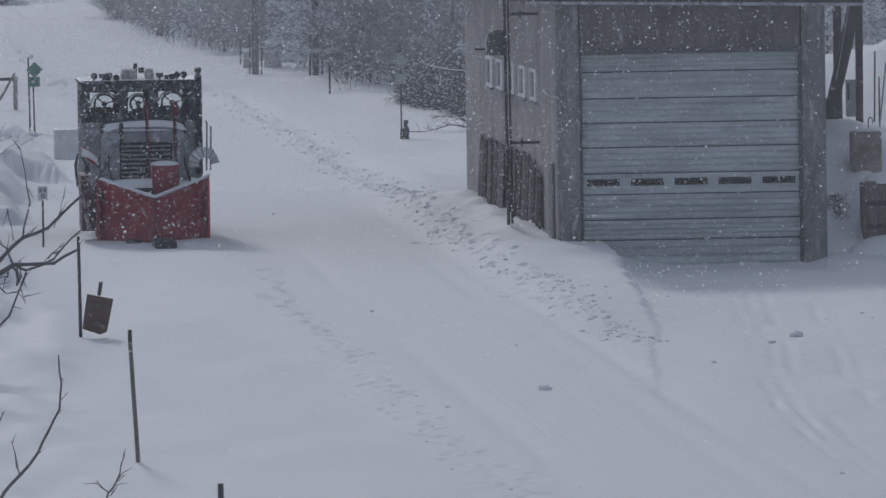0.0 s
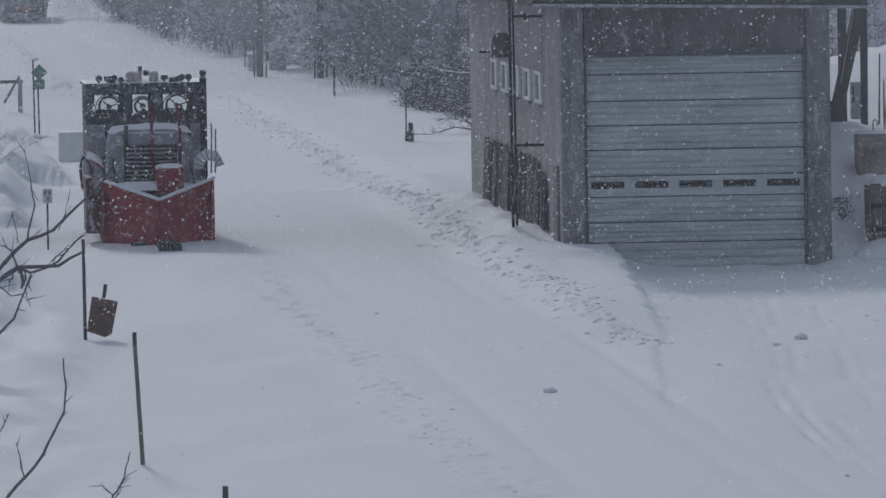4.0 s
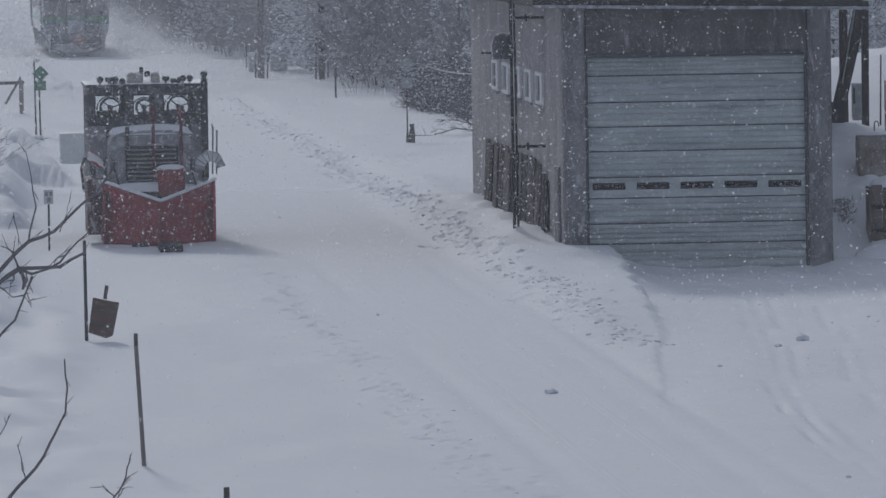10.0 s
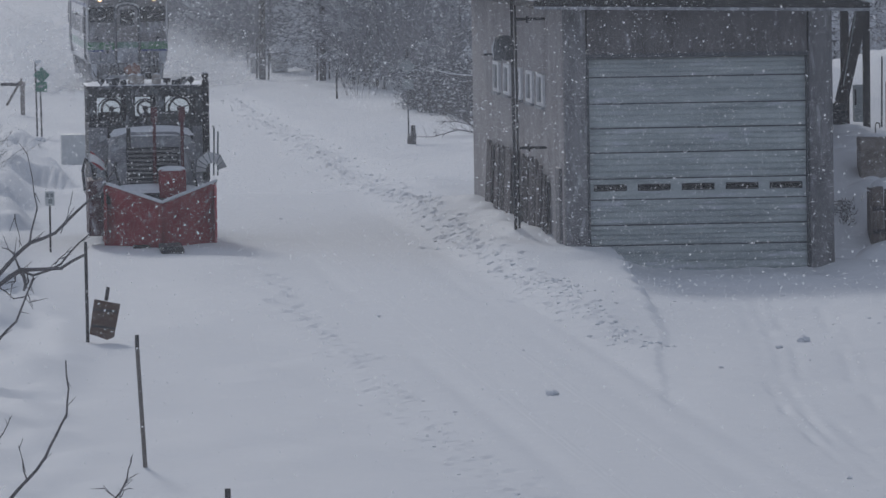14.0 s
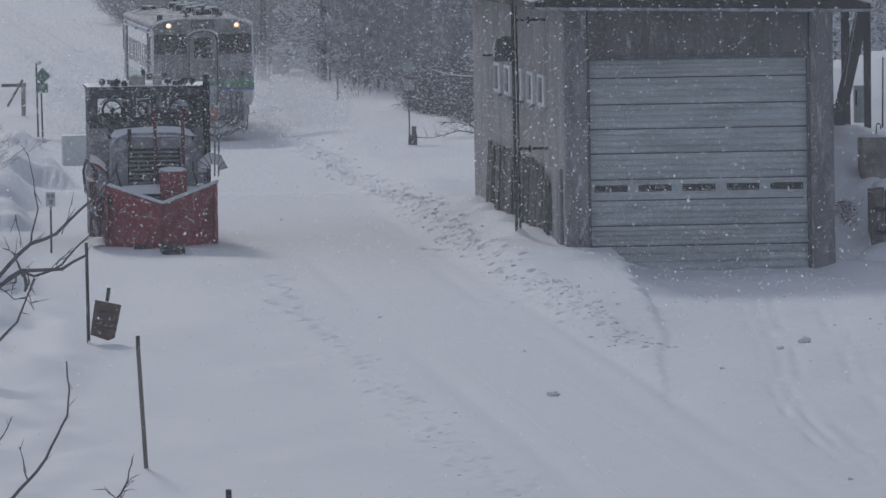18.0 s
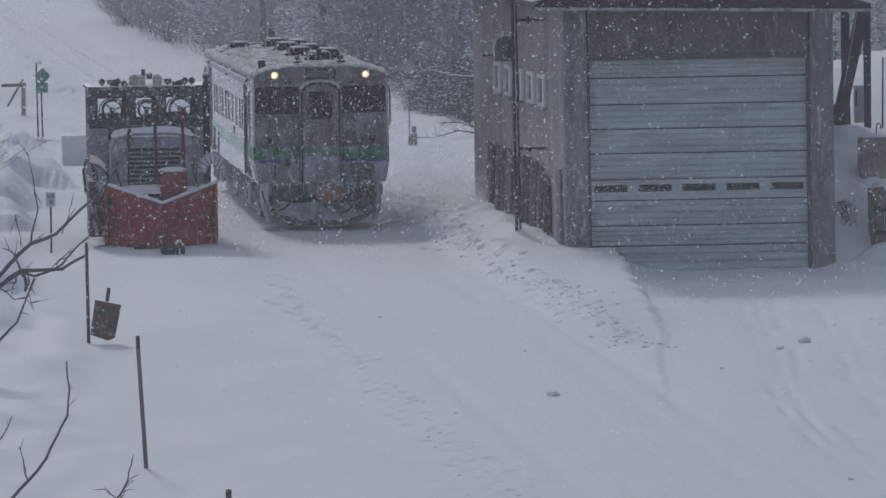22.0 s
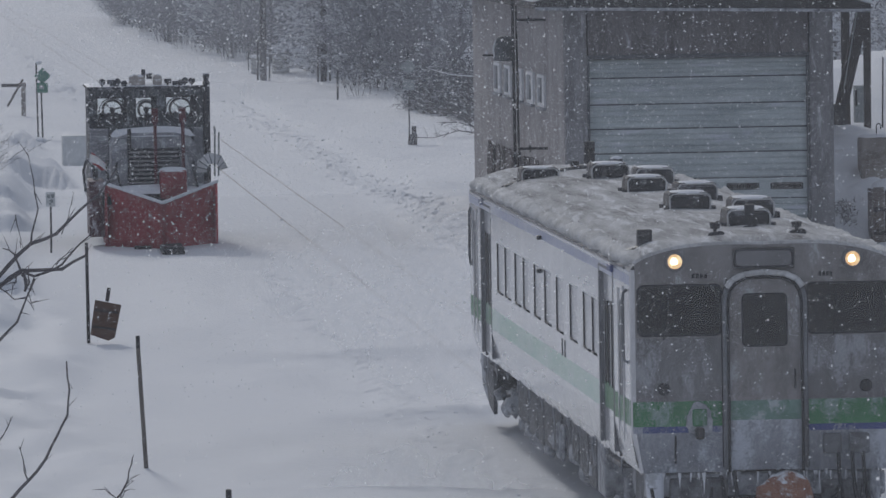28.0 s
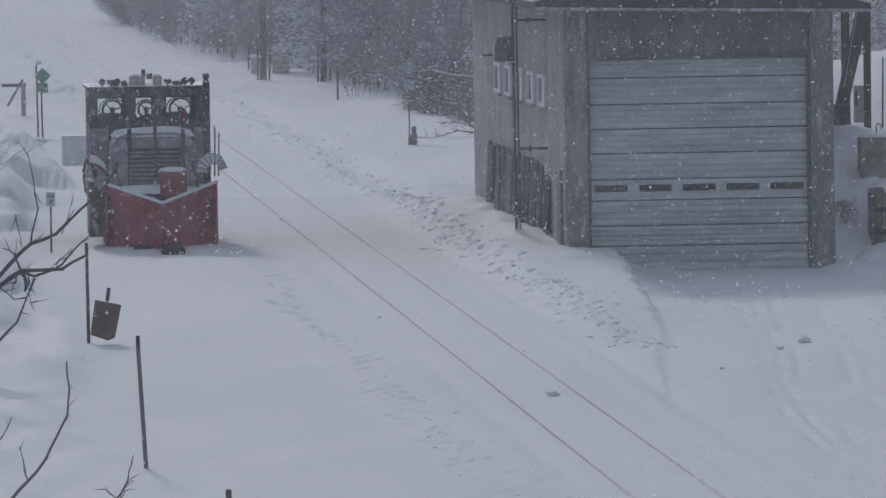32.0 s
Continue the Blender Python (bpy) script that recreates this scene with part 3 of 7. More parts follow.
def shed():
    s = thing("engine_shed", 6.3, 148, 0, "grey concrete engine shed with a tall closed roller door", "shed")
    ox, oy = -6.3, -148.0

    def b(name, m, boxes, label="", bev=0.0):
        bm = bmesh.new()
        for q in boxes:
            bx(bm, q[0] + ox, q[1] + ox, q[2] + oy, q[3] + oy, q[4], q[5], bev)
        return part(name, bm, m, s, label)
    b("front_wall", CONC_D, [(SX0 + 0.45, SX1 - 0.48, SY0, SY0 + 0.3, DZ1, ROOFZ)], "dark stained front cladding", 0.01)
    b("pier", PIER, [(SX0, DX0 - 0.03, SY0 - 0.03, SY0 + 0.3, -0.4, ROOFZ)], "grey corner pier", 0.015)
    b("pier", PIER, [(DX1 + 0.03, SX1, SY0 - 0.03, SY0 + 0.3, -0.4, ROOFZ)], "dark corner pier", 0.015)
    b("door_jamb", SHUT_D, [(DX0 - 0.03, DX0 + 0.03, SY0 + 0.02, SY0 + 0.3, -0.4, DZ1)], "", 0.006)
    b("door_jamb", SHUT_D, [(DX1 - 0.03, DX1 + 0.03, SY0 + 0.02, SY0 + 0.3, -0.4, DZ1)], "", 0.006)
    b("lintel", SHUT_D, [(DX0 - 0.03, DX1 + 0.03, SY0 - 0.02, SY0 + 0.12, DZ1 - 0.03, DZ1 + 0.05)], "", 0.01)
    b("back_wall", CONC, [(SX0 + 0.25, SX1 - 0.25, SY1 - 0.25, SY1, -0.4, ROOFZ)])
    b("side_wall", CONC, [(SX1 - 0.25, SX1, SY0 + 0.3, SY1, -0.4, ROOFZ)])
    # side wall with five window openings
    wins = [(y, y + 1.5) for y in (152.15, 154.65, 157.3, 160.1, 162.75)]
    z0, z1 = 2.86, 3.5
    boxes = [(SX0, SX0 + 0.25, SY0 + 0.3, SY1, -0.4, z0), (SX0, SX0 + 0.25, SY0 + 0.3, SY1, z1, ROOFZ)]
    edges = [SY0 + 0.3] + [v for w in wins for v in w] + [SY1]
    for i in range(0, len(edges), 2):
        boxes.append((SX0, SX0 + 0.25, edges[i], edges[i + 1], z0, z1))
    b("side_wall", CONC, boxes, "tan-grey rendered side wall")
    for y0, y1 in wins:
        bm = bmesh.new()
        t = 0.16
        for q in ((y0, y1, z0, z0 + 0.07), (y0, y1, z1 - 0.07, z1), (y0, y0 + 0.42, z0 + 0.07, z1 - 0.07), (y1 - 0.1, y1, z0 + 0.07, z1 - 0.07)):
            bx(bm, SX0 - 0.05 + ox, SX0 + 0.06 + ox, q[0] + oy, q[1] + oy, q[2], q[3], 0.008)
        w = part("window", bm, WHITEFRAME, s, "white-framed sash window")
        bm = bmesh.new()
        bx(bm, SX0 + 0.0 + ox, SX0 + 0.02 + ox, y0 + 0.42 + oy, y1 - 0.1 + oy, z0 + 0.07, z1 - 0.07)
        part("pane", bm, DARKGLASS, w)
        bm = bmesh.new()
        bx(bm, SX0 - 0.09 + ox, SX0 - 0.005 + ox, y0 - 0.05 + oy, y1 + 0.05 + oy, z0 - 0.05, z0 - 0.004, 0.006)
        part("window_sill", bm, T_FROST, w)
    # shutter: ribbed slats with five view slots in one of them
    zs = [-0.35, 0.3, 0.69, 1.18, 1.58, 2.08, 2.55, 3.02, 3.53, 3.9]
    for k in range(len(zs) - 1):
        a, c = zs[k] + 0.012, zs[k + 1] - 0.012
        bm = bmesh.new()
        n = 5
        xa, xb = DX0 + 0.035 + ox, DX1 - 0.035 + ox
        slots = k == 3
        yy = SY0 + 0.14 + oy
        if not slots:
            zl = [a + (c - a) * i / 16 for i in range(17)]
            prof = [(z, yy - (0.0, 0.028, 0.028, 0.02)[i % 4] * (1 if 0 < i < 16 else 0)) for i, z in enumerate(zl)]
            f = [[bm.verts.new((x, y, z)) for z, y in prof] for x in (xa, xb)]
            for i in range(16):
                bm.faces.new((f[0][i], f[1][i], f[1][i + 1], f[0][i + 1]))
            bm.faces.new([bm.verts.new((x, yy + 0.03, z)) for x, z in ((xa, a), (xb, a), (xb, c), (xa, c))][::-1])
        else:
            zc, h, w0 = 1.41, 0.05, 0.61
            xc = [4.58 + 0.04 + i * 0.848 + ox for i in range(5)]
            bx(bm, xa, xb, yy - 0.015, yy + 0.02, a, zc - h)
            bx(bm, xa, xb, yy - 0.015, yy + 0.02, zc + h, c)
            for q in xc:
                for sx in (-1, 1):
                    for sz in (-1, 1):
                        ex, ez, r = q + sx * w0 / 2, zc + sz * h, 0.045
                        fan = [bm.verts.new((ex, yy - 0.014, ez))] + [bm.verts.new((ex - sx * r * (1 - math.sin(k * math.pi / 8)), yy - 0.014, ez - sz * r * (1 - math.cos(k * math.pi / 8)))) for k in range(5)]
                        bm.faces.new(fan if sx * sz > 0 else fan[::-1])
            e = [xa] + [v for q in xc for v in (q - w0 / 2, q + w0 / 2)] + [xb]
            for i in range(0, len(e), 2):
                bx(bm, e[i], e[i + 1], yy - 0.015, yy + 0.02, zc - h, zc + h)
        sl = part("shutter_slat", bm, SHUTTER, s, "grey ribbed door panel with five narrow windows" if slots else "")
        if slots:
            for q in xc:
                bm = bmesh.new()
                bx(bm, q - w0 / 2 + 0.004, q + w0 / 2 - 0.004, yy + 0.004, yy + 0.014, zc - h + 0.004, zc + h - 0.004)
                part("pane", bm, DARKGLASS, sl)
                bm = bmesh.new()
                for dz in (-1, 1):
                    bx(bm, q - w0 / 2, q + w0 / 2, yy - 0.026, yy - 0.016, zc + dz * (h + 0.008) - 0.008, zc + dz * (h + 0.008) + 0.008, 0.002)
                    rod(bm, (q + dz * w0 / 2, yy - 0.021, zc - h - 0.01), (q + dz * w0 / 2, yy - 0.021, zc + h + 0.01), 0.012)
                part("slot_frame", bm, T_RUBBER, sl)
    for z in zs[1:-1]:
        bm = bmesh.new()
        bx(bm, DX0 + 0.035 + ox, DX1 - 0.035 + ox, SY0 + 0.135 + oy, SY0 + 0.16 + oy, z - 0.013, z + 0.013, 0.003)
        part("seam", bm, SHUT_D, s)
    # roof with overhang, fascia and a cap of snow
    bm = bmesh.new()
    x0, x1, xm = 3.15 + ox, 9.6 + ox, 6.35 + ox
    for y0, y1 in ((SY0 - 0.5 + oy, SY1 + 0.4 + oy),):
        pr = [(x0, ROOFZ + 0.02), (x1, ROOFZ - 0.12), (x1, ROOFZ + 0.02), (xm, ROOFZ + 0.95), (x0, ROOFZ + 0.16)]
        f, g = [bm.verts.new((x, y0, z)) for x, z in pr], [bm.verts.new((x, y1, z)) for x, z in pr]
        for i in range(5):
            bm.faces.new((f[i], f[(i + 1) % 5], g[(i + 1) % 5], g[i]))
        bm.faces.new(f[::-1]), bm.faces.new(g)
    part("roof", bm, IRON, s, "low dark sheet roof")
    bm = bmesh.new()
    rod(bm, (x0, SY0 - 0.52 + oy, ROOFZ + 0.035), (x1, SY0 - 0.52 + oy, ROOFZ - 0.1), 0.03)
    part("eave_trim", bm, T_FROST, s, "snow-edged eave trim")
    bm = bmesh.new()
    pr = [(x0 - 0.03, ROOFZ + 0.165), (x0 - 0.02, ROOFZ + 0.42), (xm, ROOFZ + 1.32), (x1 + 0.02, ROOFZ + 0.32), (x1 + 0.03, ROOFZ + 0.03), (xm, ROOFZ + 0.956)]
    f, g = [bm.verts.new((x, SY0 - 0.45 + oy, z)) for x, z in pr], [bm.verts.new((x, SY1 + 0.35 + oy, z)) for x, z in pr]
    for i in range(6):
        bm.faces.new((f[i], f[(i + 1) % 6], g[(i + 1) % 6], g[i]))
    bm.faces.new(f[::-1]), bm.faces.new(g)
    part("roof_snow", bm, SNOW2, s, "thick cap of snow")
    bm = bmesh.new()
    bx(bm, SX0 + ox + 0.26, SX1 + ox - 0.26, SY0 + oy + 0.31, SY1 + oy - 0.26, -0.2, -0.05)
    part("floor_slab", bm, CONC, s)
    # pale side door near the corner
    bm = bmesh.new()
    bx(bm, SX0 - 0.06 + ox, SX0 - 0.004 + ox, 148.75 + oy, 149.55 + oy, 0.1, 1.78, 0.01)
    part("side_door", bm, TRIM, s, "pale steel side door")
    return s


shed()


def board_stack():
    """Dark boards stood against the shed's side."""
    st = thing("board_stack", 3.6, 158, 0, "dark wet boards leaning upright against the shed wall", "boards")
    rnd = random.Random(4)
    y = 151.2
    while y < 165.3:
        w = rnd.uniform(0.25, 0.6)
        top = rnd.uniform(1.66, 1.8) if y > 152.6 else rnd.uniform(1.4, 1.6)
        bot = 0.2 + rnd.uniform(0, 0.25)
        bm = bmesh.new()
        a = rnd.uniform(0.02, 0.1)
        m = Matrix.Translation((0.08 - a, y - 158, bot)) @ Euler((rnd.uniform(-0.02, 0.02), 0.05, rnd.uniform(-0.06, 0.06))).to_matrix().to_4x4()
        bx(bm, -0.02, 0.02, 0, w - 0.015, 0, top - bot, 0.004, m)
        part("board", bm, WOODM if rnd.random() < 0.75 else WOODD, st)
        y += w
    return st


board_stack()


def wall_pole():
    p = thing("service_pole", 3.12, 152.0, 0.3, "slim dark steel service pole with two wall brackets", "pole")
    bm = bmesh.new()
    rod(bm, (0, 0, -0.3), (-0.03, 0, 5.6), 0.034, 0.03, 10)
    part("pole", bm, IRON, p)
    for z in (4.3, 1.77):
        bm = bmesh.new()
        bx(bm, 0.04, 0.66, -0.03, 0.03, z - 0.025, z + 0.03, 0.006)
        bx(bm, 0.26, 0.3, -0.06, 0.06, z - 0.07, z + 0.07, 0.006)
        part("bracket", bm, DARK, p)
    bm = bmesh.new()
    prof = [(0.2, 3.5), (0.215, 3.53), (0.205, 3.6), (0.205, 3.8), (0.185, 3.9), (0.14, 3.97), (0.07, 4.0), (0.0, 4.01)]
    rows = [[bm.verts.new((-0.19 + r * math.cos(k * math.tau / 20), r * math.sin(k * math.tau / 20), z)) for k in range(20)] for r, z in prof[:-1]]
    for a, b in zip(rows, rows[1:]):
        for k in range(20):
            bm.faces.new((a[k], a[(k + 1) % 20], b[(k + 1) % 20], b[k]))
    bm.faces.new(rows[-1]), bm.faces.new(rows[0][::-1])
    lamp = part("lamp_housing", bm, CABD, p, "dark rounded yard lamp rimmed with snow", True)
    bm = bmesh.new()
    tube(bm, [(-0.19 - 0.222 * math.cos(a), -0.03, 3.72 + 0.27 * math.sin(a)) for a in [math.radians(d) for d in range(-55, 70, 12)]], 0.018, 7)
    part("rim_snow", bm, SNOW2, lamp, "", True)
    bm = bmesh.new()
    bx(bm, -0.2, 0.02, -0.03, 0.03, 3.7, 3.75)
    part("lamp_arm", bm, DARK, p)
    bm = bmesh.new()
    rod(bm, (0.075, 0.02, -0.2), (0.045, 0.02, 4.9), 0.024, 0.022, 8)
    part("conduit", bm, IRON, p)
    bm = bmesh.new()
    bx(bm, -0.62, -0.05, -0.02, 0.02, 3.6, 3.64, 0.004)
    part("crossarm", bm, DARK, p)
    for x in (-0.55, -0.4):
        bm = bmesh.new()
        rod(bm, (x, 0, 3.64), (x, 0, 3.7), 0.025, 0.03, 8)
        part("insulator", bm, WHITEFRAME, p)
    bm = bmesh.new()
    bx(bm, -0.075, 0.075, -0.06, 0.06, 4.9, 5.2, 0.01)
    part("junction_box", bm, IRON, p)


wall_pole()


def right_yard():
    # timber trestle behind the heap
    t = thing("timber_trestle", 10.1, 155, 0, "dark timber trestle with a diagonal brace under the eave", "trestle")

    def beam(name, a, b, w, m=WOODD):
        bm = bmesh.new()
        a, b = Vector(a), Vector(b)
        q = Matrix.Translation(a) @ (b - a).to_track_quat('Z', 'Y').to_matrix().to_4x4()
        bx(bm, -w / 2, w / 2, -w / 2, w / 2, 0, (b - a).length, 0.012, q)
        part(name, bm, m, t)
    beam("post", (0.08, 1.0, 1.6), (0.08, 1.0, 5.3), 0.16)
    beam("post", (0.64, 2.0, 1.6), (0.66, 2.0, 5.3), 0.14)
    beam("post", (0.14, 1.3, 1.6), (0.14, 1.3, 3.3), 0.08)
    beam("brace", (-0.19, 0, 2.5), (0.45, 0, 5.2), 0.24)
    beam("crossbeam", (-0.75, 1.1, 5.1), (0.95, 1.1, 5.1), 0.16)
    bm = bmesh.new()
    rod(bm, (-0.1, -0.15, 3.1), (0.24, -0.15, 4.95), 0.012)
    part("stay_wire", bm, SIGNG, t)
    bm = bmesh.new()
    bx(bm, -0.38, -0.13, -0.7, -0.35, 2.34, 2.76, 0.015)
    part("meter_box", bm, DARK, t, "dark metal meter box")
    k = thing("cabinet", 10.97, 160, 2.2, "narrow grey steel cabinet behind the posts", "cabinet")
    bm = bmesh.new()
    bx(bm, -0.1, 0.1, -0.1, 0.2, 0, 0.77, 0.012)
    body = part("body", bm, SIGNG, k)
    bm = bmesh.new()
    bx(bm, -0.1, -0.06, -0.115, -0.103, 0.35, 0.68, 0.004)
    part("hinge_strip", bm, IRON, body)
    # one long bank of ploughed snow, steep to the road and level behind
    h = thing("snow_bank", 8.93, 148, 0, "high ploughed bank of snow beside the shed", "snow bank", kind="stuff")
    xs, ys = np.linspace(0, 9, 60), np.concatenate([np.linspace(0.1, 9, 80), np.linspace(9.5, 34, 30)])
    v, f = [], []
    for y in ys:
        for x in xs:
            z = np.interp(y, [0, 0.6, 1.5, 3.0, 4.5, 7.0, 9, 16, 27, 34], [-0.25, 0.12, 0.55, 1.3, 1.86, 2.3, 2.3, 2.35, 3.0, 2.6])
            n1 = noise.noise(Vector((x * 0.9, y * 0.7, 1))) * 0.22 + noise.noise(Vector((x * 2.6, y * 2.0, 5))) * 0.09 + noise.noise(Vector((x * 6, y * 5, 8))) * 0.03
            z += n1 * min(1.0, y / 2) - 0.25 * float(sstep(0.7, 2.2, x)) * float(sstep(3, 7, y)) * (1 - float(sstep(12, 20, y))) + 0.5 * float(sstep(2.5, 6, x)) * float(sstep(12, 24, y))
            v.append((x, y, z))
    nx = len(xs)
    for j in range(len(ys) - 1):
        for i in range(nx - 1):
            q = j * nx + i
            f.append((q, q + 1, q + nx + 1, q + nx))
    me = bpy.data.meshes.new("bank")
    me.from_pydata(v, [], f)
    me.polygons.foreach_set("use_smooth", np.ones(len(f), bool))
    me.materials.append(SNOW2)
    ob = new("bank", me)
    ob.parent = h
    c = thing("concrete_tank", 10.15, 151.5, 1.4, "brown-stained concrete tank capped with snow", "tank")
    bm = bmesh.new()
    bx(bm, -0.29, 0.29, -0.2, 0.35, -0.4, 0.8, 0.05)
    part("body", bm, TANK, c)
    mound("snow_cap", -0.28, 0.28, -0.2, 0.34, 0.79, 0.86, c, seed=1, nx=12, ny=10, power=3)
    bm = bmesh.new()
    tube(bm, [(0.05, 0, 0.8), (0.05, 0, 1.02), (0.075, 0, 1.06), (0.11, 0, 1.06), (0.135, 0, 1.02), (0.135, 0, 0.95)], 0.012)
    part("hook", bm, IRON, c)
    h = thing("snow_drift", 9.95, 151.0, 1.0, "drift of snow against the tank", "snow drift", kind="stuff")
    mound("drift", -0.9, 0.75, -0.5, 0.35, -0.4, 0.42, h, seed=15, nx=24, ny=14, power=1.1)
    w = thing("timber_bin", 10.2, 149.0, -0.1, "weathered brown timber bin standing in the snow", "bin")
    for i in range(5):
        bm = bmesh.new()
        bx(bm, -0.44 + i * 0.22, -0.23 + i * 0.22, -0.3, -0.25, 0, 1.42 - 0.05 * (i % 2), 0.006)
        part("board", bm, WOODB, w)
    for z in (0.95, 0.5):
        bm = bmesh.new()
        bx(bm, -0.44, 0.66, -0.33, -0.302, z, z + 0.09, 0.006)
        part("rail", bm, WOODD, w)
    for i in range(3):
        bm = bmesh.new()
        bx(bm, -0.47, -0.42, -0.24 + i * 0.2, -0.05 + i * 0.2, 0, 1.38, 0.006)
        part("board", bm, WOODB, w)
    mound("snow_cap", -0.48, 0.66, -0.3, 0.4, 1.32, 1.6, w, seed=3, nx=12, ny=10, power=2.2)
    h = thing("snow_drift", 10.2, 148.5, -0.15, "low drift of snow before the bin", "snow drift", kind="stuff")
    mound("drift", -0.9, 1.2, -0.8, 0.6, 0, 0.45, h, seed=19, nx=20, ny=14, power=1.6)
    # scrub half buried behind the pier
    d = thing("buried_scrub", 9.35, 150.0, 0.45, "dark scrub half buried in the bank", "bush", kind="stuff")
    bm = bmesh.new()
    rnd = random.Random(31)
    for i in range(230):
        x, z = rnd.gauss(0.0, 0.13), rnd.uniform(0.0, 0.55)
        an = rnd.uniform(0, math.tau)
        p0 = Vector((x, rnd.uniform(-0.5, 0.1) + 0.45 * z, z))
        rod(bm, p0, p0 + Vector((math.cos(an) * 0.09, rnd.uniform(-0.08, 0.05), abs(math.sin(an)) * 0.1)), 0.009, 0.004, 3, False)
    part("twigs", bm, BRANCH, d)
    for x, y, z0, hgt, lean, m in ((11.44, 160, 2.1, 1.45, 0.03, IRON), (11.55, 160, 2.1, 0.92, 0.0, REDD), (10.83, 155, 1.95, 1.5, 0.2, SIGNG)):
        q = thing("marker_pole", x, y, z0, "thin dark snow marker pole" if m is IRON else "slim pole standing in the snow", "pole", "snow markers")
        bm = bmesh.new()
        rod(bm, (0, 0, -0.3), (lean, 0, hgt), 0.02, 0.015, 8)
        part("pole", bm, m, q)


right_yard()

# ================= rail snowplough =================


def plough():
    p = thing("rail_snowplough", -3.85, 156, 0.0, "parked rail snowplough with red V blade and dark cab", "snowplough")
    # V blade: two wings, top edge dipping to the middle
    for sgn in (-1, 1):
        bm = bmesh.new()
        xe = 1.27 if sgn > 0 else -1.0
        n, mrows = 10, 8
        g = []
        for i in range(n + 1):
            u = i / n
            x = 0.12 + (xe - 0.12) * u
            top = 1.0 + 0.37 * u
            row = []
            for j in range(mrows + 1):
                v = j / mrows
                z = 0.1 + (top - 0.1) * v
                y = -1.1 + 1.15 * u + 0.28 * math.sin(v * math.pi) * (0.4 + 0.3 * u) - 0.12 * v
                row.append(bm.verts.new((x, y, z)))
            g.append(row)
        for i in range(n):
            for j in range(mrows):
                bm.faces.new((g[i][j], g[i + 1][j], g[i + 1][j + 1], g[i][j + 1]) if sgn > 0 else (g[i][j], g[i][j + 1], g[i + 1][j + 1], g[i + 1][j]))
        bmesh.ops.solidify(bm, geom=bm.faces[:], thickness=0.04)
        w = part("blade_wing", bm, RED, p, "faded red plough blade wing", True)
        bm = bmesh.new()
        tube(bm, [(0.12 + (xe - 0.12) * k / 6, -1.22 + 1.15 * k / 6 + 0.02, 1.02 + 0.37 * k / 6) for k in range(7)], 0.035, 7)
        part("snow_rim", bm, SNOW2, w, "line of snow along the blade's edge", True)
        bm = bmesh.new()
        bx(bm, xe - 0.05 if sgn > 0 else xe, xe if sgn > 0 else xe + 0.05, -0.12, 1.25, 0.15, 1.3, 0.01)
        part("side_plate", bm, REDD if sgn < 0 else RED, p)
        for z in (0.45, 0.85):
            bm = bmesh.new()
            rod(bm, (0.5 * sgn, 0.1, z), (0.45 * sgn, 1.6, z), 0.05)
            part("blade_strut", bm, IRON, p)
    bm = bmesh.new()
    bx(bm, 0.05, 0.5, -2.5, -0.6, 0.0, 0.19, 0.04)
    part("runner", bm, DARK, p, "black skid under the blade")
    bm = bmesh.new()
    bx(bm, -0.45, -0.12, -1.0, -0.7, 0.08, 0.15, 0.02)
    part("runner", bm, IRON, p)
    # left folded side wing
    bm = bmesh.new()
    bx(bm, -1.3, -0.97, 0.15, 1.9, 0.3, 1.42, 0.02)
    part("folded_wing", bm, WINGD, p, "folded dark red side wing")
    # frame and axles
    bm = bmesh.new()
    bx(bm, -0.95, 0.95, 0.2, 6.6, 0.55, 0.85, 0.03)
    part("chassis", bm, IRON, p)
    for y in (1.6, 5.3):
        for x in (-0.5335, 0.5335):
            bm = bmesh.new()
            rod(bm, (x - 0.06, y, 0.34), (x + 0.06, y, 0.34), 0.36, 0.36, 24)
            rod(bm, (x - 0.09 * (1 if x > 0 else -1), y, 0.34), (x - 0.06 * (1 if x > 0 else -1), y, 0.34), 0.4, 0.4, 24)
            part("wheel", bm, RUST, p)
    for sgn in (-1, 1):
        bm = bmesh.new()
        bx(bm, 1.0 * sgn - 0.12, 1.0 * sgn + 0.12, 0.9, 6.4, 0.75, 1.25, 0.03)
        part("running_board", bm, GREY, p)
    # engine hood
    bm = bmesh.new()
    pr = [(-0.82, 0.9), (-0.82, 2.1), (-0.7, 2.28), (-0.45, 2.36), (0.45, 2.36), (0.78, 2.28), (0.9, 2.1), (0.9, 0.9)]
    f, g = [bm.verts.new((x, 0.75, z)) for x, z in pr], [bm.verts.new((x, 2.55, z + 0.03)) for x, z in pr]
    for i in range(8):
        bm.faces.new((f[i], f[(i + 1) % 8], g[(i + 1) % 8], g[i]))
    bm.faces.new(f[::-1])
    bmesh.ops.bevel(bm, geom=[e for e in bm.edges if e.is_boundary is False], offset=0.025, segments=2, affect='EDGES')
    hood = part("engine_hood", bm, GREY, p, "dull grey engine hood capped with snow")
    mound("hood_snow", -0.8, 0.88, 0.72, 2.5, 2.28, 2.45, hood, seed=7, nx=20, ny=14, power=3.4)
    bm = bmesh.new()
    bx(bm, -0.5, 0.56, 0.7, 0.74, 1.3, 2.05, 0.01)
    grille = part("grille", bm, DARK, p, "black louvred radiator grille")
    for i in range(8):
        bm = bmesh.new()
        bx(bm, -0.47, 0.53, 0.64, 0.7, 1.34 + i * 0.088, 1.375 + i * 0.088, 0.006)
        part("louvre", bm, TRIM, grille)
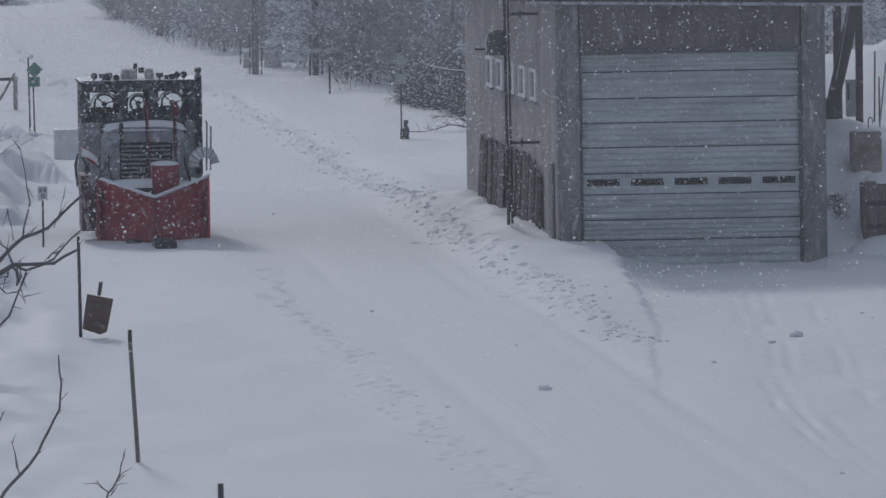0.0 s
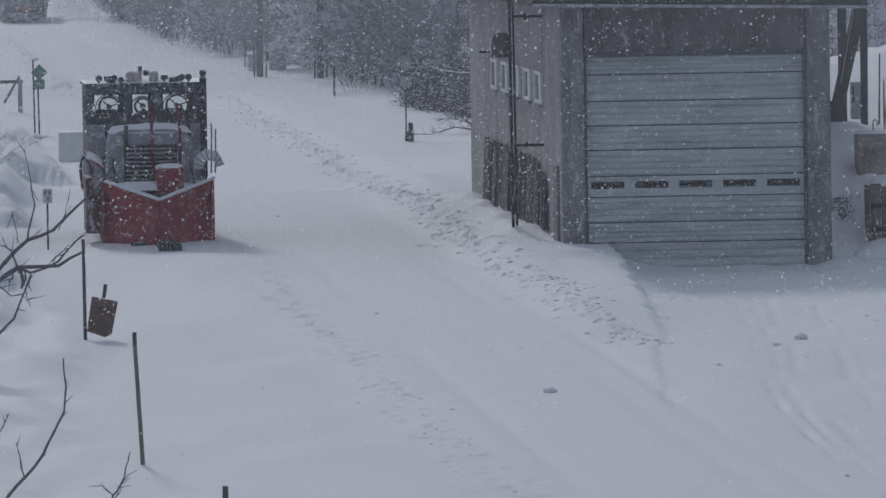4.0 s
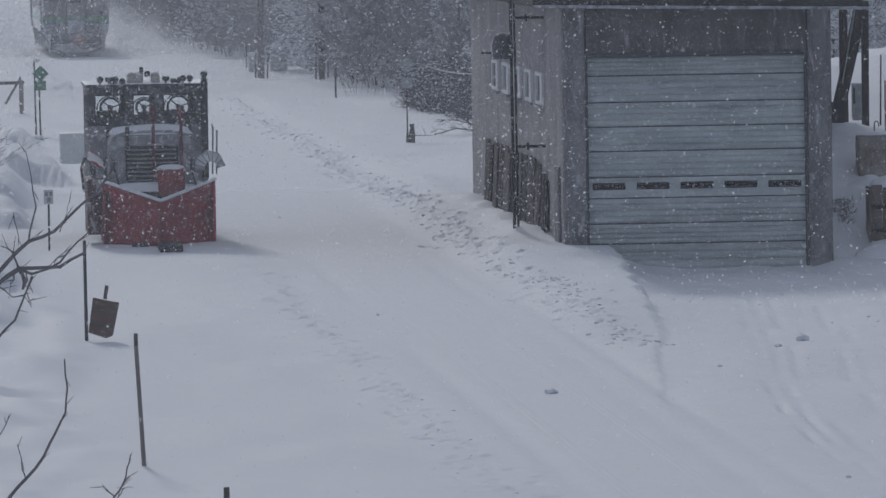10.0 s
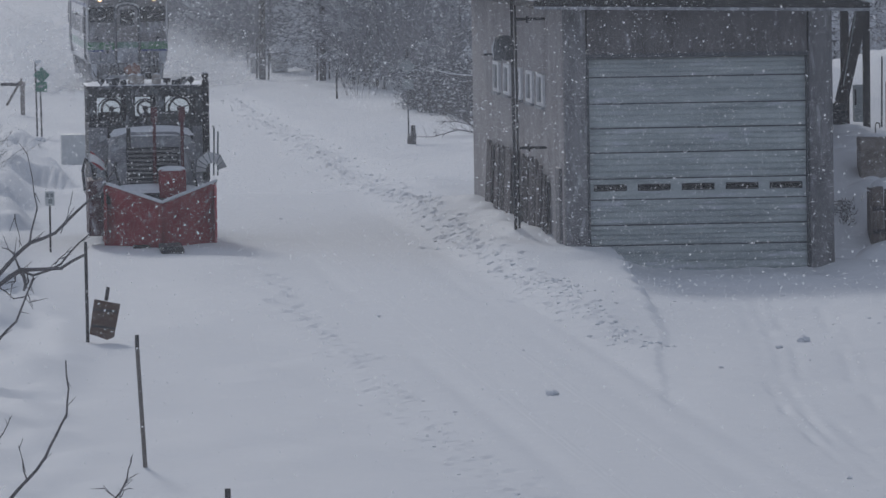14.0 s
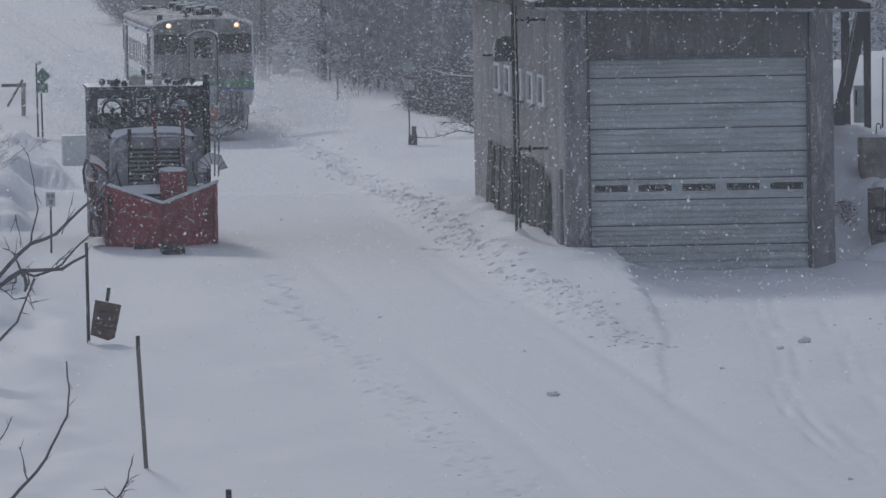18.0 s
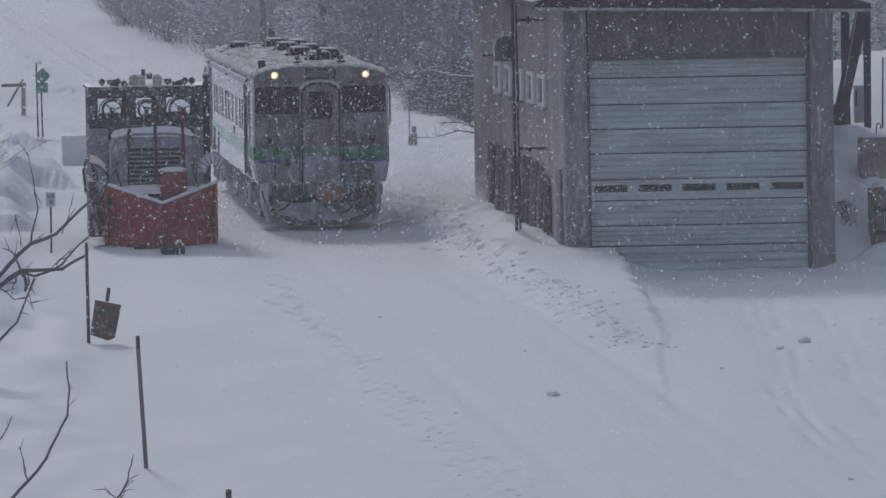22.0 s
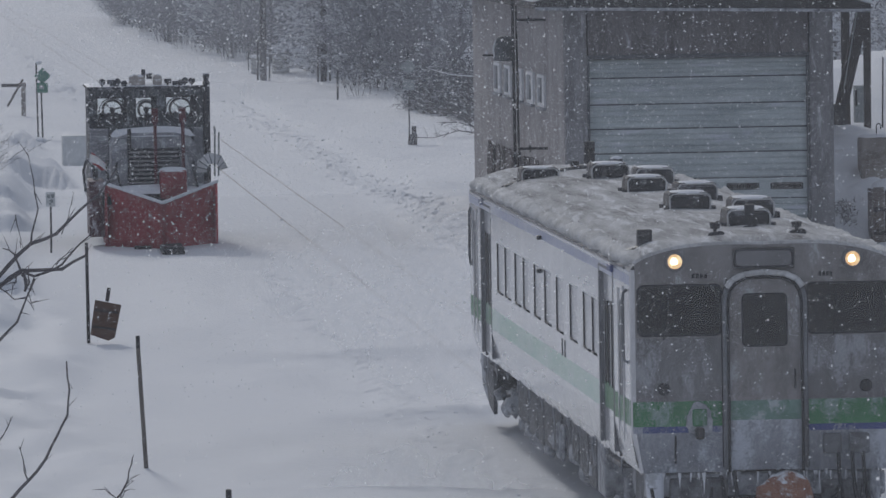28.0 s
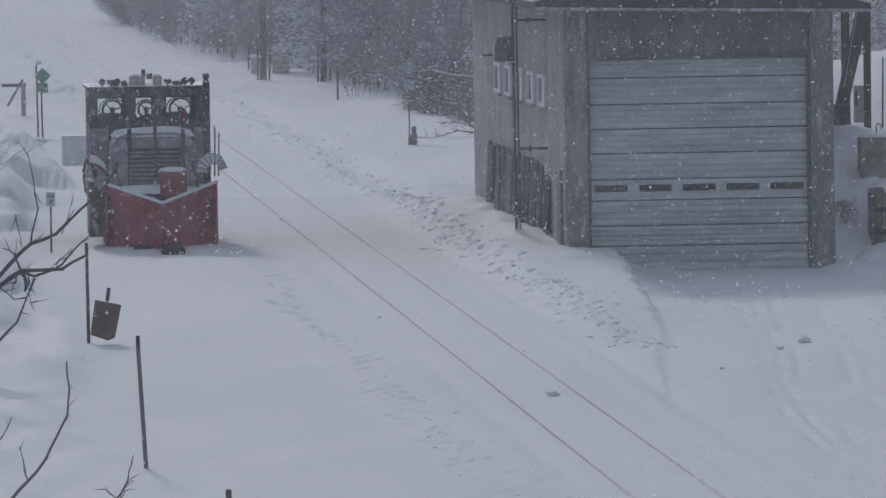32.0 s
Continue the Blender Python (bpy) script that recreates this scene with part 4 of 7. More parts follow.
    for x in (-0.6, 0.72):
        bm = bmesh.new()
        rod(bm, (x, 0.74, 2.17), (x, 0.66, 2.17), 0.075, 0.085, 16)
        part("headlamp", bm, LENSGREY, p)
    bm = bmesh.new()
    bx(bm, -0.5, -0.42, 0.6, 0.7, 2.05, 2.45, 0.01)
    part("breather_pipe", bm, IRON, p)
    # red lift gear in front of the grille
    bm = bmesh.new()
    bx(bm, 0.12, 0.66, -0.1, 0.5, 1.05, 1.62, 0.02)
    lift = part("lift_cylinder_box", bm, REDD, p, "red lift gear box with snow on its lid")
    mound("box_snow", 0.1, 0.68, -0.12, 0.52, 1.6, 1.68, lift, seed=4, nx=12, ny=10, power=3.0)
    for x, z0, z1 in ((0.06, 1.1, 2.86), (0.62, 1.6, 2.86)):
        bm = bmesh.new()
        bx(bm, x - 0.034, x + 0.034, 0.55, 0.6, z0, z1 - 0.2, 0.01)
        bx(bm, x - 0.065, x + 0.065, 0.53, 0.63, z1 - 0.3, z1, 0.02)
        part("lift_rod", bm, DEEPRED, p, "dark red upright lift rod")
    bm = bmesh.new()
    bx(bm, -1.05, 1.1, -0.05, 0.62, 0.95, 1.2, 0.03)
    part("front_deck", bm, IRON, p)
    mound("deck_snow", -1.0, 1.1, -0.1, 0.7, 1.16, 1.32, p, "snow lying on the front deck", seed=8, nx=22, ny=10, power=2.6)
    # hydraulic hoses
    for k, x in enumerate((-0.9, -0.7, 0.85)):
        bm = bmesh.new()
        tube(bm, [(x, 0.9, 1.8), (x - 0.05, 0.4, 1.65), (x + 0.03, 0.05, 1.3), (x, -0.1, 1.0)], 0.022, 6)
        part("hose", bm, T_RUBBER, p)
    # cab: walls round three front windows, open through to the rear windows
    zc0, zc1, zw0, zw1 = 0.9, 3.19, 2.55, 3.03
    yf, yb = 2.6, 5.2
    cols = [(-1.04, -0.45), (-0.26, 0.16), (0.36, 0.97)]

    def wall_y(name, y, m, low, lab=""):
        bm = bmesh.new()
        bx(bm, -1.2, 1.22, y, y + 0.06, low, zw0)
        bx(bm, -1.2, 1.22, y, y + 0.06, zw1, zc1)
        e = [-1.2] + [v for c in cols for v in c] + [1.22]
        for i in range(0, len(e), 2):
            bx(bm, e[i], e[i + 1], y, y + 0.06, zw0, zw1)
        w = part(name, bm, m, p, lab)
        return w
    fw = wall_y("cab_front", yf, CABD, 2.3, "black cab front with three windows")
    bw = wall_y("cab_back", yb, DARK, zc0)
    for w, y in ((fw, yf), (bw, yb)):
        for a, c in cols:
            bm = bmesh.new()
            bm.faces.new([bm.verts.new((u, y + 0.025, z)) for u, z in ((a, zw0), (c, zw0), (c, zw1), (a, zw1))])
            part("pane", bm, GLASS, w)
    for a, c in cols:
        bm = bmesh.new()
        for q in ((a - 0.02, c + 0.02, zw0 - 0.02, zw0 + 0.012), (a - 0.02, c + 0.02, zw1 - 0.012, zw1 + 0.02), (a - 0.02, a + 0.012, zw0 + 0.012, zw1 - 0.012), (c - 0.012, c + 0.02, zw0 + 0.012, zw1 - 0.012)):
            bx(bm, q[0], q[1], yf - 0.02, yf - 0.003, q[2], q[3], 0.004)
        part("window_frame", bm, IRON, fw)
    for x, r in ((-0.73, 0.2), (-0.04, 0.16), (0.66, 0.22)):
        bm = bmesh.new()
        ring(bm, (x, yf - 0.05, 2.78), (0, 1, 0), r, 0.025, 28, 8)
        rod(bm, (x, yf - 0.09, 2.78), (x, yf - 0.02, 2.78), 0.05, 0.06, 12)
        for an in (0.3, 2.4, 4.5):
            rod(bm, (x, yf - 0.05, 2.78), (x + r * math.cos(an), yf - 0.05, 2.78 + r * math.sin(an)), 0.014, 0.014, 6)
        rod(bm, (x, yf - 0.06, 2.48), (x, yf - 0.06, 2.78), 0.04, 0.025, 8)
        tube(bm, [(x + (r + 0.075) * math.cos(a), yf - 0.045, 2.76 + (r + 0.06) * math.sin(a)) for a in [math.radians(d) for d in range(-10, 196, 15)]], 0.013, 6)
        part("spin_window", bm, IRON, fw, "round spinning clear-view screen")
        bm = bmesh.new()
        rows = []
        rr = random.Random(int(x * 50) + 9)
        for i in range(11):
            u = x - r * 1.2 + 2.4 * r * i / 10
            rows.append([bm.verts.new((u, yf - 0.028 - 0.03 * (1 - j / 3), zc1 - 0.66 + (0.03 + (0.13 + 0.05 * rr.random()) * (1 - abs(i / 5 - 1) ** 2)) * j / 3)) for j in range(4)])
        for a, b in zip(rows, rows[1:]):
            for j in range(3):
                bm.faces.new((a[j], b[j], b[j + 1], a[j + 1]))
        part("sill_snow", bm, CABD, fw, "grimy rime built up on the sill", True)
    for sx in (-1, 1):
        bm = bmesh.new()
        x0 = 1.16 if sx > 0 else -1.2
        bx(bm, x0, x0 + 0.06, yf + 0.06, yb, zc0, 2.45)
        bx(bm, x0, x0 + 0.06, yf + 0.06, yb, 3.02, zc1)
        for a, c in ((yf + 0.06, yf + 0.25), (3.75, 4.0), (yb - 0.25, yb)):
            bx(bm, x0, x0 + 0.06, a, c, 2.45, 3.02)
        sd = part("cab_side", bm, CABD, p)
        for a, c in ((yf + 0.25, 3.75), (4.0, yb - 0.25)):
            bm = bmesh.new()
            bx(bm, x0 + 0.02, x0 + 0.03, a, c, 2.45, 3.02)
            part("pane", bm, GLASS, sd)
    for a, c in ((-1.2, -0.82), (0.92, 1.22)):
        bm = bmesh.new()
        bx(bm, a, c, yf - 0.03, yf - 0.003, zc0, 2.4, 0.01)
        part("cab_apron", bm, GREY, p, "grey cab apron")
    bm = bmesh.new()
    bx(bm, -1.24, 1.26, yf - 0.12, yb + 0.12, zc1 + 0.002, zc1 + 0.07, 0.02)
    roof = part("cab_roof", bm, DARKSN, p)
    mound("roof_snow", -1.2, 0.95, yf - 0.1, yb + 0.1, zc1 + 0.05, zc1 + 0.13, roof, seed=6, nx=20, ny=14, power=4)
    bm = bmesh.new()
    bx(bm, 1.12, 1.26, yf - 0.15, yf - 0.02, 1.3, 3.34, 0.02)
    part("exhaust_stack", bm, DARK, p, "tall black exhaust stack at the cab corner")
    bm = bmesh.new()
    rod(bm, (1.19, yf - 0.08, 3.32), (1.19, yf - 0.08, 3.41), 0.05, 0.05, 10)
    ball(bm, (1.19, yf - 0.08, 3.44), 0.075, 2)
    part("beacon", bm, DARKSN, p)
    for xs in ((-0.93, -0.75, -0.62, -0.66, -0.48), (0.76, 0.41, 0.9, 0.58, 0.66)):
        for i, x in enumerate(xs):
            bm = bmesh.new()
            zz = 3.32 + (0.035 if i < 3 else -0.01)
            rod(bm, (x, yf + 0.02, 3.24), (x, yf + 0.02, zz), 0.02, 0.02, 6)
            if i % 2 == 0:
                rod(bm, (x, yf - 0.07, zz), (x, yf + 0.08, zz), 0.07, 0.05, 14)
            else:
                bx(bm, x - 0.075, x + 0.075, yf - 0.05, yf + 0.06, zz - 0.05, zz + 0.05, 0.012)
            lamp = part("work_lamp", bm, DARKSN, p, "black roof work lamp dusted with snow")
    for x in (-0.29, -0.15, 0.2):
        bm = bmesh.new()
        rod(bm, (x, yf + 0.1, 3.24), (x, yf + 0.1, 3.39), 0.085, 0.1, 14)
        ball(bm, (x, yf + 0.1, 3.41), 0.095, 2)
        part("horn", bm, BEIGE, p, "beige roof lamp", True)
    bm = bmesh.new()
    rod(bm, (-0.08, yf + 0.1, 3.25), (-0.08, yf + 0.1, 3.51), 0.03, 0.03, 8)
    bx(bm, -0.12, -0.04, yf + 0.05, yf + 0.15, 3.46, 3.6, 0.01)
    bx(bm, -0.02, 0.1, yf + 0.02, yf + 0.16, 3.4, 3.52, 0.02)
    part("camera_mast", bm, DARKSN, p)
    # seats and dash seen through the glass
    for x in (-0.75, 0.65):
        bm = bmesh.new()
        bx(bm, x - 0.25, x + 0.25, 3.6, 4.1, 1.9, 2.1, 0.03)
        bx(bm, x - 0.22, x + 0.22, 4.05, 4.18, 2.1, 2.68, 0.04)
        part("seat", bm, T_INSIDE, p)
    bm = bmesh.new()
    bx(bm, -1.13, 1.13, yf + 0.08, yf + 0.4, 2.1, 2.46, 0.03)
    part("dashboard", bm, T_INSIDE, p)
    bm = bmesh.new()
    bx(bm, -1.13, 1.13, yf + 0.08, yb - 0.02, 1.3, 1.4)
    part("cab_floor", bm, T_INSIDE, p)
    # curved ribbed deflector scoops
    def scoop_pt(sgn, i, j, lift=0.0):
        u, v = i / 8, j / 6
        if sgn > 0:
            a = math.radians(195 - 190 * u)
            r = 0.13 + 0.18 * v + 0.012 * math.cos(u * 8 * math.pi) * v + lift
            return (1.2 + r * math.cos(a), 0.1 + 0.75 * v, 1.6 + r * 1.08 * math.sin(a))
        return (-1.3 + 0.36 * u + 0.05 * v, 0.1 + 0.9 * v, 1.81 - 0.2 * u + (0.14 - 0.07 * u) * v + 0.05 * math.sin(u * 3) + lift)
    for sgn in (1, -1):
        bm = bmesh.new()
        g = [[bm.verts.new(scoop_pt(sgn, i, j)) for j in range(7)] for i in range(9)]
        for i in range(8):
            for j in range(6):
                bm.faces.new((g[i][j], g[i + 1][j], g[i + 1][j + 1], g[i][j + 1]))
        bmesh.ops.solidify(bm, geom=bm.faces[:], thickness=0.03)
        d = part("deflector", bm, FLAKE, p, "curved ribbed deflector packed with snow" if sgn > 0 else "deflector sheet covered in snow", True)
        if sgn > 0:
            for i in range(9):
                bm = bmesh.new()
                tube(bm, [Vector(scoop_pt(sgn, i, j)) + Vector((0, -0.02, 0)) for j in range(7)], 0.011)
                part("rib", bm, SIGNG, d, "", True)
        else:
            bm = bmesh.new()
            pr = [(-1.22, 1.99), (-0.94, 1.76), (-0.9, 1.62), (-1.02, 1.6), (-1.2, 1.75)]
            f, h = [bm.verts.new((x, 1.05, z)) for x, z in pr], [bm.verts.new((x, 1.1, z)) for x, z in pr]
            bm.faces.new(f[::-1]), bm.faces.new(h)
            for k in range(5):
                bm.faces.new((f[k], f[(k + 1) % 5], h[(k + 1) % 5], h[k]))
            bmesh.ops.recalc_face_normals(bm, faces=bm.faces)
            part("back_plate", bm, RED, d, "red back plate of the deflector")
            bm = bmesh.new()
            tube(bm, [(-1.36, 0.6, 1.2), (-1.4, 0.6, 1.62), (-1.33, 0.62, 1.86), (-1.2, 0.66, 1.7), (-1.16, 0.7, 1.3)], 0.028, 7)
            part("arm", bm, DARKSN, d, "rimed folding arm")
        bm = bmesh.new()
        tube(bm, [(sgn * 1.12, 0.9, 1.1), (sgn * 1.14, 0.9, 1.65)], 0.05)
        part("bracket", bm, DARKSN, p)
    bm = bmesh.new()
    tube(bm, [(1.32, 2.2, 1.4), (1.34, 2.2, 2.35), (1.34, 2.55, 2.4)], 0.02)
    tube(bm, [(1.4, 2.2, 1.4), (1.42, 2.2, 2.3)], 0.02)
    part("handrail", bm, SIGNG, p)
    # flatbed behind the cab
    bm = bmesh.new()
    bx(bm, -1.2, 1.2, 5.4, 7.2, 0.9, 1.5, 0.03)
    part("rear_body", bm, GREY, p)
    return p


plough()

# ================= railcar =================
TL = 22.2


WHEELS = []


def rounded(x0, x1, z0, z1, r, n=5):
    """Corner-rounded loop of x, z points."""
    out = []
    for cx, cz, a0 in ((x1 - r, z1 - r, 0), (x0 + r, z1 - r, 90), (x0 + r, z0 + r, 180), (x1 - r, z0 + r, 270)):
        for k in range(n):
            a = math.radians(a0 + 90 * k / (n - 1))
            out.append((cx + r * math.cos(a), cz + r * math.sin(a)))
    return out


def collar(bm, outer, inner, ya, yb, mi=0):
    """Flat ring between two loops at depth ya, with an inner return to yb."""
    n = len(outer)
    o, i, b = ([bm.verts.new((x, y, z)) for x, z in lp] for lp, y in ((outer, ya), (inner, ya), (inner, yb)))
    for k in range(n):
        q = (k + 1) % n
        bm.faces.new((o[k], i[k], i[q], o[q])).material_index = mi
        bm.faces.new((i[k], b[k], b[q], i[q])).material_index = mi


def railcar():
    c = thing("railcar", 0, 83.2, 0, "white diesel railcar with a green stripe, crusted with snow", "train")

    def roofz(x):
        k = min(1.0, abs(x) / 1.46)
        return 3.2 + 0.33 * max(0.0, 1 - k ** 2.6) ** 0.62
    # --- side skins, in bands of height, with window and door openings
    Z = [1.0, 1.12, 1.43, 1.50, 1.78, 2.03, 2.70, 3.03, 3.14, 3.2]
    XW = [1.36, 1.40, 1.45, 1.45, 1.45, 1.45, 1.45, 1.45, 1.45, 1.45]
    wins = [(y - 0.95, y) for y in (5.53, 7.22, 9.0, 10.6, 12.05, 13.65, 14.87, 16.4, 17.6)]
    wins.insert(0, (3.85, 4.45))
    doors = [(1.95, 3.6), (18.6, 20.25)]
    for sx in (-1, 1):
        bm = bmesh.new()
        # slots: 0 white, 1 pale green, 2 pale blue, 3 green
        ys = sorted({0.09, 1.0, TL - 1.0, TL - 0.09, *[v for w in wins for v in w], *[v for d in doors for v in d]})
        for a, b in zip(ys, ys[1:]):
            mid = (a + b) / 2
            ind = any(d0 < mid < d1 for d0, d1 in doors)
            inw = any(w0 < mid < w1 for w0, w1 in wins)
            for k in range(len(Z) - 1):
                if inw and k == 5:
                    continue
                if ind and 1 <= k <= 6:
                    continue
                v = [bm.verts.new((sx * x, y, z)) for x, y, z in ((XW[k], a, Z[k]), (XW[k], b, Z[k]), (XW[k + 1], b, Z[k + 1]), (XW[k + 1], a, Z[k + 1]))]
                f = bm.faces.new(v if sx > 0 else v[::-1])
                end = mid < 3.4 or mid > 18.2
                f.material_index = (3 if end else 1) if k == 3 else (2 if k == 7 else 0)
        side = part("body_side", bm, [T_WHITE, T_GREENP, T_BLUEP, T_GREEN], c, "white body side with a frosted green band")
        for y0, y1 in wins:
            t, xo, xi = 0.02, sx * 1.453, sx * 1.40
            bm = bmesh.new()
            bx(bm, *sorted((xo, xi)), y0, y1, 2.70 - t, 2.70)
            w = part("window", bm, WHITEFRAME, side)
            bm = bmesh.new()
            bx(bm, *sorted((xo, xi)), y1 - 0.038, y1, 2.03 + t, 2.7 - t)
            rod(bm, (sx * 1.45, y1 - 0.03, 2.06), (sx * 1.45, y1 - 0.22, 2.04), 0.014, 0.012, 6)
            bx(bm, *sorted((xo, xi)), y0 + 0.45, y1, 2.03, 2.03 + t)
            part("seal", bm, T_RUBBER, w)
            bm = bmesh.new()
            bx(bm, sx * 1.435 - 0.003, sx * 1.435 + 0.003, y0, y1 - 0.05, 2.03 + t, 2.7 - t)
            part("pane", bm, PALE_PANE, w, "pane coloured pale for the snow it mirrors")
        for y0, y1 in doors:
            bm = bmesh.new()
            x = 1.40
            for k in range(1, 7):
                za, zb = Z[k], Z[k + 1]
                if k in (4, 5):
                    for q in ((y0, y0 + 0.2), (y0 + 0.68, y0 + 0.97), (y1 - 0.25, y1)):
                        bx(bm, *sorted((sx * (x - 0.03), sx * x)), q[0], q[1], za, zb, 0, None, 0)
                else:
                    bx(bm, *sorted((sx * (x - 0.03), sx * x)), y0, y1, za, zb, 0, None, 1 if k == 3 else 0)
            d = part("side_door", bm, [T_WHITE, T_GREEN], c, "recessed folding entrance door")
            bm = bmesh.new()
            for q in (y0, y1):
                bx(bm, *sorted((sx * (x - 0.03), sx * 1.452)), q - 0.05, q + 0.05, 1.1, 3.1)
            bx(bm, *sorted((sx * (x - 0.03), sx * 1.452)), y0, y1, 3.08, 3.11)
            part("door_surround", bm, T_PILLAR, d)
            for q0, q1 in ((y0 + 0.2, y0 + 0.68), (y0 + 0.97, y1 - 0.25)):
                bm = bmesh.new()
                bx(bm, *sorted((sx * (x - 0.02), sx * (x - 0.012))), q0, q1, 1.78, 2.7)
                part("pane", bm, DARKGLASS, d)
                bm = bmesh.new()
                for q in (q0, q1):
                    bx(bm, *sorted((sx * x, sx * (x + 0.01))), q - 0.025, q + 0.025, 1.76, 2.72)
                part("pane_seal", bm, T_RUBBER, d)
            bm = bmesh.new()
            bx(bm, *sorted((sx * 1.2, sx * 1.38)), y0 + 0.1, y1 - 0.1, 0.9, 0.95, 0.01)
            part("step", bm, T_UNDER, d)
        # handrails beside the cab, gutter
        for y, o in ((0.35, 1.5), (TL - 0.35, 1.475)):
            bm = bmesh.new()
            tube(bm, [(sx * 1.45, y, 2.18), (sx * (o - 0.01), y, 2.2), (sx * o, y, 2.3), (sx * o, y, 2.86), (sx * (o - 0.01), y, 2.95), (sx * 1.45, y, 2.97)], 0.018)
            part("handrail", bm, T_PILLAR, c)
        bm = bmesh.new()
        bx(bm, *sorted((sx * 1.452, sx * 1.475)), 0.5, TL - 0.5, 3.19, 3.215)
        part("gutter", bm, TRIM, c)
        for y0, y1 in ((0.75, 1.35), (TL - 1.35, TL - 0.75)):
            bm = bmesh.new()
            for q in ((y0, y0 + 0.04, 1.3, 2.95), (y1 - 0.04, y1, 1.3, 2.95), (y0, y1, 2.95, 2.99)):
                bx(bm, *sorted((sx * 1.452, sx * 1.462)), *q)
            cd = part("cab_door", bm, T_WHITE, c, "narrow white cab door with a tall window")
            bm = bmesh.new()
            bx(bm, *sorted((sx * 1.452, sx * 1.457)), y0 + 0.13, y1 - 0.13, 1.78, 2.82, 0.002)
            part("pane", bm, T_PILLAR, cd, "tall cab door pane streaked with frost")
        for y in (2.0, TL - 2.3):
            bm = bmesh.new()
            bx(bm, *sorted((sx * 1.45, sx * 1.49)), y - 0.18, y + 0.18, 3.09, 3.17, 0.012)
            part("route_plate", bm, T_BLUE, c, "small blue plate over the side door")
        for y, z in ((10.9, 3.06), (10.95, 2.65)):
            bm = bmesh.new()
            bx(bm, *sorted((sx * 1.45, sx * 1.51)), y - 0.07, y + 0.07, z - 0.028, z + 0.022, 0.012)
            part("side_lamp", bm, DARK, c, "small black side lamp")
        for y in (7.9, 8.25):
            bm = bmesh.new()
            bx(bm, *sorted((sx * 1.45, sx * 1.458)), y - 0.02, y + 0.02, 1.78, 1.98)
            part("number_bar", bm, IRON, c)
    # --- roof shell with uneven snow crust
    bm = bmesh.new()
    rows = []
    xs = [-1.46 + 2.92 * i / 30 for i in range(31)]
    for j in range(171):
        y = 0.06 + (TL - 0.12) * j / 170
        e = max(0.0, 1 - min(y, TL - y) / 0.5) ** 2 * 0.1
        rows.append([bm.verts.new((x, y, roofz(x) - e * (1 - 0.5 * abs(x)) + (0.004 * noise.noise(Vector((x * 5, y * 0.9, 0))) + 0.03 * max(0, noise.noise(Vector((x * 1.6, y * 0.3, 4)))) + 0.05 * sstep(0.75, 1.15, abs(x)) * (1 + 0.8 * noise.noise(Vector((x * 4, y * 1.3, 7))))) * (1 - min(1.0, abs(x) / 1.4) ** 4) )) for x in xs])
    for a, b in zip(rows, rows[1:]):
        for i in range(30):
            bm.faces.new((a[i], a[i + 1], b[i + 1], b[i]))
    part("roof", bm, T_ROOF, c, "grey roof under patchy snow crust", True)
    for sx in (-1, 1):
        bm = bmesh.new()
        rows = []
        for j in range(220):
            y = 0.12 + (TL - 0.24) * j / 219
            r = (0.085 + 0.018 * abs(math.sin(y * 4.4 + math.sin(y * 1.7)))) * min(1.0, 0.2 + j / 5, 0.2 + (219 - j) / 5) + 0.022 * noise.noise(Vector((y * 1.3, sx, 0)))
            rows.append([bm.verts.new((sx * (1.34 + r * 1.45 * math.cos(a) + 0.03 * noise.noise(Vector((y * 2.3, a, 3)))), y, 3.285 + r * math.sin(a) * (0.95 + 0.7 * noise.noise(Vector((y * 2.8, math.cos(a) * 1.5, 5)))))) for a in [k * math.tau / 12 for k in range(12)]])
        for a, b in zip(rows, rows[1:]):
            for k in range(12):
                bm.faces.new((a[k], b[k], b[(k + 1) % 12], a[(k + 1) % 12]) if sx > 0 else (a[k], a[(k + 1) % 12], b[(k + 1) % 12], b[k]))
        part("roof_edge_snow", bm, T_CRUST, c, "cream-grey crust of snow along the roof edge", True)
    # --- ends
    for end in (0, 1):
        def Y(v):
            return v if end == 0 else TL - v

        def B(name, m, boxes, parent=c, label="", bev=0.0):
            bm = bmesh.new()
            for q in boxes:
                ya, yb = sorted((Y(q[2]), Y(q[3])))
                bx(bm, q[0], q[1], ya, yb, q[4], q[5], bev, None, q[6] if len(q) > 6 else 0)
            return part(name, bm, m, parent, label)
        # front skin in bands: below the windows, window posts, crown
        bm = bmesh.new()
        zb = [1.0, 1.43, 1.5, 1.77, 2.46, 3.05]
        xe = [1.33, 1.40, 1.40, 1.40, 1.40, 1.39]
        def quad(x0, x1, z0, z1, x0t=None, x1t=None, mi=0):
            vs = [bm.verts.new(q) for q in ((x0, Y(0.0), z0), (x1, Y(0.0), z0), (x1t if x1t is not None else x1, Y(0.0), z1), (x0t if x0t is not None else x0, Y(0.0), z1))]
            bm.faces.new(vs if end == 0 else vs[::-1]).material_index = mi
        for k in range(4):
            mi = {0: 5, 1: 2, 2: 1}.get(k, 0)
            quad(-xe[k], -0.41, zb[k], zb[k + 1], -xe[k + 1], -0.41, mi)
            quad(0.41, xe[k], zb[k], zb[k + 1], 0.41, xe[k + 1], mi)
        for a, b in ((-1.40, -1.395), (-0.44, -0.41), (0.41, 0.44), (1.395, 1.40)):
            quad(a, b, 2.46, 3.05, mi=3)
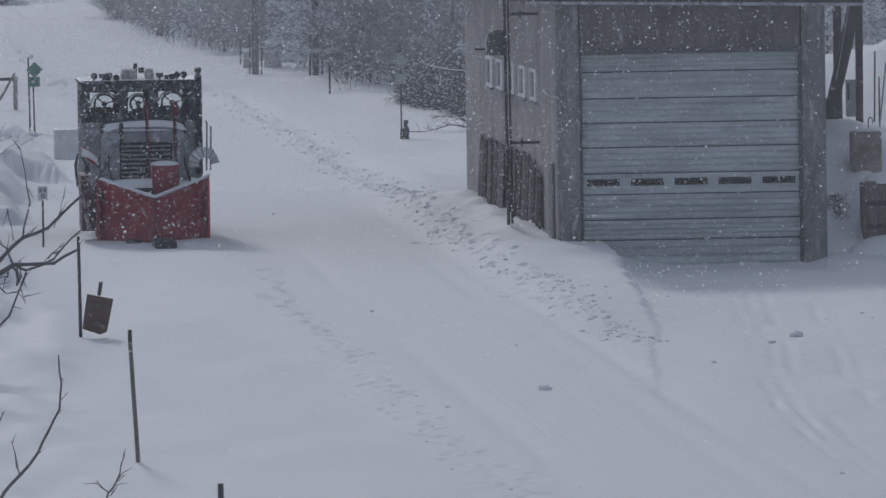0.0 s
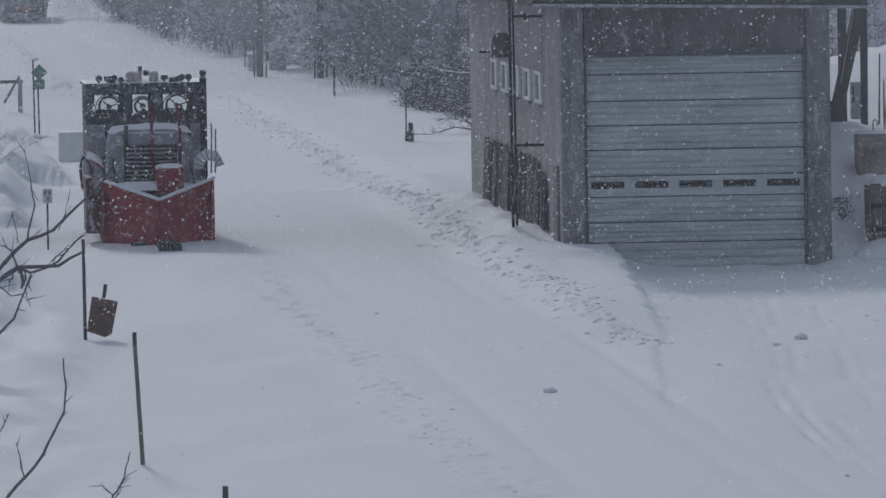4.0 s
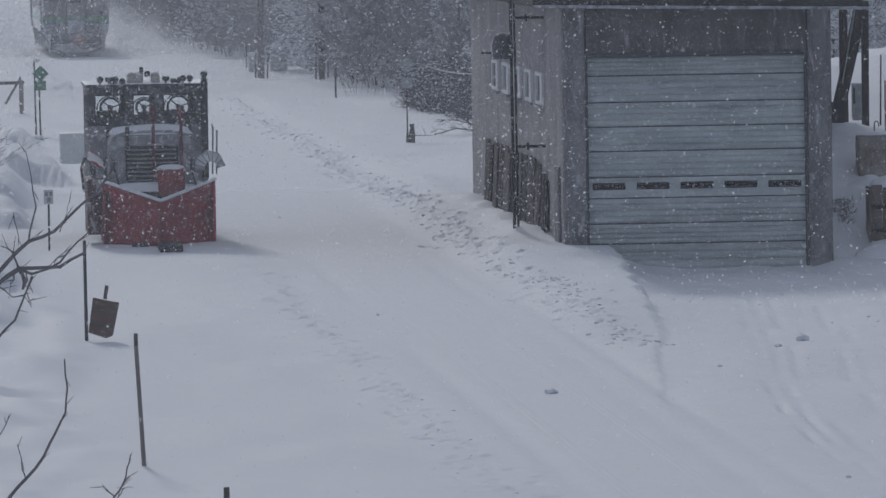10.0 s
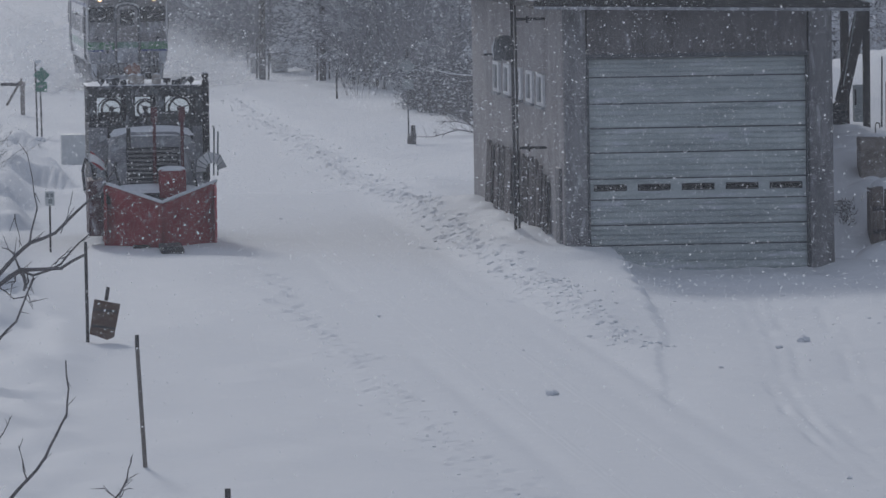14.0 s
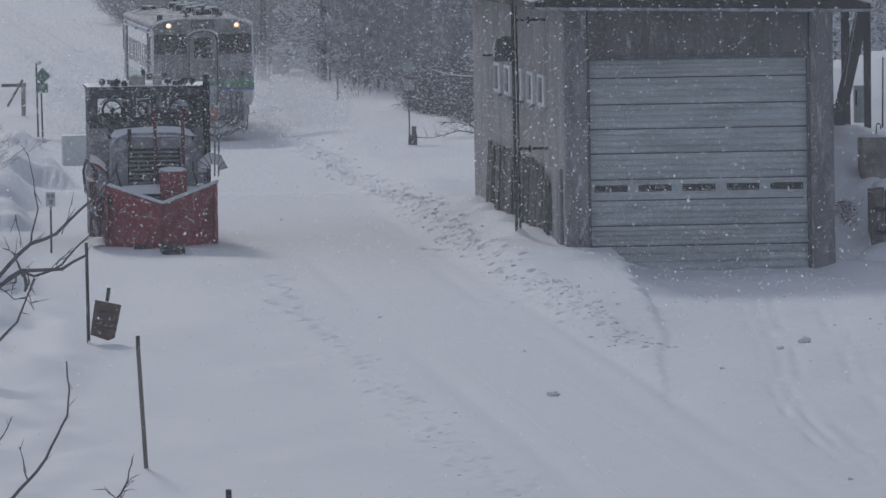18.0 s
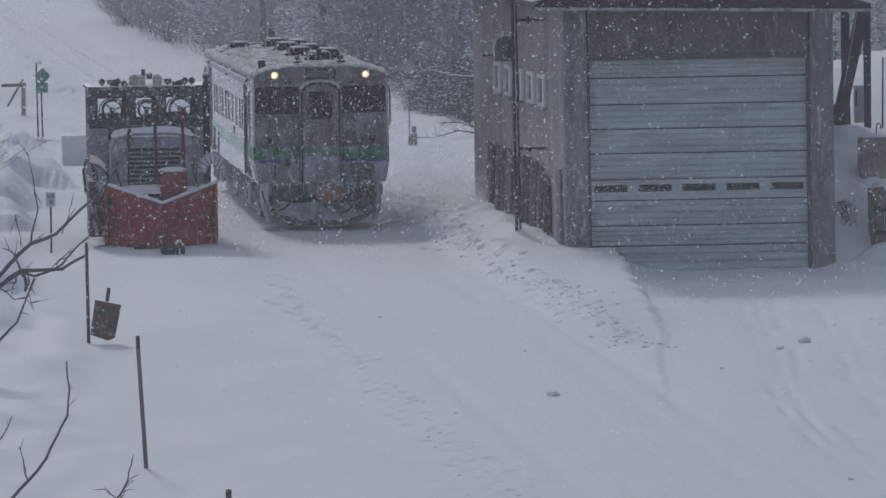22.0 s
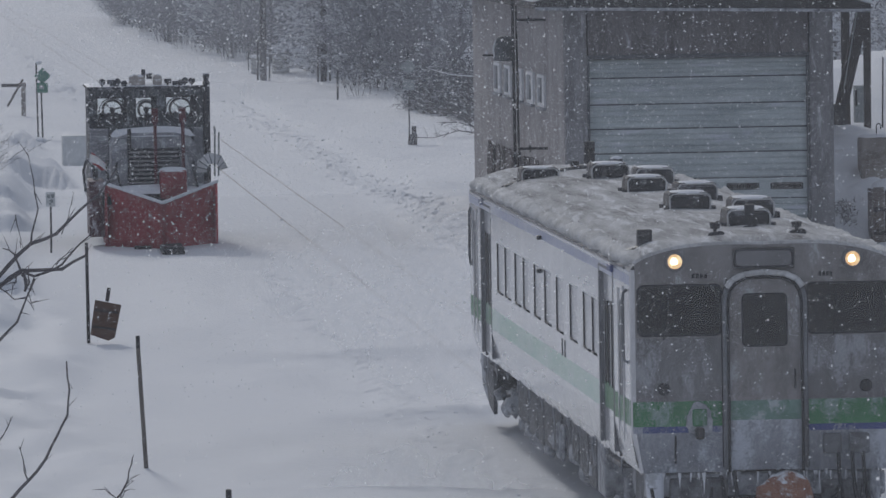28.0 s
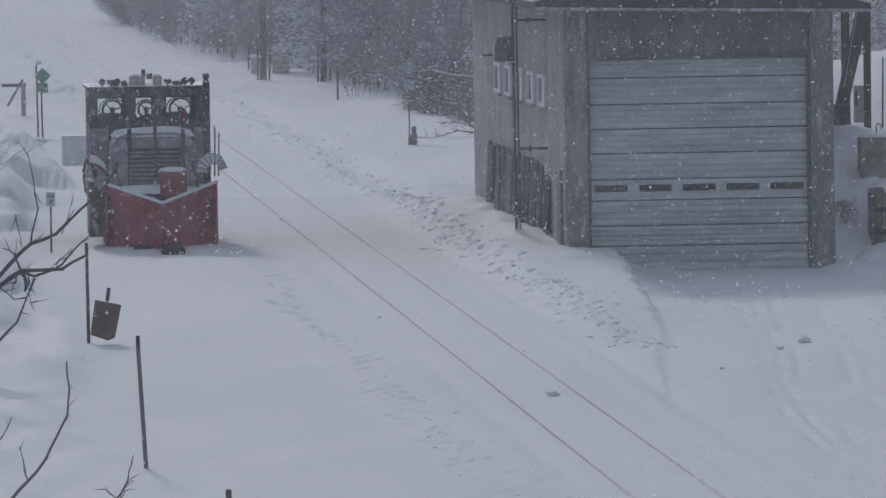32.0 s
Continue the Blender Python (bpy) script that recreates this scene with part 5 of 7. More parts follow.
        quad(-1.4, -0.41, 3.05, 3.12, mi=3), quad(0.41, 1.4, 3.05, 3.12, mi=3), quad(-0.41, 0.41, 3.08, 3.12, mi=3)
        n = 28
        arc = [(-1.4 + 2.8 * i / n) for i in range(n + 1)]
        for i in range(n):
            vs = [bm.verts.new(q) for q in ((arc[i], Y(0), 3.12), (arc[i + 1], Y(0), 3.12), (arc[i + 1], Y(0), max(3.13, roofz(arc[i + 1]) - 0.07 * (1 - 0.5 * abs(arc[i + 1])))), (arc[i], Y(0), max(3.13, roofz(arc[i]) - 0.07 * (1 - 0.5 * abs(arc[i])))))]
            bm.faces.new(vs if end == 0 else vs[::-1]).material_index = 3
        rim = bmesh.new()
        tube(rim, [(x * 1.01, Y(0.03), roofz(x) - 0.075 * (1 - 0.5 * abs(x))) for x in arc], 0.032, 8)
        part("crown_rim", rim, T_CRUST, c, "pale rimed edge of the roof crown", True)
        # rounded corners back to the sides
        for sx in (-1, 1):
            zz = [1.0, 1.43, 1.5, 1.77, 3.05, 3.2]
            xf, xs2 = [1.33, 1.4, 1.4, 1.4, 1.4, 1.4], [1.36, 1.45, 1.45, 1.45, 1.45, 1.45]
            for k in range(5):
                for s0, s1 in ((0, 0.5), (0.5, 1)):
                    def pt(s, kk):
                        a = s * math.pi / 2
                        return (sx * (xf[kk] + (xs2[kk] - xf[kk]) * math.sin(a)), Y(0.09 * (1 - math.cos(a))), zz[kk])
                    vs = [bm.verts.new(pt(s0, k)), bm.verts.new(pt(s1, k)), bm.verts.new(pt(s1, k + 1)), bm.verts.new(pt(s0, k + 1))]
                    f = bm.faces.new(vs if (sx > 0) == (end == 0) else vs[::-1])
                    f.material_index = {1: 2, 2: 1}.get(k, 4) if s0 < 0.4 else 4
        front = part("front_end", bm, [T_FRONT, T_GREEN, T_BLUE, T_CROWN, T_WHITE, T_CRUSTB], c, "mottled grey front with green and blue stripes")
        for a, b in ((-1.395, -0.44), (0.44, 1.395)):
            bm = bmesh.new()
            lo = rounded(a, b, 2.46, 3.05, 0.002)
            mid, li = rounded(a + 0.012, b - 0.012, 2.472, 3.038, 0.08), rounded(a + 0.035, b - 0.035, 2.495, 3.015, 0.065)
            collar(bm, lo, mid, Y(0.002), Y(0.006), 1)
            collar(bm, mid, li, Y(-0.006), Y(0.03), 0)
            w = part("windscreen", bm, [T_RUBBER, T_CROWN], c, "dark windscreen with rounded corners")
            B("pane", DARKGLASS, [(a + 0.03, b - 0.03, 0.012, 0.02, 2.49, 3.02)], w)
            bm = bmesh.new()
            x0 = a + 0.3
            tube(bm, [(x0, Y(-0.03), 2.44), (x0 + 0.05, Y(-0.04), 2.75), (x0 + 0.04, Y(-0.035), 3.0)], 0.012)
            part("wiper", bm, T_RUBBER, w)
        # gangway door in its raised surround
        bm = bmesh.new()
        pts = []
        for s in (-1, 1):
            pts.append([(s * 0.415, -0.08, 1.02), (s * 0.415, -0.08, 2.86), (s * 0.39, -0.08, 2.97), (s * 0.33, -0.08, 3.05), (s * 0.2, -0.08, 3.11), (0, -0.08, 3.13)])
        for ps in pts:
            tube(bm, [(x * 0.965, Y(y), z - 0.015) for x, y, z in ps], 0.016, 8)
            tube(bm, [(x * 1.1, Y(y + 0.05), z + 0.03) for x, y, z in ps], 0.014, 8)
        part("gangway_surround", bm, T_RUBBER, c, "black rubber gangway surround", True)
        bm = bmesh.new()
        for ps in pts:
            tube(bm, [(x * 1.04, Y(y + 0.03), z + 0.012) for x, y, z in ps], 0.03, 8)
        part("gangway_frame", bm, T_PILLAR, c, "black gangway rim streaked with frost", True)
        bm = bmesh.new()
        tube(bm, [(x * 1.06, Y(-0.09), z + 0.03) for ps in (pts[0][1:], pts[1][1:][::-1][1:]) for x, y, z in ps if z > 2.9], 0.032, 8)
        part("arch_snow", bm, T_CRUST, c, "rime packed on the gangway arch", True)
        d = B("gangway_door", [T_FRONT, T_DGREEN, T_CRUSTB, T_CROWN], [(-0.4, 0.4, -0.05, -0.01, 1.02, 1.56, 2), (-0.4, 0.4, -0.05, -0.01, 1.56, 1.77, 1), (-0.4, 0.4, -0.05, -0.01, 1.77, 2.34, 3), (-0.4, -0.26, -0.05, -0.01, 2.34, 2.94, 3), (0.26, 0.4, -0.05, -0.01, 2.34, 2.94, 3), (-0.4, 0.4, -0.05, -0.01, 2.94, 3.08, 3)], c, "grey end door with a window")
        B("pane", DARKGLASS, [(-0.257, 0.257, -0.035, -0.028, 2.343, 2.937)], d)
        bm = bmesh.new()
        collar(bm, rounded(-0.262, 0.262, 2.338, 2.942, 0.002), rounded(-0.25, 0.25, 2.35, 2.93, 0.06), Y(-0.053), Y(-0.04), 1)
        collar(bm, rounded(-0.25, 0.25, 2.35, 2.93, 0.06), rounded(-0.235, 0.235, 2.365, 2.915, 0.05), Y(-0.057), Y(-0.04), 0)
        part("pane_rim", bm, [T_RUBBER, T_CROWN], d)
        bm = bmesh.new()
        tube(bm, [(0.32, Y(-0.06), 1.9), (0.32, Y(-0.09), 1.93), (0.32, Y(-0.09), 2.07), (0.32, Y(-0.06), 2.1)], 0.012)
        part("handle", bm, IRON, d)
        # destination box
        db = B("destination_box", T_CROWN, [(-0.34, 0.34, -0.03, 0.0, 3.19, 3.42)], c, "", 0.03)
        bm = bmesh.new()
        collar(bm, rounded(-0.33, 0.33, 3.2, 3.41, 0.05), rounded(-0.3, 0.3, 3.225, 3.385, 0.045), Y(-0.034), Y(-0.02), 0)
        part("box_rim", bm, T_RUBBER, db)
        B("blind", TRIM, [(-0.3, 0.3, -0.032, -0.031, 3.225, 3.385)], db)
        # headlights
        for x in (-0.965, 0.965):
            bm = bmesh.new()
            rod(bm, (x, Y(0.02), 3.285), (x, Y(-0.05), 3.285), 0.115, 0.105, 24)
            hl = part("headlight", bm, TRIM, c, "round warm-lit headlight" if end == 0 else "unlit round lamp", True)
            bm = bmesh.new()
            rod(bm, (x, Y(-0.051), 3.285), (x, Y(-0.056), 3.285), 0.08, 0.075, 24)
            part("reflector", bm, CHROME if end == 0 else UNLIT, hl)
            bm = bmesh.new()
            ball(bm, (x - 0.012, Y(-0.058), 3.29), 0.043, 2, (1, 0.4, 1), 0.3, 3)
            part("bulb", bm, HEADLIGHT if end == 0 else LENSGREY, hl, "", True)
        for x in (-1.1, 1.1):
            bm = bmesh.new()
            rod(bm, (x, Y(0.0), 1.905), (x, Y(-0.045), 1.905), 0.07, 0.06, 16)
            part("tail_lamp", bm, T_RUBBER, c, "small dark tail lamp")
        for x0, w0 in ((-0.78, 0.18), (0.6, 0.16)):
            B("lettering_bar", IRON, [(x0 + i * w0 / 4, x0 + (i + 0.7) * w0 / 4, -0.005, -0.002, 3.1, 3.15) for i in range(4)], c)
        B("number_bar", TRIM, [(-0.98 + i * 0.07, -0.94 + i * 0.07, -0.005, -0.002, 2.24, 2.31) for i in range(5)], c)
        # crown fittings over the door
        for x in (-0.17, 0.17):
            B("door_lamp", T_RUBBER, [(x - 0.05, x + 0.05, -0.1, -0.02, 3.13, 3.18)], c, "", 0.015)
        # scab of snow on the front, hand rails
        bm = bmesh.new()
        tube(bm, [(-0.98, Y(-0.03), 1.4), (-0.985, Y(-0.035), 1.1)], 0.012)
        part("drain_hose", bm, T_RUBBER, c)
        bm = bmesh.new()
        ball(bm, (-0.72, Y(-0.02), 1.56), 0.16, 3, (0.9, 0.18, 1.25), 0.2, 3)
        part("frozen_hose_cover", bm, T_FROST, c, "snow-caked hose cover on the front", True)
        B("hose_panel", T_GREEN, [(-0.8, -0.64, -0.07, -0.05, 1.5, 1.69)], c, "", 0.02)
        B("hose_panel", IRON, [(-0.77, -0.67, -0.066, -0.05, 1.36, 1.49)], c, "", 0.03)
        # below the body: buffer beam, coupler, plough
        B("buffer_beam", T_FROST, [(-1.3, 1.3, 0.02, 0.3, 0.72, 0.98)], c, "", 0.03)
        bm = bmesh.new()
        ball(bm, (0.16, Y(-0.36), 0.785), 0.29, 3, (1.02, 0.85, 0.78), 0.25, 5)
        part("coupler_cover", bm, T_ORANGE, c, "orange-brown canvas cover over the coupler", True)
        bm = bmesh.new()
        rod(bm, (0.1, Y(0.3), 0.78), (0.1, Y(-0.12), 0.78), 0.13, 0.13, 12)
        part("coupler", bm, IRON, c)
        for xx, dz in ((-0.5, 0.0), (-0.36, 0.06), (0.78, 0.0), (0.93, 0.03), (1.05, 0.0)):
            bm = bmesh.new()
            tube(bm, [(xx, Y(-0.04), 1.35 if xx > 0 else 0.95), (xx, Y(-0.14), 0.95 + dz), (xx + 0.04, Y(-0.2), 0.62 - dz), (xx + (0.25 if xx < 0 else -0.22), Y(-0.2), 0.42), (xx + (0.45 if xx < 0 else -0.4), Y(-0.15), 0.5)], 0.022, 7)
            part("jumper_hose", bm, T_RUBBER, c, "black brake and jumper hose")
        B("jumper_socket", T_UNDER, [(0.62, 0.82, -0.1, 0.0, 1.18, 1.4), (0.9, 1.12, -0.1, 0.0, 1.18, 1.4)], c, "", 0.02)
        # dark box in place of the shaded recess under the cab
        B("under_cab_box", T_UNDER, [(-1.05, -0.42, -0.06, 0.2, 0.62, 0.94)], c, "dark recess under the cab", 0.03)
        B("under_cab_box", T_UNDER, [(0.6, 1.1, -0.03, 0.2, 0.62, 0.9)], c, "", 0.03)
        for i in range(9):
            bm = bmesh.new()
            x = -1.1 + i * 0.27 + 0.05 * (i % 3)
            rod(bm, (x, Y(-0.02), 1.0), (x, Y(-0.02), 0.9 - 0.1 * ((i * 7) % 4) / 3), 0.014, 0.002, 6)
            part("icicle", bm, T_FROST, c)
        bm = bmesh.new()
        g = []
        for i in range(65):
            x = -1.24 + 2.48 * i / 64
            k = 1 - (abs(x) / 1.24) ** 2
            low = 0.07 + 0.34 * (abs(x) / 1.24) ** 2.2
            top = 0.6 + 0.05 * noise.noise(Vector((x * 3, 1, end))) + 0.04 * noise.noise(Vector((x * 9, 2, end)))
            g.append([bm.verts.new((x * (0.9 + 0.1 * v), Y(0.12 - 0.4 * k - 0.14 * (1 - v) + 0.05 * noise.noise(Vector((x * 4, v * 5, end + 3)))), low + (top - low) * v)) for v in [j / 16 for j in range(17)]])
        for i in range(64):
            bare = 3.2 + 2.2 * noise.noise(Vector((i * 0.23, 4, end))) + 1.6 * noise.noise(Vector((i * 0.7, 9, end)))
            for j in range(16):
                vs = (g[i][j], g[i + 1][j], g[i + 1][j + 1], g[i][j + 1])
                bm.faces.new(vs if end == 0 else vs[::-1]).material_index = int(j < bare)
        bmesh.ops.solidify(bm, geom=bm.faces[:], thickness=0.03)
        part("pilot_plough", bm, [T_PILOT, T_UNDER], c, "snow-plastered pilot plough", True)
        bm = bmesh.new()
        tube(bm, [(x, Y(-0.04 - 0.38 * (1 - (abs(x) / 1.15) ** 2)), 0.1 + 0.32 * (abs(x) / 1.15) ** 2.2) for x in [-1.12 + 2.24 * i / 14 for i in range(15)]], 0.045)
        part("plough_edge", bm, T_UNDER, c, "dark worn plough edge")
        # solid black box: the hollow's shade put into colour
        B("recess", DARK, [(-1.2, 1.2, 0.0, 0.12, 0.45, 0.74)], c, "", 0.02)
        rnd2 = random.Random(5 + end)
        for i in range(26):
            x = rnd2.uniform(-1.15, 1.1)
            bm = bmesh.new()
            rod(bm, (x, Y(-0.07), 1.0), (x + rnd2.uniform(-0.01, 0.01), Y(-0.075), 1.0 - rnd2.uniform(0.04, 0.24)), rnd2.uniform(0.008, 0.02), 0.002, 5)
            part("icicle", bm, SNOW2, c)
        for xx, r in ((-0.95, 0.33), (0.35, 0.4), (0.72, 0.3)):
            bm = bmesh.new()
            tube(bm, [(xx - r * math.cos(a), Y(-0.3 - 0.06 * math.sin(a)), 0.86 - r * 1.25 * math.sin(a)) for a in [k * math.pi / 8 for k in range(9)]], 0.02, 7)
            part("hanging_hose", bm, T_RUBBER, c, "looped black hose under the nose")
        for x in (-1.22, 1.18):
            bm = bmesh.new()
            tube(bm, [(x, Y(-0.03), 1.0), (x * 0.99, Y(-0.06), 0.55), (x * 0.93, Y(-0.03), 0.2)], [0.1, 0.09, 0.05] if x < 0 else [0.06, 0.06, 0.04], 10)
            part("footstep_bar", bm, T_PILOT if x < 0 else T_FROST, c, "snow-packed corner footstep", True)
        # cab bulkhead behind the windows
        B("bulkhead", T_INSIDE, [(-1.4, 1.4, 1.9, 1.95, 1.05, 3.15)], c)
        B("cab_desk", T_INSIDE, [(-1.36, -0.5, 0.12, 0.5, 1.9, 2.42), (0.5, 1.36, 0.12, 0.5, 1.9, 2.42)], c, "", 0.03)
    # floor, ceiling lining, seats
    for nm, z0, z1 in (("floor", 1.06, 1.12), ("ceiling_lining", 3.1, 3.13)):
        bm = bmesh.new()
        bx(bm, -1.38, 1.38, 0.1, TL - 0.1, z0, z1)
        part(nm, bm, T_INSIDE, c)
    for y in np.arange(3.9, 17.6, 1.5):
        for x in (-0.95, 0.95):
            bm = bmesh.new()
            bx(bm, x - 0.4, x + 0.4, y, y + 0.12, 1.5, 2.3, 0.03)
            bx(bm, x - 0.4, x + 0.4, y + 0.12, y + 0.55, 1.5, 1.62, 0.03)
            part("seat", bm, T_INSIDE, c)
    # underframe gear and bogies
    rnd = random.Random(8)
    y = 5.0
    while y < 16.2:
        l = rnd.uniform(0.8, 1.7)
        for sx in (-1, 1):
            bm = bmesh.new()
            bx(bm, *sorted((sx * 0.55, sx * 1.28)), y, y + l - 0.15, 0.98 - rnd.uniform(0.5, 0.65), 0.98, 0.03)
            part("underframe_box", bm, T_FROST if rnd.random() < 0.15 else T_UNDER, c, "snow-caked underframe box")
        y += l
    for sx in (-1, 1):
        for yy in (9.9, 10.35):
            bm = bmesh.new()
            ring(bm, (sx * 1.31, yy, 0.62), (1, 0, 0), 0.2, 0.03, 20, 6)
            part("air_tank_ring", bm, T_FROST, c)
    for yb in (3.4, TL - 3.4):
        for sx in (-1, 1):
            bm = bmesh.new()
            bx(bm, *sorted((sx * 0.86, sx * 1.02)), yb - 1.5, yb + 1.5, 0.42, 0.62, 0.04)
            for dy in (-1.05, 1.05):
                bx(bm, *sorted((sx * 0.84, sx * 1.1)), yb + dy - 0.17, yb + dy + 0.17, 0.3, 0.62, 0.04)
            bx(bm, *sorted((sx * 0.8, sx * 1.08)), yb - 0.4, yb + 0.4, 0.55, 0.95, 0.05)
            part("bogie_frame", bm, T_FROST, c, "snow-caked bogie side frame")
    for yb in (3.4, TL - 3.4):
        for dy in (-1.05, 1.05):
            bm = bmesh.new()
            for sx in (-1, 1):
                x = sx * 0.5335
                rod(bm, (x - 0.06, 0, 0), (x + 0.06, 0, 0), 0.41, 0.41, 28)
                rod(bm, (x - sx * 0.06, 0, 0), (x - sx * 0.09, 0, 0), 0.44, 0.44, 28)
                for k in range(5):
                    a = k * math.tau / 5
                    rod(bm, (x + sx * 0.055, 0.24 * math.cos(a), 0.24 * math.sin(a)), (x + sx * 0.068, 0.24 * math.cos(a), 0.24 * math.sin(a)), 0.05, 0.045, 8)
            rod(bm, (-0.5, 0, 0), (0.5, 0, 0), 0.07, 0.07, 12)
            ws = part("wheelset", bm, RUST, c, "steel wheels on one axle")
            ws.matrix_basis = pose(0, yb + dy, 0.405)
            WHEELS.append((ws, yb + dy))
    for sx in (-1, 1):
        for e2 in (0, 1):
            bm = bmesh.new()
            pr = [(0.12, 1.0), (0.2, 0.62), (0.75, 0.3), (1.5, 0.22), (1.5, 1.0)]
            a2, b2 = ([bm.verts.new((sx * x, y if e2 == 0 else TL - y, z)) for y, z in pr] for x in (1.22, 1.27))
            bm.faces.new(a2), bm.faces.new(b2[::-1])
            for k in range(5):
                bm.faces.new((a2[k], b2[k], b2[(k + 1) % 5], a2[(k + 1) % 5]))
            bmesh.ops.recalc_face_normals(bm, faces=bm.faces)
            part("side_skirt", bm, T_UNDER, c, "dark slanted skirt plate flecked with snow")
    rnd = random.Random(21)
    for i in range(46):
        for sx in ((-1, 1) if i % 4 == 1 else ()):
            bm = bmesh.new()
            l = rnd.uniform(0.08, 0.3)
            y = 1.6 + i * 0.42 + rnd.uniform(-0.15, 0.15)
            rod(bm, (sx * 1.37, y, 1.01), (sx * 1.36, y, 1.0 - l), rnd.uniform(0.012, 0.03), 0.003, 6)
            part("icicle", bm, T_FROST, c)
        if i % 3 == 0:
            y = 1.6 + i * 0.42
            bm = bmesh.new()
            ball(bm, (-1.2, y, rnd.uniform(0.3, 0.55)), rnd.uniform(0.12, 0.22), 2, (0.6, 1.5, 0.7), 0.5, i)
            part("snow_lump", bm, T_FROST, c, "", True)
    # roof gear
    for x, y in ((-0.03, 16.8), (-0.01, 12.3), (0.38, 15.1), (-0.01, 7.3), (0.38, 10.1), (0.16, 2.75), (0.53, 5.5), (-0.8, 18.4)):
        bm = bmesh.new()
        low = -0.1 if x < -0.5 else 0.0
        pr = [(-0.01, 3.46 + low), (-0.03, 3.53 + low), (-0.02, 3.69 + low), (0.03, 3.72 + low), (0.6, 3.72 + low), (0.66, 3.68 + low), (0.66, 3.46 + low)]
        a2, b2 = ([bm.verts.new((x + s2 * (0.255 - 0.3 * max(0.0, z - 3.64 - low)), y + dy, z)) for dy, z in pr] for s2 in (-1, 1))
        bm.faces.new(a2[::-1]), bm.faces.new(b2)
        for k in range(7):
            bm.faces.new((a2[k], a2[(k + 1) % 7], b2[(k + 1) % 7], b2[k]))
        bmesh.ops.recalc_face_normals(bm, faces=bm.faces)
        bmesh.ops.bevel(bm, geom=bm.edges[:], offset=0.015, segments=2, affect='EDGES')
        v = part("roof_ventilator", bm, VENT, c, "black roof ventilator with snow on top")
        bm = bmesh.new()
        tube(bm, [(x - 0.235, y - 0.045, 3.5 + low), (x - 0.24, y - 0.045, 3.66 + low), (x - 0.2, y - 0.04, 3.705 + low), (x + 0.2, y - 0.04, 3.705 + low), (x + 0.24, y - 0.045, 3.66 + low), (x + 0.235, y - 0.045, 3.5 + low)], 0.011, 6)
        part("face_rim", bm, T_CRUST, v, "rimed edge of the ventilator", True)
        mound("ventilator_snow", x - 0.22, x + 0.22, y + 0.0, y + 0.62, 3.7 + low, 3.738 + low, v, seed=y, nx=12, ny=10, power=6)
        for dx in (-0.2, 0.2):
            for dy in (0.03, 0.55):
                bm = bmesh.new()
                rod(bm, (x + dx, y + dy, 3.38 + low), (x + dx, y + dy, 3.56 + low), 0.035, 0.03, 8)
                rod(bm, (x + dx * 1.35 - 0.035, y + dy - 0.03, 3.51 + low), (x + dx * 1.35 + 0.035, y + dy - 0.03, 3.51 + low), 0.062, 0.058, 10)
                part("mounting_foot", bm, DARK, v)
        for k in range(3):
            bm = bmesh.new()
            bx(bm, x - 0.2, x + 0.2, y - 0.058, y - 0.03, 3.565 + low + k * 0.03, 3.577 + low + k * 0.03)
            part("louvre", bm, IRON, v)
    bm = bmesh.new()
    rod(bm, (0.42, 20.6, 3.42), (0.42, 20.6, 3.58), 0.06, 0.08, 12)
    ball(bm, (0.42, 20.6, 3.6), 0.1, 2, (1, 1, 0.8))
    part("exhaust_cowl", bm, DARKSN, c, "small black cowl capped with snow")
    bm = bmesh.new()
    rod(bm, (0.1, 21.0, 3.45), (0.1, 21.0, 3.86), 0.075, 0.075, 12)
    rod(bm, (-0.1, 21.0, 3.45), (-0.1, 21.0, 3.6), 0.06, 0.06, 12)
    part("exhaust_pipe", bm, DARK, c, "black exhaust pipe")
    bm = bmesh.new()
    bx(bm, -0.08, 0.2, 20.8, 21.2, 3.42, 3.53, 0.03)
    part("exhaust_base", bm, DARKSN, c)
    bm = bmesh.new()
    bx(bm, -1.24, -1.08, 1.2, 1.35, 3.34, 3.58, 0.01)
    ball(bm, (-1.15, 1.27, 3.36), 0.2, 2, (1.0, 1.0, 0.25), 0.4, 3)
    part("stub_vent", bm, DARK, c, "short black roof vent")
    for x, y, h in ((-0.42, 0.9, 0.2), (0.5, 1.1, 0.18), (0.12, 2.3, 0.36)):
        bm = bmesh.new()
        rod(bm, (x, y, 3.42), (x, y, 3.5 + h * 0.7), 0.02, 0.02, 8)
        rod(bm, (x, y, 3.5 + h * 0.45), (x, y, 3.5 + h * 0.8), 0.05, 0.06, 10)
        rod(bm, (x - 0.04, y - 0.1, 3.5), (x - 0.04, y + 0.1, 3.5), 0.06, 0.025, 10)
        rod(bm, (x + 0.05, y - 0.06, 3.52), (x + 0.05, y + 0.1, 3.52), 0.05, 0.02, 10)
        part("horn", bm, DARK, c)
    bm = bmesh.new()
    tube(bm, [(-1.3, 18.2, 3.36), (-0.9, 18.9, 3.45), (-0.4, 19.6, 3.52), (0.05, 20.4, 3.55)], 0.045)
    part("conduit", bm, IRON, c)
    return c


CAR = railcar()

# ================= woods =================


def sprig(verts, faces, a, b, w):
    """A thin three-sided twig."""
    d = (b - a)
    s = d.orthogonal().normalized() * w
    t = d.cross(s).normalized() * w
    i = len(verts)
    verts += [a + s, a - s * 0.5 + t * 0.87, a - s * 0.5 - t * 0.87, b]
    faces += [(i, i + 1, i + 3), (i + 1, i + 2, i + 3), (i + 2, i, i + 3)]


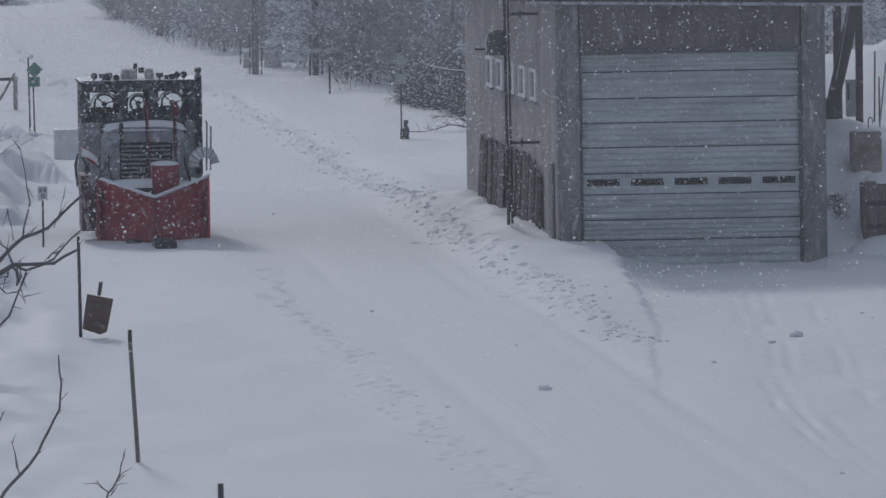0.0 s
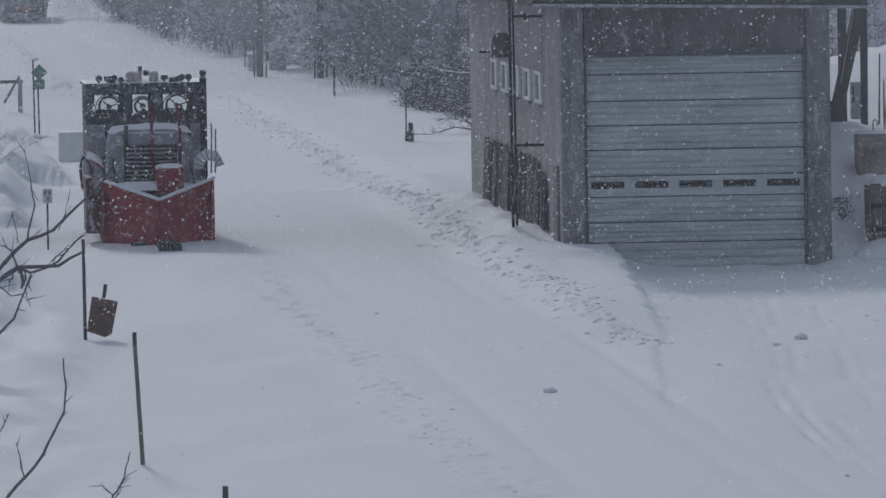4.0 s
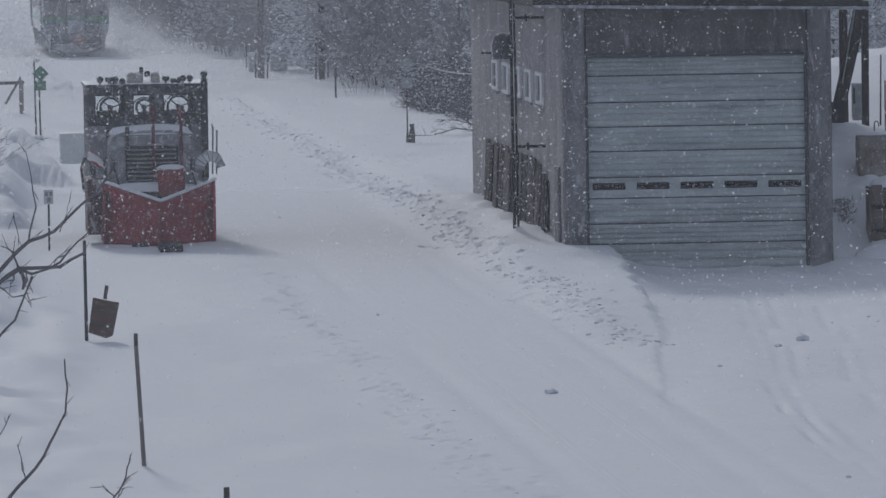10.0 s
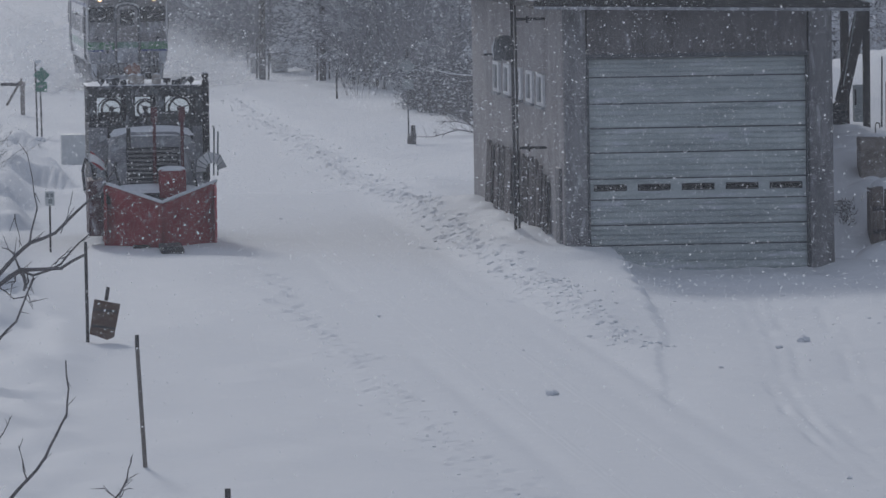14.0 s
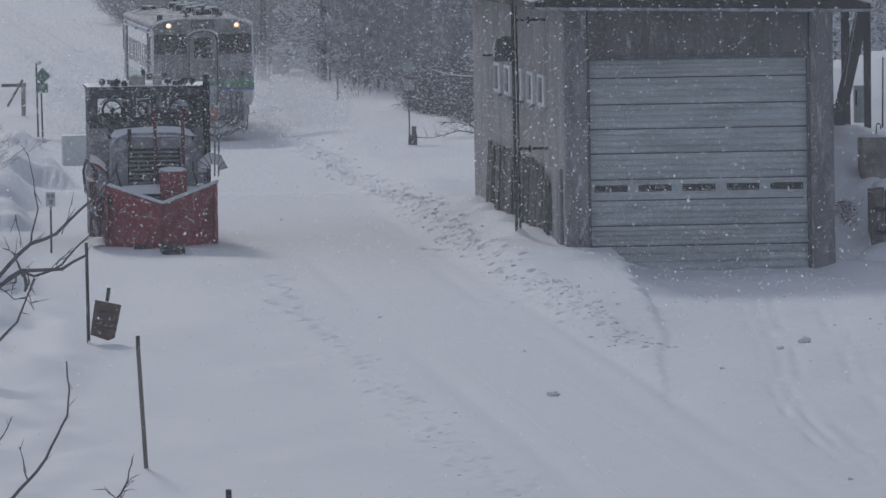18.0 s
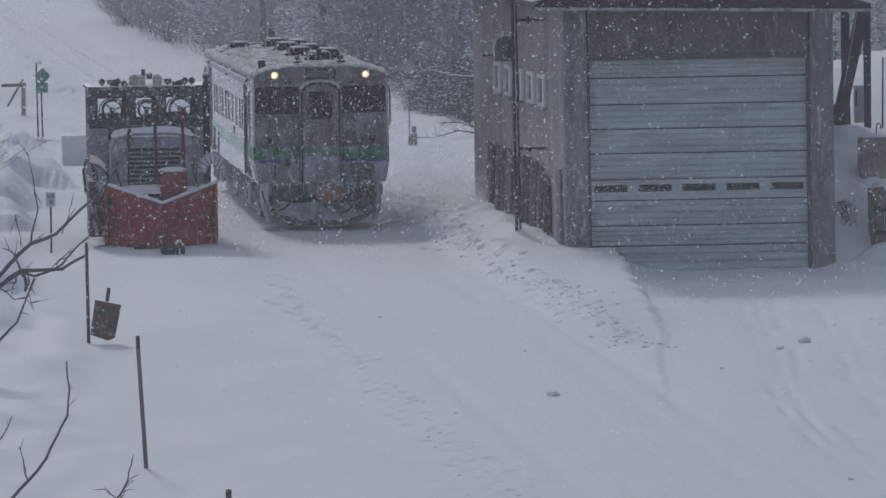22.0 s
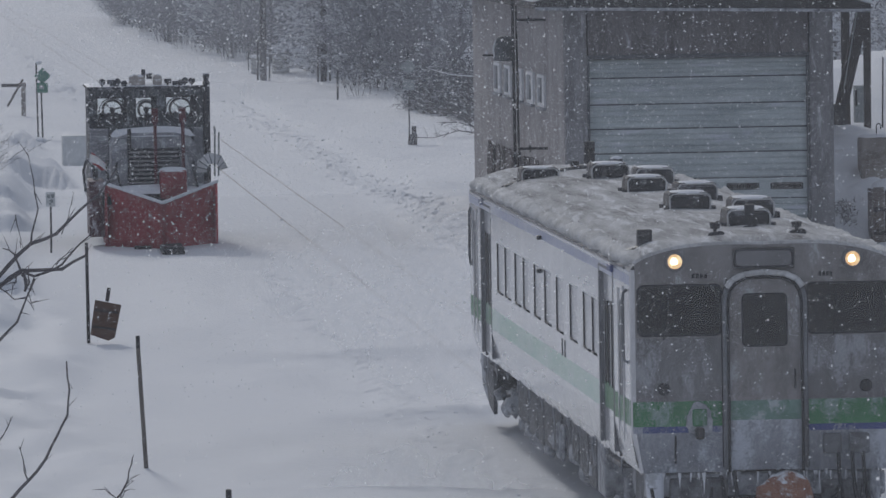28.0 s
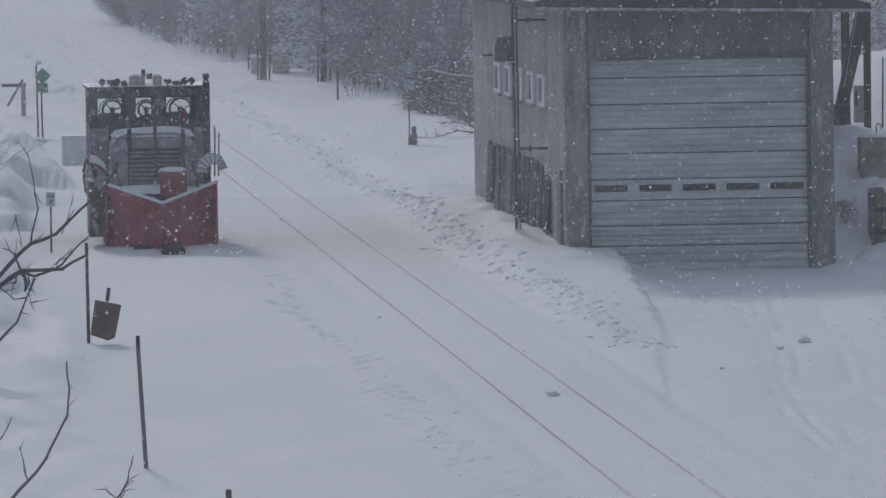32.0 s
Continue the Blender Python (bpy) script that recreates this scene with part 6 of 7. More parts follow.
def mesh_of(name, verts, faces, material, parent, label=""):
    me = bpy.data.meshes.new(name)
    me.from_pydata([tuple(v) for v in verts], [], faces)
    me.materials.append(material)
    ob = new(name, me)
    ob.parent = parent
    if label:
        ob["label"] = label
    return ob


def sliver(verts, faces, a, b, w):
    """The thinnest twig: one long triangle."""
    s = (b - a).cross(Vector((0.3, 1, 0.1))).normalized() * w
    i = len(verts)
    verts += [a + s, a - s, b]
    faces.append((i, i + 1, i + 2))


def limb(rnd, verts, faces, p, d, length, w, depth, tv, tf, clumps=None):
    """A limb that forks; the last forks are twigs of the crown, some holding clumps of snow."""
    n = 3
    for k in range(n):
        q = p + d * (length / n)
        (sprig if depth else sliver)(verts if depth > 1 else tv, faces if depth > 1 else tf, p, q + d * length / n * 0.6, w * (1 - 0.25 * k))
        if clumps is not None and depth < 2 and rnd.random() < 0.3:
            clumps.append((q, rnd.uniform(0.03, 0.075)))
        if depth > 0:
            for _ in range(2 if depth > 1 else 3):
                nd = (d + Vector((rnd.gauss(0, 0.6), rnd.gauss(0, 0.6), rnd.gauss(0.15, 0.4)))).normalized()
                limb(rnd, verts, faces, q, nd, length * rnd.uniform(0.45, 0.7), max(0.011, w * 0.55), depth - 1, tv, tf, clumps)
        p = q
        d = (d + Vector((rnd.gauss(0, 0.12), rnd.gauss(0, 0.12), rnd.gauss(0, 0.08)))).normalized()


def clump_mesh(clumps, parent):
    v, f = [], []
    for q, r in clumps:
        i = len(v)
        v += [q + Vector(o) * r for o in ((1.7, 0.6, -0.3), (-1.7, 0.6, -0.3), (0, -1.5, -0.3), (0, 0, 0.9))]
        f += [(i, i + 1, i + 3), (i + 1, i + 2, i + 3), (i + 2, i, i + 3)]
    ob = mesh_of("bough_snow", v, f, SNOW2, parent, "clumps of snow on the boughs")
    ob["kind"] = "stuff"


def tree(seed, height, trunk_r, low, twig=TWIG):
    rnd = random.Random(seed)
    t = thing("tree", 0, 0, 0, "bare snow-dusted winter tree with fine twigs", "tree", "woodland trees")
    bm = bmesh.new()
    p, pts, rs = Vector((0, 0, -0.4)), [], []
    n = 7
    for i in range(n + 1):
        pts.append(p.copy())
        rs.append(trunk_r * (1 - 0.8 * i / n))
        p = p + Vector((rnd.gauss(0, 0.04), rnd.gauss(0, 0.04), 1)) * (height / n)
    tube(bm, pts, rs, 7)
    part("trunk", bm, BARK, t, "", True)
    bv, bf, tv, tf, clumps = [], [], [], [], []
    k = int(height * 4)
    for i in range(k):
        f = low + (0.97 - low) * ((i + rnd.random()) / k) ** 1.5
        j = min(n - 1, int(f * n))
        q = pts[j].lerp(pts[j + 1], f * n - j)
        a = rnd.uniform(0, math.tau)
        d = Vector((math.cos(a), math.sin(a), rnd.uniform(0.2, 1.0))).normalized()
        limb(rnd, bv, bf, q, d, (1 - f * 0.6) * height * 0.2 * rnd.uniform(0.6, 1.1), trunk_r * 0.2 + 0.012, 2, tv, tf, clumps)
    mesh_of("limbs", bv, bf, BARK, t)
    clump_mesh(clumps, t)
    mesh_of("crown", tv, tf, twig, t, "haze of frosted twigs")
    return t


def shrub(seed, height, stems, twig=TWIG2, depth=2):
    rnd = random.Random(seed)
    t = thing("shrub", 0, 0, 0, "leafless shrub of thin frosted stems", "shrub", "woodland shrubs")
    bv, bf, tv, tf = [], [], [], []
    for _ in range(stems):
        a = rnd.uniform(0, math.tau)
        r = rnd.uniform(0, 0.5)
        p = Vector((math.cos(a) * r, math.sin(a) * r, -0.2))
        d = Vector((math.cos(a) * 0.25 + rnd.gauss(0, 0.12), math.sin(a) * 0.25 + rnd.gauss(0, 0.12), 1)).normalized()
        limb(rnd, bv, bf, p, d, height * rnd.uniform(0.6, 1), 0.014, depth, tv, tf)
    mesh_of("stems", bv, bf, BARK, t)
    mesh_of("twigs", tv, tf, twig, t)
    return t


def edge_x(y):
    """The edge of the woods along the line."""
    return float(np.interp(y, [225, 240, 255, 277, 300, 340, 373, 430, 520], [10.6, 9.6, 8.9, 7.7, 6.9, 5.6, 5.0, 4.6, 4.2]))


def woods():
    rnd = random.Random(21)
    trees = [tree(100 + i, rnd.uniform(6.0, 9.5), rnd.uniform(0.05, 0.09), rnd.uniform(0.03, 0.12)) for i in range(6)]
    shrubs = [shrub(200 + i, rnd.uniform(1.8, 3.2), 9) for i in range(5)]
    used = set()

    def put(src, x, y, s):
        m = pose(x, y, gz(x, y) - 0.05, 0, 0, rnd.uniform(0, 360))
        if src.name not in used:
            used.add(src.name)
            src.matrix_basis = m
            return src
        return copy_thing(src, m)
    for i in range(160):
        y = 236 + 215 * (i + rnd.random()) / 160
        depth = rnd.random() ** 1.3 * 14
        put(rnd.choice(trees), edge_x(y) + 0.3 + depth, y, 1)
    for i in range(130):
        y = 240 + 205 * (i + rnd.random()) / 130
        put(rnd.choice(shrubs), edge_x(y) + rnd.random() ** 1.6 * 7, y, 1)
    # the far woods, too dense to count
    w = thing("far_woods", 20, 400, 0, "dense grey winter woodland closing the view", "woods", kind="stuff")
    v, f, lumps = [], [], []
    for i in range(5200):
        y = rnd.uniform(-130, 210)
        x = edge_x(min(520, y + 400)) - 20 + 2 + rnd.random() * (20 + max(0, y) * 0.1)
        h = rnd.uniform(2.5, 9)
        p = Vector((x, y, gz(x + 20, y + 400) - 0.2))
        d = Vector((rnd.gauss(0, 0.06), rnd.gauss(0, 0.06), 1)).normalized()
        sprig(v, f, p, p + d * h, rnd.uniform(0.015, 0.06))
        for _ in range(9):
            q = p + d * h * rnd.uniform(0.05, 0.95)
            e = Vector((rnd.gauss(0, 1), rnd.gauss(0, 1), rnd.uniform(0, 1.4))).normalized()
            sprig(v, f, q, q + e * rnd.uniform(0.4, 1.3), 0.018)
            if rnd.random() < 0.25:
                lumps.append((q + e * 0.3, rnd.uniform(0.03, 0.09)))
    clump_mesh(lumps, w)
    mesh_of("stems", v, f, TWIG, w)


woods()

# a wooded hillside far behind closes the valley
def hillside():
    bm = bmesh.new()
    g = []
    for i in range(50):
        x = -260 + 560 * i / 49
        row = []
        for j in range(14):
            k = j / 13
            h = (34 + 12 * noise.noise(Vector((x * 0.01, 3, 0)))) * sstep(0, 1, k) * float(sstep(-60, 40, x) * 0.8 + 0.2)
            row.append(bm.verts.new((x, 640 + 260 * k, -1.5 + float(h) + 2.0 * noise.noise(Vector((x * 0.05, k * 9, 1))))))
        g.append(row)
    for i in range(49):
        for j in range(13):
            bm.faces.new((g[i][j], g[i + 1][j], g[i + 1][j + 1], g[i][j + 1]))
    m = mat("distant_winter_forest", (0.2, 0.2, 0.215), 0.95, 0, 0.4, 0.25, 0, second=(0.5, 0.51, 0.54))
    tagged(part("backdrop", bm, m, None, "", True), "distant snowy wooded hillside", "hill", kind="structure")


hillside()


def shrub_at(x, y, seed, height, stems, label, twig, depth=2):
    s = shrub(seed, height, stems, twig, depth)
    s.matrix_basis = pose(x, y, gz(x, y) - 0.1)
    return tagged(s, label, "shrub")


shrub_at(4.95, 352, 301, 2.4, 9, "small bare bush at the woods' edge", TWIG)
shrub_at(5.6, 345, 302, 1.8, 6, "small bare bush at the woods' edge", TWIG)
shrub_at(7.1, 262, 303, 2.2, 8, "thin bare saplings beside the field", TWIG)
shrub_at(8.3, 246, 304, 2.4, 8, "thin bare saplings beside the field", TWIG)


def reclining_shrub():
    """Long bare branches that reach out over the snow beside the shed."""
    t = thing("leaning_shrub", 7.2, 214, gz(7.2, 214), "low bare shrub with long arching branches", "shrub")
    rnd = random.Random(5)
    bm = bmesh.new()
    stems = [([(0.3, 0.05), (0.02, 0.1), (-0.42, 0.17), (-0.76, 0.09), (-1.15, 0.0), (-1.54, 0.02)], 0.02),
             ([(0.3, 0.1), (0.01, 0.25), (-0.31, 0.49), (-0.67, 0.65), (-1.09, 0.86), (-1.32, 1.0)], 0.022),
             ([(-0.31, 0.49), (-0.55, 0.68), (-0.83, 0.87), (-1.0, 0.99)], 0.013),
             ([(0.3, 0.2), (0.0, 0.45), (-0.35, 0.72), (-0.6, 0.92)], 0.014),
             ([(-0.05, 0.28), (-0.4, 0.4), (-0.75, 0.42), (-0.95, 0.36)], 0.011)]
    for k, (pts, r) in enumerate(stems):
        r *= 1.35
        v = [Vector((x, 0.3 * math.sin(k * 2 + i), z)) for i, (x, z) in enumerate(pts)]
        n = len(v) - 1
        for i in range(n):
            ra, rb = r * (1 - 0.75 * i / n), r * (1 - 0.75 * (i + 1) / n)
            rod(bm, v[i], v[i + 1], ra, rb, 6, False)
            for _ in range(5):
                q = v[i].lerp(v[i + 1], rnd.random())
                e = Vector((rnd.gauss(-0.7, 0.4), rnd.gauss(0, 0.5), rnd.gauss(0.1, 0.45))).normalized()
                l = rnd.uniform(0.1, 0.32)
                rod(bm, q, q + e * l, 0.008, 0.005, 4, False)
                rod(bm, q + e * l, q + e * l + (e + Vector((0, 0, rnd.gauss(-0.2, 0.4)))) * l * 0.6, 0.004, 0.002, 4, False)
    part("branches", bm, BRANCH, t)


def hedge():
    """Dense dark scrub, specked with snow, between the field and the shed's back corner."""
    rnd = random.Random(44)
    for k, (x0, y0, w, h) in enumerate(((7.5, 240, 0.6, 1.25), (7.74, 236, 0.7, 1.6), (7.98, 232, 0.7, 1.7), (8.2, 228, 0.7, 1.75), (8.7, 227, 0.8, 1.9))):
        t = thing("thicket", x0, y0, gz(x0, y0) - 0.1, "dense dark thicket of twigs specked with snow", "shrub", "thicket by the shed")
        v, f, st, sf, lumps = [], [], [], [], []
        for i in range(26):
            p = Vector((rnd.uniform(-w / 2, w / 2), rnd.uniform(-1, 1), 0))
            d = Vector((rnd.gauss(0, 0.16), rnd.gauss(0, 0.1), 1)).normalized()
            sprig(st, sf, p, p + d * h * rnd.uniform(0.75, 1.15), 0.02)
        for i in range(2600):
            p = Vector((rnd.gauss(0, w * 0.36), rnd.uniform(-1.2, 1.2), h * rnd.random() ** 0.8))
            e = Vector((rnd.gauss(0, 1), rnd.gauss(0, 0.6), rnd.gauss(0.4, 0.8))).normalized()
            sprig(v, f, p, p + e * rnd.uniform(0.12, 0.42), 0.011)
            if rnd.random() < 0.26:
                lumps.append((p + e * 0.1, rnd.uniform(0.015, 0.04)))
        mesh_of("stems", st, sf, BARK, t)
        mesh_of("twigs", v, f, THICKET, t)
        clump_mesh(lumps, t)
    b = thing("fallen_bough", 7.6, 225, 1.55, "snow-topped bough lying across the thicket", "bough")
    bm = bmesh.new()
    pts = [(-0.9, 0.3, 0.3), (-0.55, 0.2, 0.17), (-0.2, 0.1, 0.08), (0.1, 0, 0.04), (0.7, 0.1, 0.0)]
    tube(bm, pts, [0.012, 0.02, 0.026, 0.03, 0.034], 7)
    rod(bm, (0.3, 0, 0.02), (0.35, 0, -1.5), 0.03, 0.035, 7)
    part("limb", bm, BRANCH, b)
    bm = bmesh.new()
    tube(bm, [(x, y - 0.012, z + 0.025) for x, y, z in pts], [0.008, 0.014, 0.02, 0.022, 0.024], 7)
    part("bough_snow", bm, SNOW2, b, "line of snow on the bough", True)


hedge()
reclining_shrub()

# ================= lineside things =================


def marker(x, y, h, lean=0.0, r=0.024, label="slim weathered wooden snow marker pole", z=None, m=None):
    q = thing("marker_pole", x, y, gz(x, y) if z is None else z, label, "pole", "snow markers")
    bm = bmesh.new()
    rod(bm, (0, 0, -0.4), (-lean, 0, h - 0.16), r, r * 0.92, 10)
    part("pole", bm, m or WOODG, q)
    bm = bmesh.new()
    rod(bm, (-lean * (h - 0.16) / (h - 0.16), 0, h - 0.158), (-lean * 1.02, 0, h), r * 0.94, r * 0.9, 10)
    part("tip", bm, IRON, q, "dark painted tip")
    return q


marker(-6.16, 97.8, 1.74, 0.1, 0.03, z=0.0)
marker(-5.93, 80.0, 1.18, 0.04, 0.035, z=0.0)
marker(-6.12, 124.4, 1.68, 0.01, 0.03, "dark snow marker pole with a board tied to it", 0.0, IRON)
marker(-7.0, 158.0, 0.75, 0.03, 0.025, "short grey stake in the snow", None, WOODG)
marker(5.55, 306, 1.0, 0.0, 0.03, "thin dark lineside stake", None, IRON)
marker(6.0, 256, 0.95, 0.0, 0.035, "thin dark lineside stake", None, IRON)


def scoop():
    s = thing("snow_scoop", -6.0, 124.15, 0.0, "rust-brown sheet-metal snow scoop hung on a pole", "snow scoop")
    bm = bmesh.new()
    m = Matrix.Translation((0.13, 0, 0.45)) @ Euler((-0.15, 0.14, 0)).to_matrix().to_4x4()
    pr = [(-0.2, -0.27), (0.1, -0.33), (0.2, -0.27), (0.24, 0.27), (-0.19, 0.3)]
    f, g = [bm.verts.new(m @ Vector((x, -0.03, z))) for x, z in pr], [bm.verts.new(m @ Vector((x * 0.96, 0.03, z * 0.96))) for x, z in pr]
    for i in range(5):
        bm.faces.new((f[i], f[(i + 1) % 5], g[(i + 1) % 5], g[i]))
    bm.faces.new(f[::-1]), bm.faces.new(g)
    bmesh.ops.bevel(bm, geom=bm.edges[:], offset=0.008, segments=1, affect='EDGES')
    part("blade", bm, RUST, s, "rust-brown scoop blade")
    bm = bmesh.new()
    bx(bm, -0.03, 0.03, -0.02, 0.02, 0.3, 0.52, 0.006, m @ Euler((0, 0.02, 0)).to_matrix().to_4x4())
    part("handle", bm, WOODD, s)
    bm = bmesh.new()
    for z in (-0.15, 0.12):
        bx(bm, -0.19, 0.2, -0.045, -0.032, z, z + 0.03, 0.003, m)
    part("rib", bm, IRON, s)


scoop()


def line_sign():
    s = thing("lineside_sign", -4.48, 226, gz(-4.48, 226), "green diamond and square line markers on two thin posts", "sign")
    for x, h in ((-0.1, 2.2), (0.03, 1.75)):
        bm = bmesh.new()
        rod(bm, (x, 0, -0.3), (x - 0.03, 0, h), 0.028, 0.024, 8)
        part("post", bm, IRON, s)
    bm = bmesh.new()
    m = Matrix.Translation((0.05, -0.04, 1.82)) @ Euler((0, math.pi / 4, 0)).to_matrix().to_4x4()
    bx(bm, -0.17, 0.17, -0.012, 0.012, -0.17, 0.17, 0.004, m)
    part("diamond_plate", bm, GREEN, s, "green diamond plate")
    bm = bmesh.new()
    bx(bm, -0.12, 0.2, -0.05, -0.026, 1.33, 1.62, 0.006)
    part("square_plate", bm, GREEN, s, "green square plate")
    bm = bmesh.new()
    bx(bm, -0.05, 0.08, -0.056, -0.052, 1.45, 1.52)
    part("marking_bar", bm, SIGNG, s)
    bm = bmesh.new()
    ball(bm, (-0.05, 0, 2.2), 0.09, 2, (1, 1, 0.7), 0.3)
    part("snow_cap", bm, SNOW2, s, "", True)


line_sign()


def small_sign():
    s = thing("small_sign", -5.96, 155, gz(-5.96, 155), "small pale sign plate on a thin dark stake", "sign")
    z = 0.98 - gz(-5.96, 155)
    bm = bmesh.new()
    rod(bm, (0, 0, -0.3), (0, 0, z + 0.02), 0.02, 0.02, 8)
    part("stake", bm, IRON, s)
    bm = bmesh.new()
    bx(bm, -0.095, 0.095, -0.03, -0.01, z, z + 0.29, 0.006)
    p = part("plate", bm, SIGNW, s, "pale plate with grey marking bars")
    bm = bmesh.new()
    for q in ((-0.07, -0.01, 0.17, 0.25), (0.015, 0.075, 0.17, 0.25), (-0.03, 0.05, 0.04, 0.14)):
        bx(bm, q[0], q[1], -0.036, -0.031, z + q[2], z + q[3])
    part("marking_bar", bm, SIGNG, p)


small_sign()


def far_things():
    # wooden T stand
    s = thing("timber_stand", -4.65, 247, gz(-4.65, 247), "old grey timber stand with a snowed crossbar", "stand")
    bm = bmesh.new()
    bx(bm, 0.02, 0.16, -0.06, 0.06, -0.2, 1.05, 0.015)
    part("post", bm, TANK, s)
    bm = bmesh.new()
    bx(bm, -0.6, 0.18, -0.05, 0.05, 0.92, 1.02, 0.012)
    part("crossbar", bm, WOODD, s)
    bm = bmesh.new()
    rod(bm, (-0.42, -0.02, 0.3), (0.08, -0.02, 1.15), 0.045, 0.04, 6)
    part("brace", bm, WOODG, s)
    # stump with a lineside sign pole behind
    s = thing("stump", 4.98, 207, gz(4.98, 207), "dark split stump standing in the snow", "stump")
    bm = bmesh.new()
    rod(bm, (0, 0, -0.2), (0.02, 0, 0.28), 0.13, 0.12, 9)
    rod(bm, (0.06, 0.05, 0), (0.05, 0.05, 0.5), 0.075, 0.06, 8)
    part("wood", bm, WOODD, s)
    s = thing("lineside_sign", 5.12, 210, gz(5.12, 210), "thin pole with a grey diamond and square plates", "sign")
    bm = bmesh.new()
    rod(bm, (0, 0, -0.3), (-0.01, 0, 2.5), 0.022, 0.02, 8)
    part("post", bm, IRON, s)
    bm = bmesh.new()
    m = Matrix.Translation((-0.01, -0.03, 2.05)) @ Euler((0, math.pi / 4, 0)).to_matrix().to_4x4()
    bx(bm, -0.16, 0.16, -0.012, 0.012, -0.16, 0.16, 0.005, m)
    part("diamond_plate", bm, SIGNG, s)
    bm = bmesh.new()
    bx(bm, -0.16, 0.15, -0.04, -0.02, 1.42, 1.7, 0.006)
    part("square_plate", bm, SIGNG, s)
    # relay cabinets
    for x, y, w, h in ((5.6, 300, 0.5, 0.68), (6.5, 300, 0.64, 0.98)):
        c = thing("relay_cabinet", x, y, gz(x, y) - 0.05, "grey steel relay cabinet with snow on its lid", "cabinet", "relay cabinets")
        bm = bmesh.new()
        bx(bm, -w / 2, w / 2, -0.3, 0.3, 0, h, 0.02)
        b = part("body", bm, CABINETG, c)
        bm = bmesh.new()
        bx(bm, -w / 2 + 0.04, w / 2 - 0.04, -0.325, -0.302, 0.06, h - 0.06, 0.008)
        d = part("door", bm, CABINETG, c)
        bm = bmesh.new()
        bx(bm, w / 2 - 0.12, w / 2 - 0.09, -0.345, -0.326, h * 0.45, h * 0.6, 0.004)
        part("handle", bm, IRON, d)
        mound("snow_cap", -w / 2 - 0.03, w / 2 + 0.03, -0.33, 0.33, h - 0.01, h + 0.14, c, seed=x, nx=12, ny=8, power=4)
    # wooden line poles
    for x, y, r in ((5.35, 291, 0.13), (7.15, 283, 0.12), (5.05, 372, 0.11)):
        q = thing("line_pole", x, y, gz(x, y), "dark wooden overhead line pole", "pole", "line poles")
        bm = bmesh.new()
        rod(bm, (0, 0, -0.3), (0.05, 0, 7.5), r, r * 0.75, 12)
        part("pole", bm, WOODD, q)
        bm = bmesh.new()
        bx(bm, -0.8, 0.8, -0.06, 0.06, 6.6, 6.72, 0.01)
        part("crossarm", bm, WOODD, q)
        for xx in (-0.7, -0.35, 0.35, 0.7):
            bm = bmesh.new()
            rod(bm, (xx, 0, 6.72), (xx, 0, 6.86), 0.04, 0.03, 8)
            part("insulator", bm, WHITEFRAME, q)
        for k, dx in enumerate((0.24, -0.2)):
            s = thing("stake", x + dx, y + 0.2, gz(x + dx, y), "thin dark stake beside a line pole", "stake")
            bm = bmesh.new()
            rod(bm, (0, 0, -0.2), (0.03, 0, 1.0 + 0.5 * k), 0.035, 0.03, 7)
            part("rod", bm, WOODD, s)
    # pale grey block behind the plough: a snow bank's shaded side as colour
    c = thing("covered_crate", -4.25, 206, gz(-4.25, 206), "pale grey block for the shaded side of a snow bank", "crate")
    bm = bmesh.new()
    bx(bm, -0.16, 0.75, -0.5, 0.5, -0.1, 0.8, 0.025)
    part("body", bm, SIGNW, c)
    # lumps of snow and ice thrown on the line
    rnd = random.Random(3)
    for x, y, r in ((0.13, 110.7, 0.075), (5.38, 124, 0.09), (4.75, 122, 0.05), (3.1, 115.5, 0.035), (0.6, 121, 0.02), (2.35, 94.5, 0.03), (-1.0, 131, 0.03), (-0.6, 169, 0.035), (-4.6, 222, 0.14)):
        q = thing("ice_lump", x, y, gz(x, y), "grey lump of ice lying on the snow", "ice lump", "ice lumps")
        bm = bmesh.new()
        ball(bm, (0, 0, r * 0.4), r, 2, (1.2, 1.5, 0.7), 0.5, x)
        part("lump", bm, SNOW2, q)


far_things()


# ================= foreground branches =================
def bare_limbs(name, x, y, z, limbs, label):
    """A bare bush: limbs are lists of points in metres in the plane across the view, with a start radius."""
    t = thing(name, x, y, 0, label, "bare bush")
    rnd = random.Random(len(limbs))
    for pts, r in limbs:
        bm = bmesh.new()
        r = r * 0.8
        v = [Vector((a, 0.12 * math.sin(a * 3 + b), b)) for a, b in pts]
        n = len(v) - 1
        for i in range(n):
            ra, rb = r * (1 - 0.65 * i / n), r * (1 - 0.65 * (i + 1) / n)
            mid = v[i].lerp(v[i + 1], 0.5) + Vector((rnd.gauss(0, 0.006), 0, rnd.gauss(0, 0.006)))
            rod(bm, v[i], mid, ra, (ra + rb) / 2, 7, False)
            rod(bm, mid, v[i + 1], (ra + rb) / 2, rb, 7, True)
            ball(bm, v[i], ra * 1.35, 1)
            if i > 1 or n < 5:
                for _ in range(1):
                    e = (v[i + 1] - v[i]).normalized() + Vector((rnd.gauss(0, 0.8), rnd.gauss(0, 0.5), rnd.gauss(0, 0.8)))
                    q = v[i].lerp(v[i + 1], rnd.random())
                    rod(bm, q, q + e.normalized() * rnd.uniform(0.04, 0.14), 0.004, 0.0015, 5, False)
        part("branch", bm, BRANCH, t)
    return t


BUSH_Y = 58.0

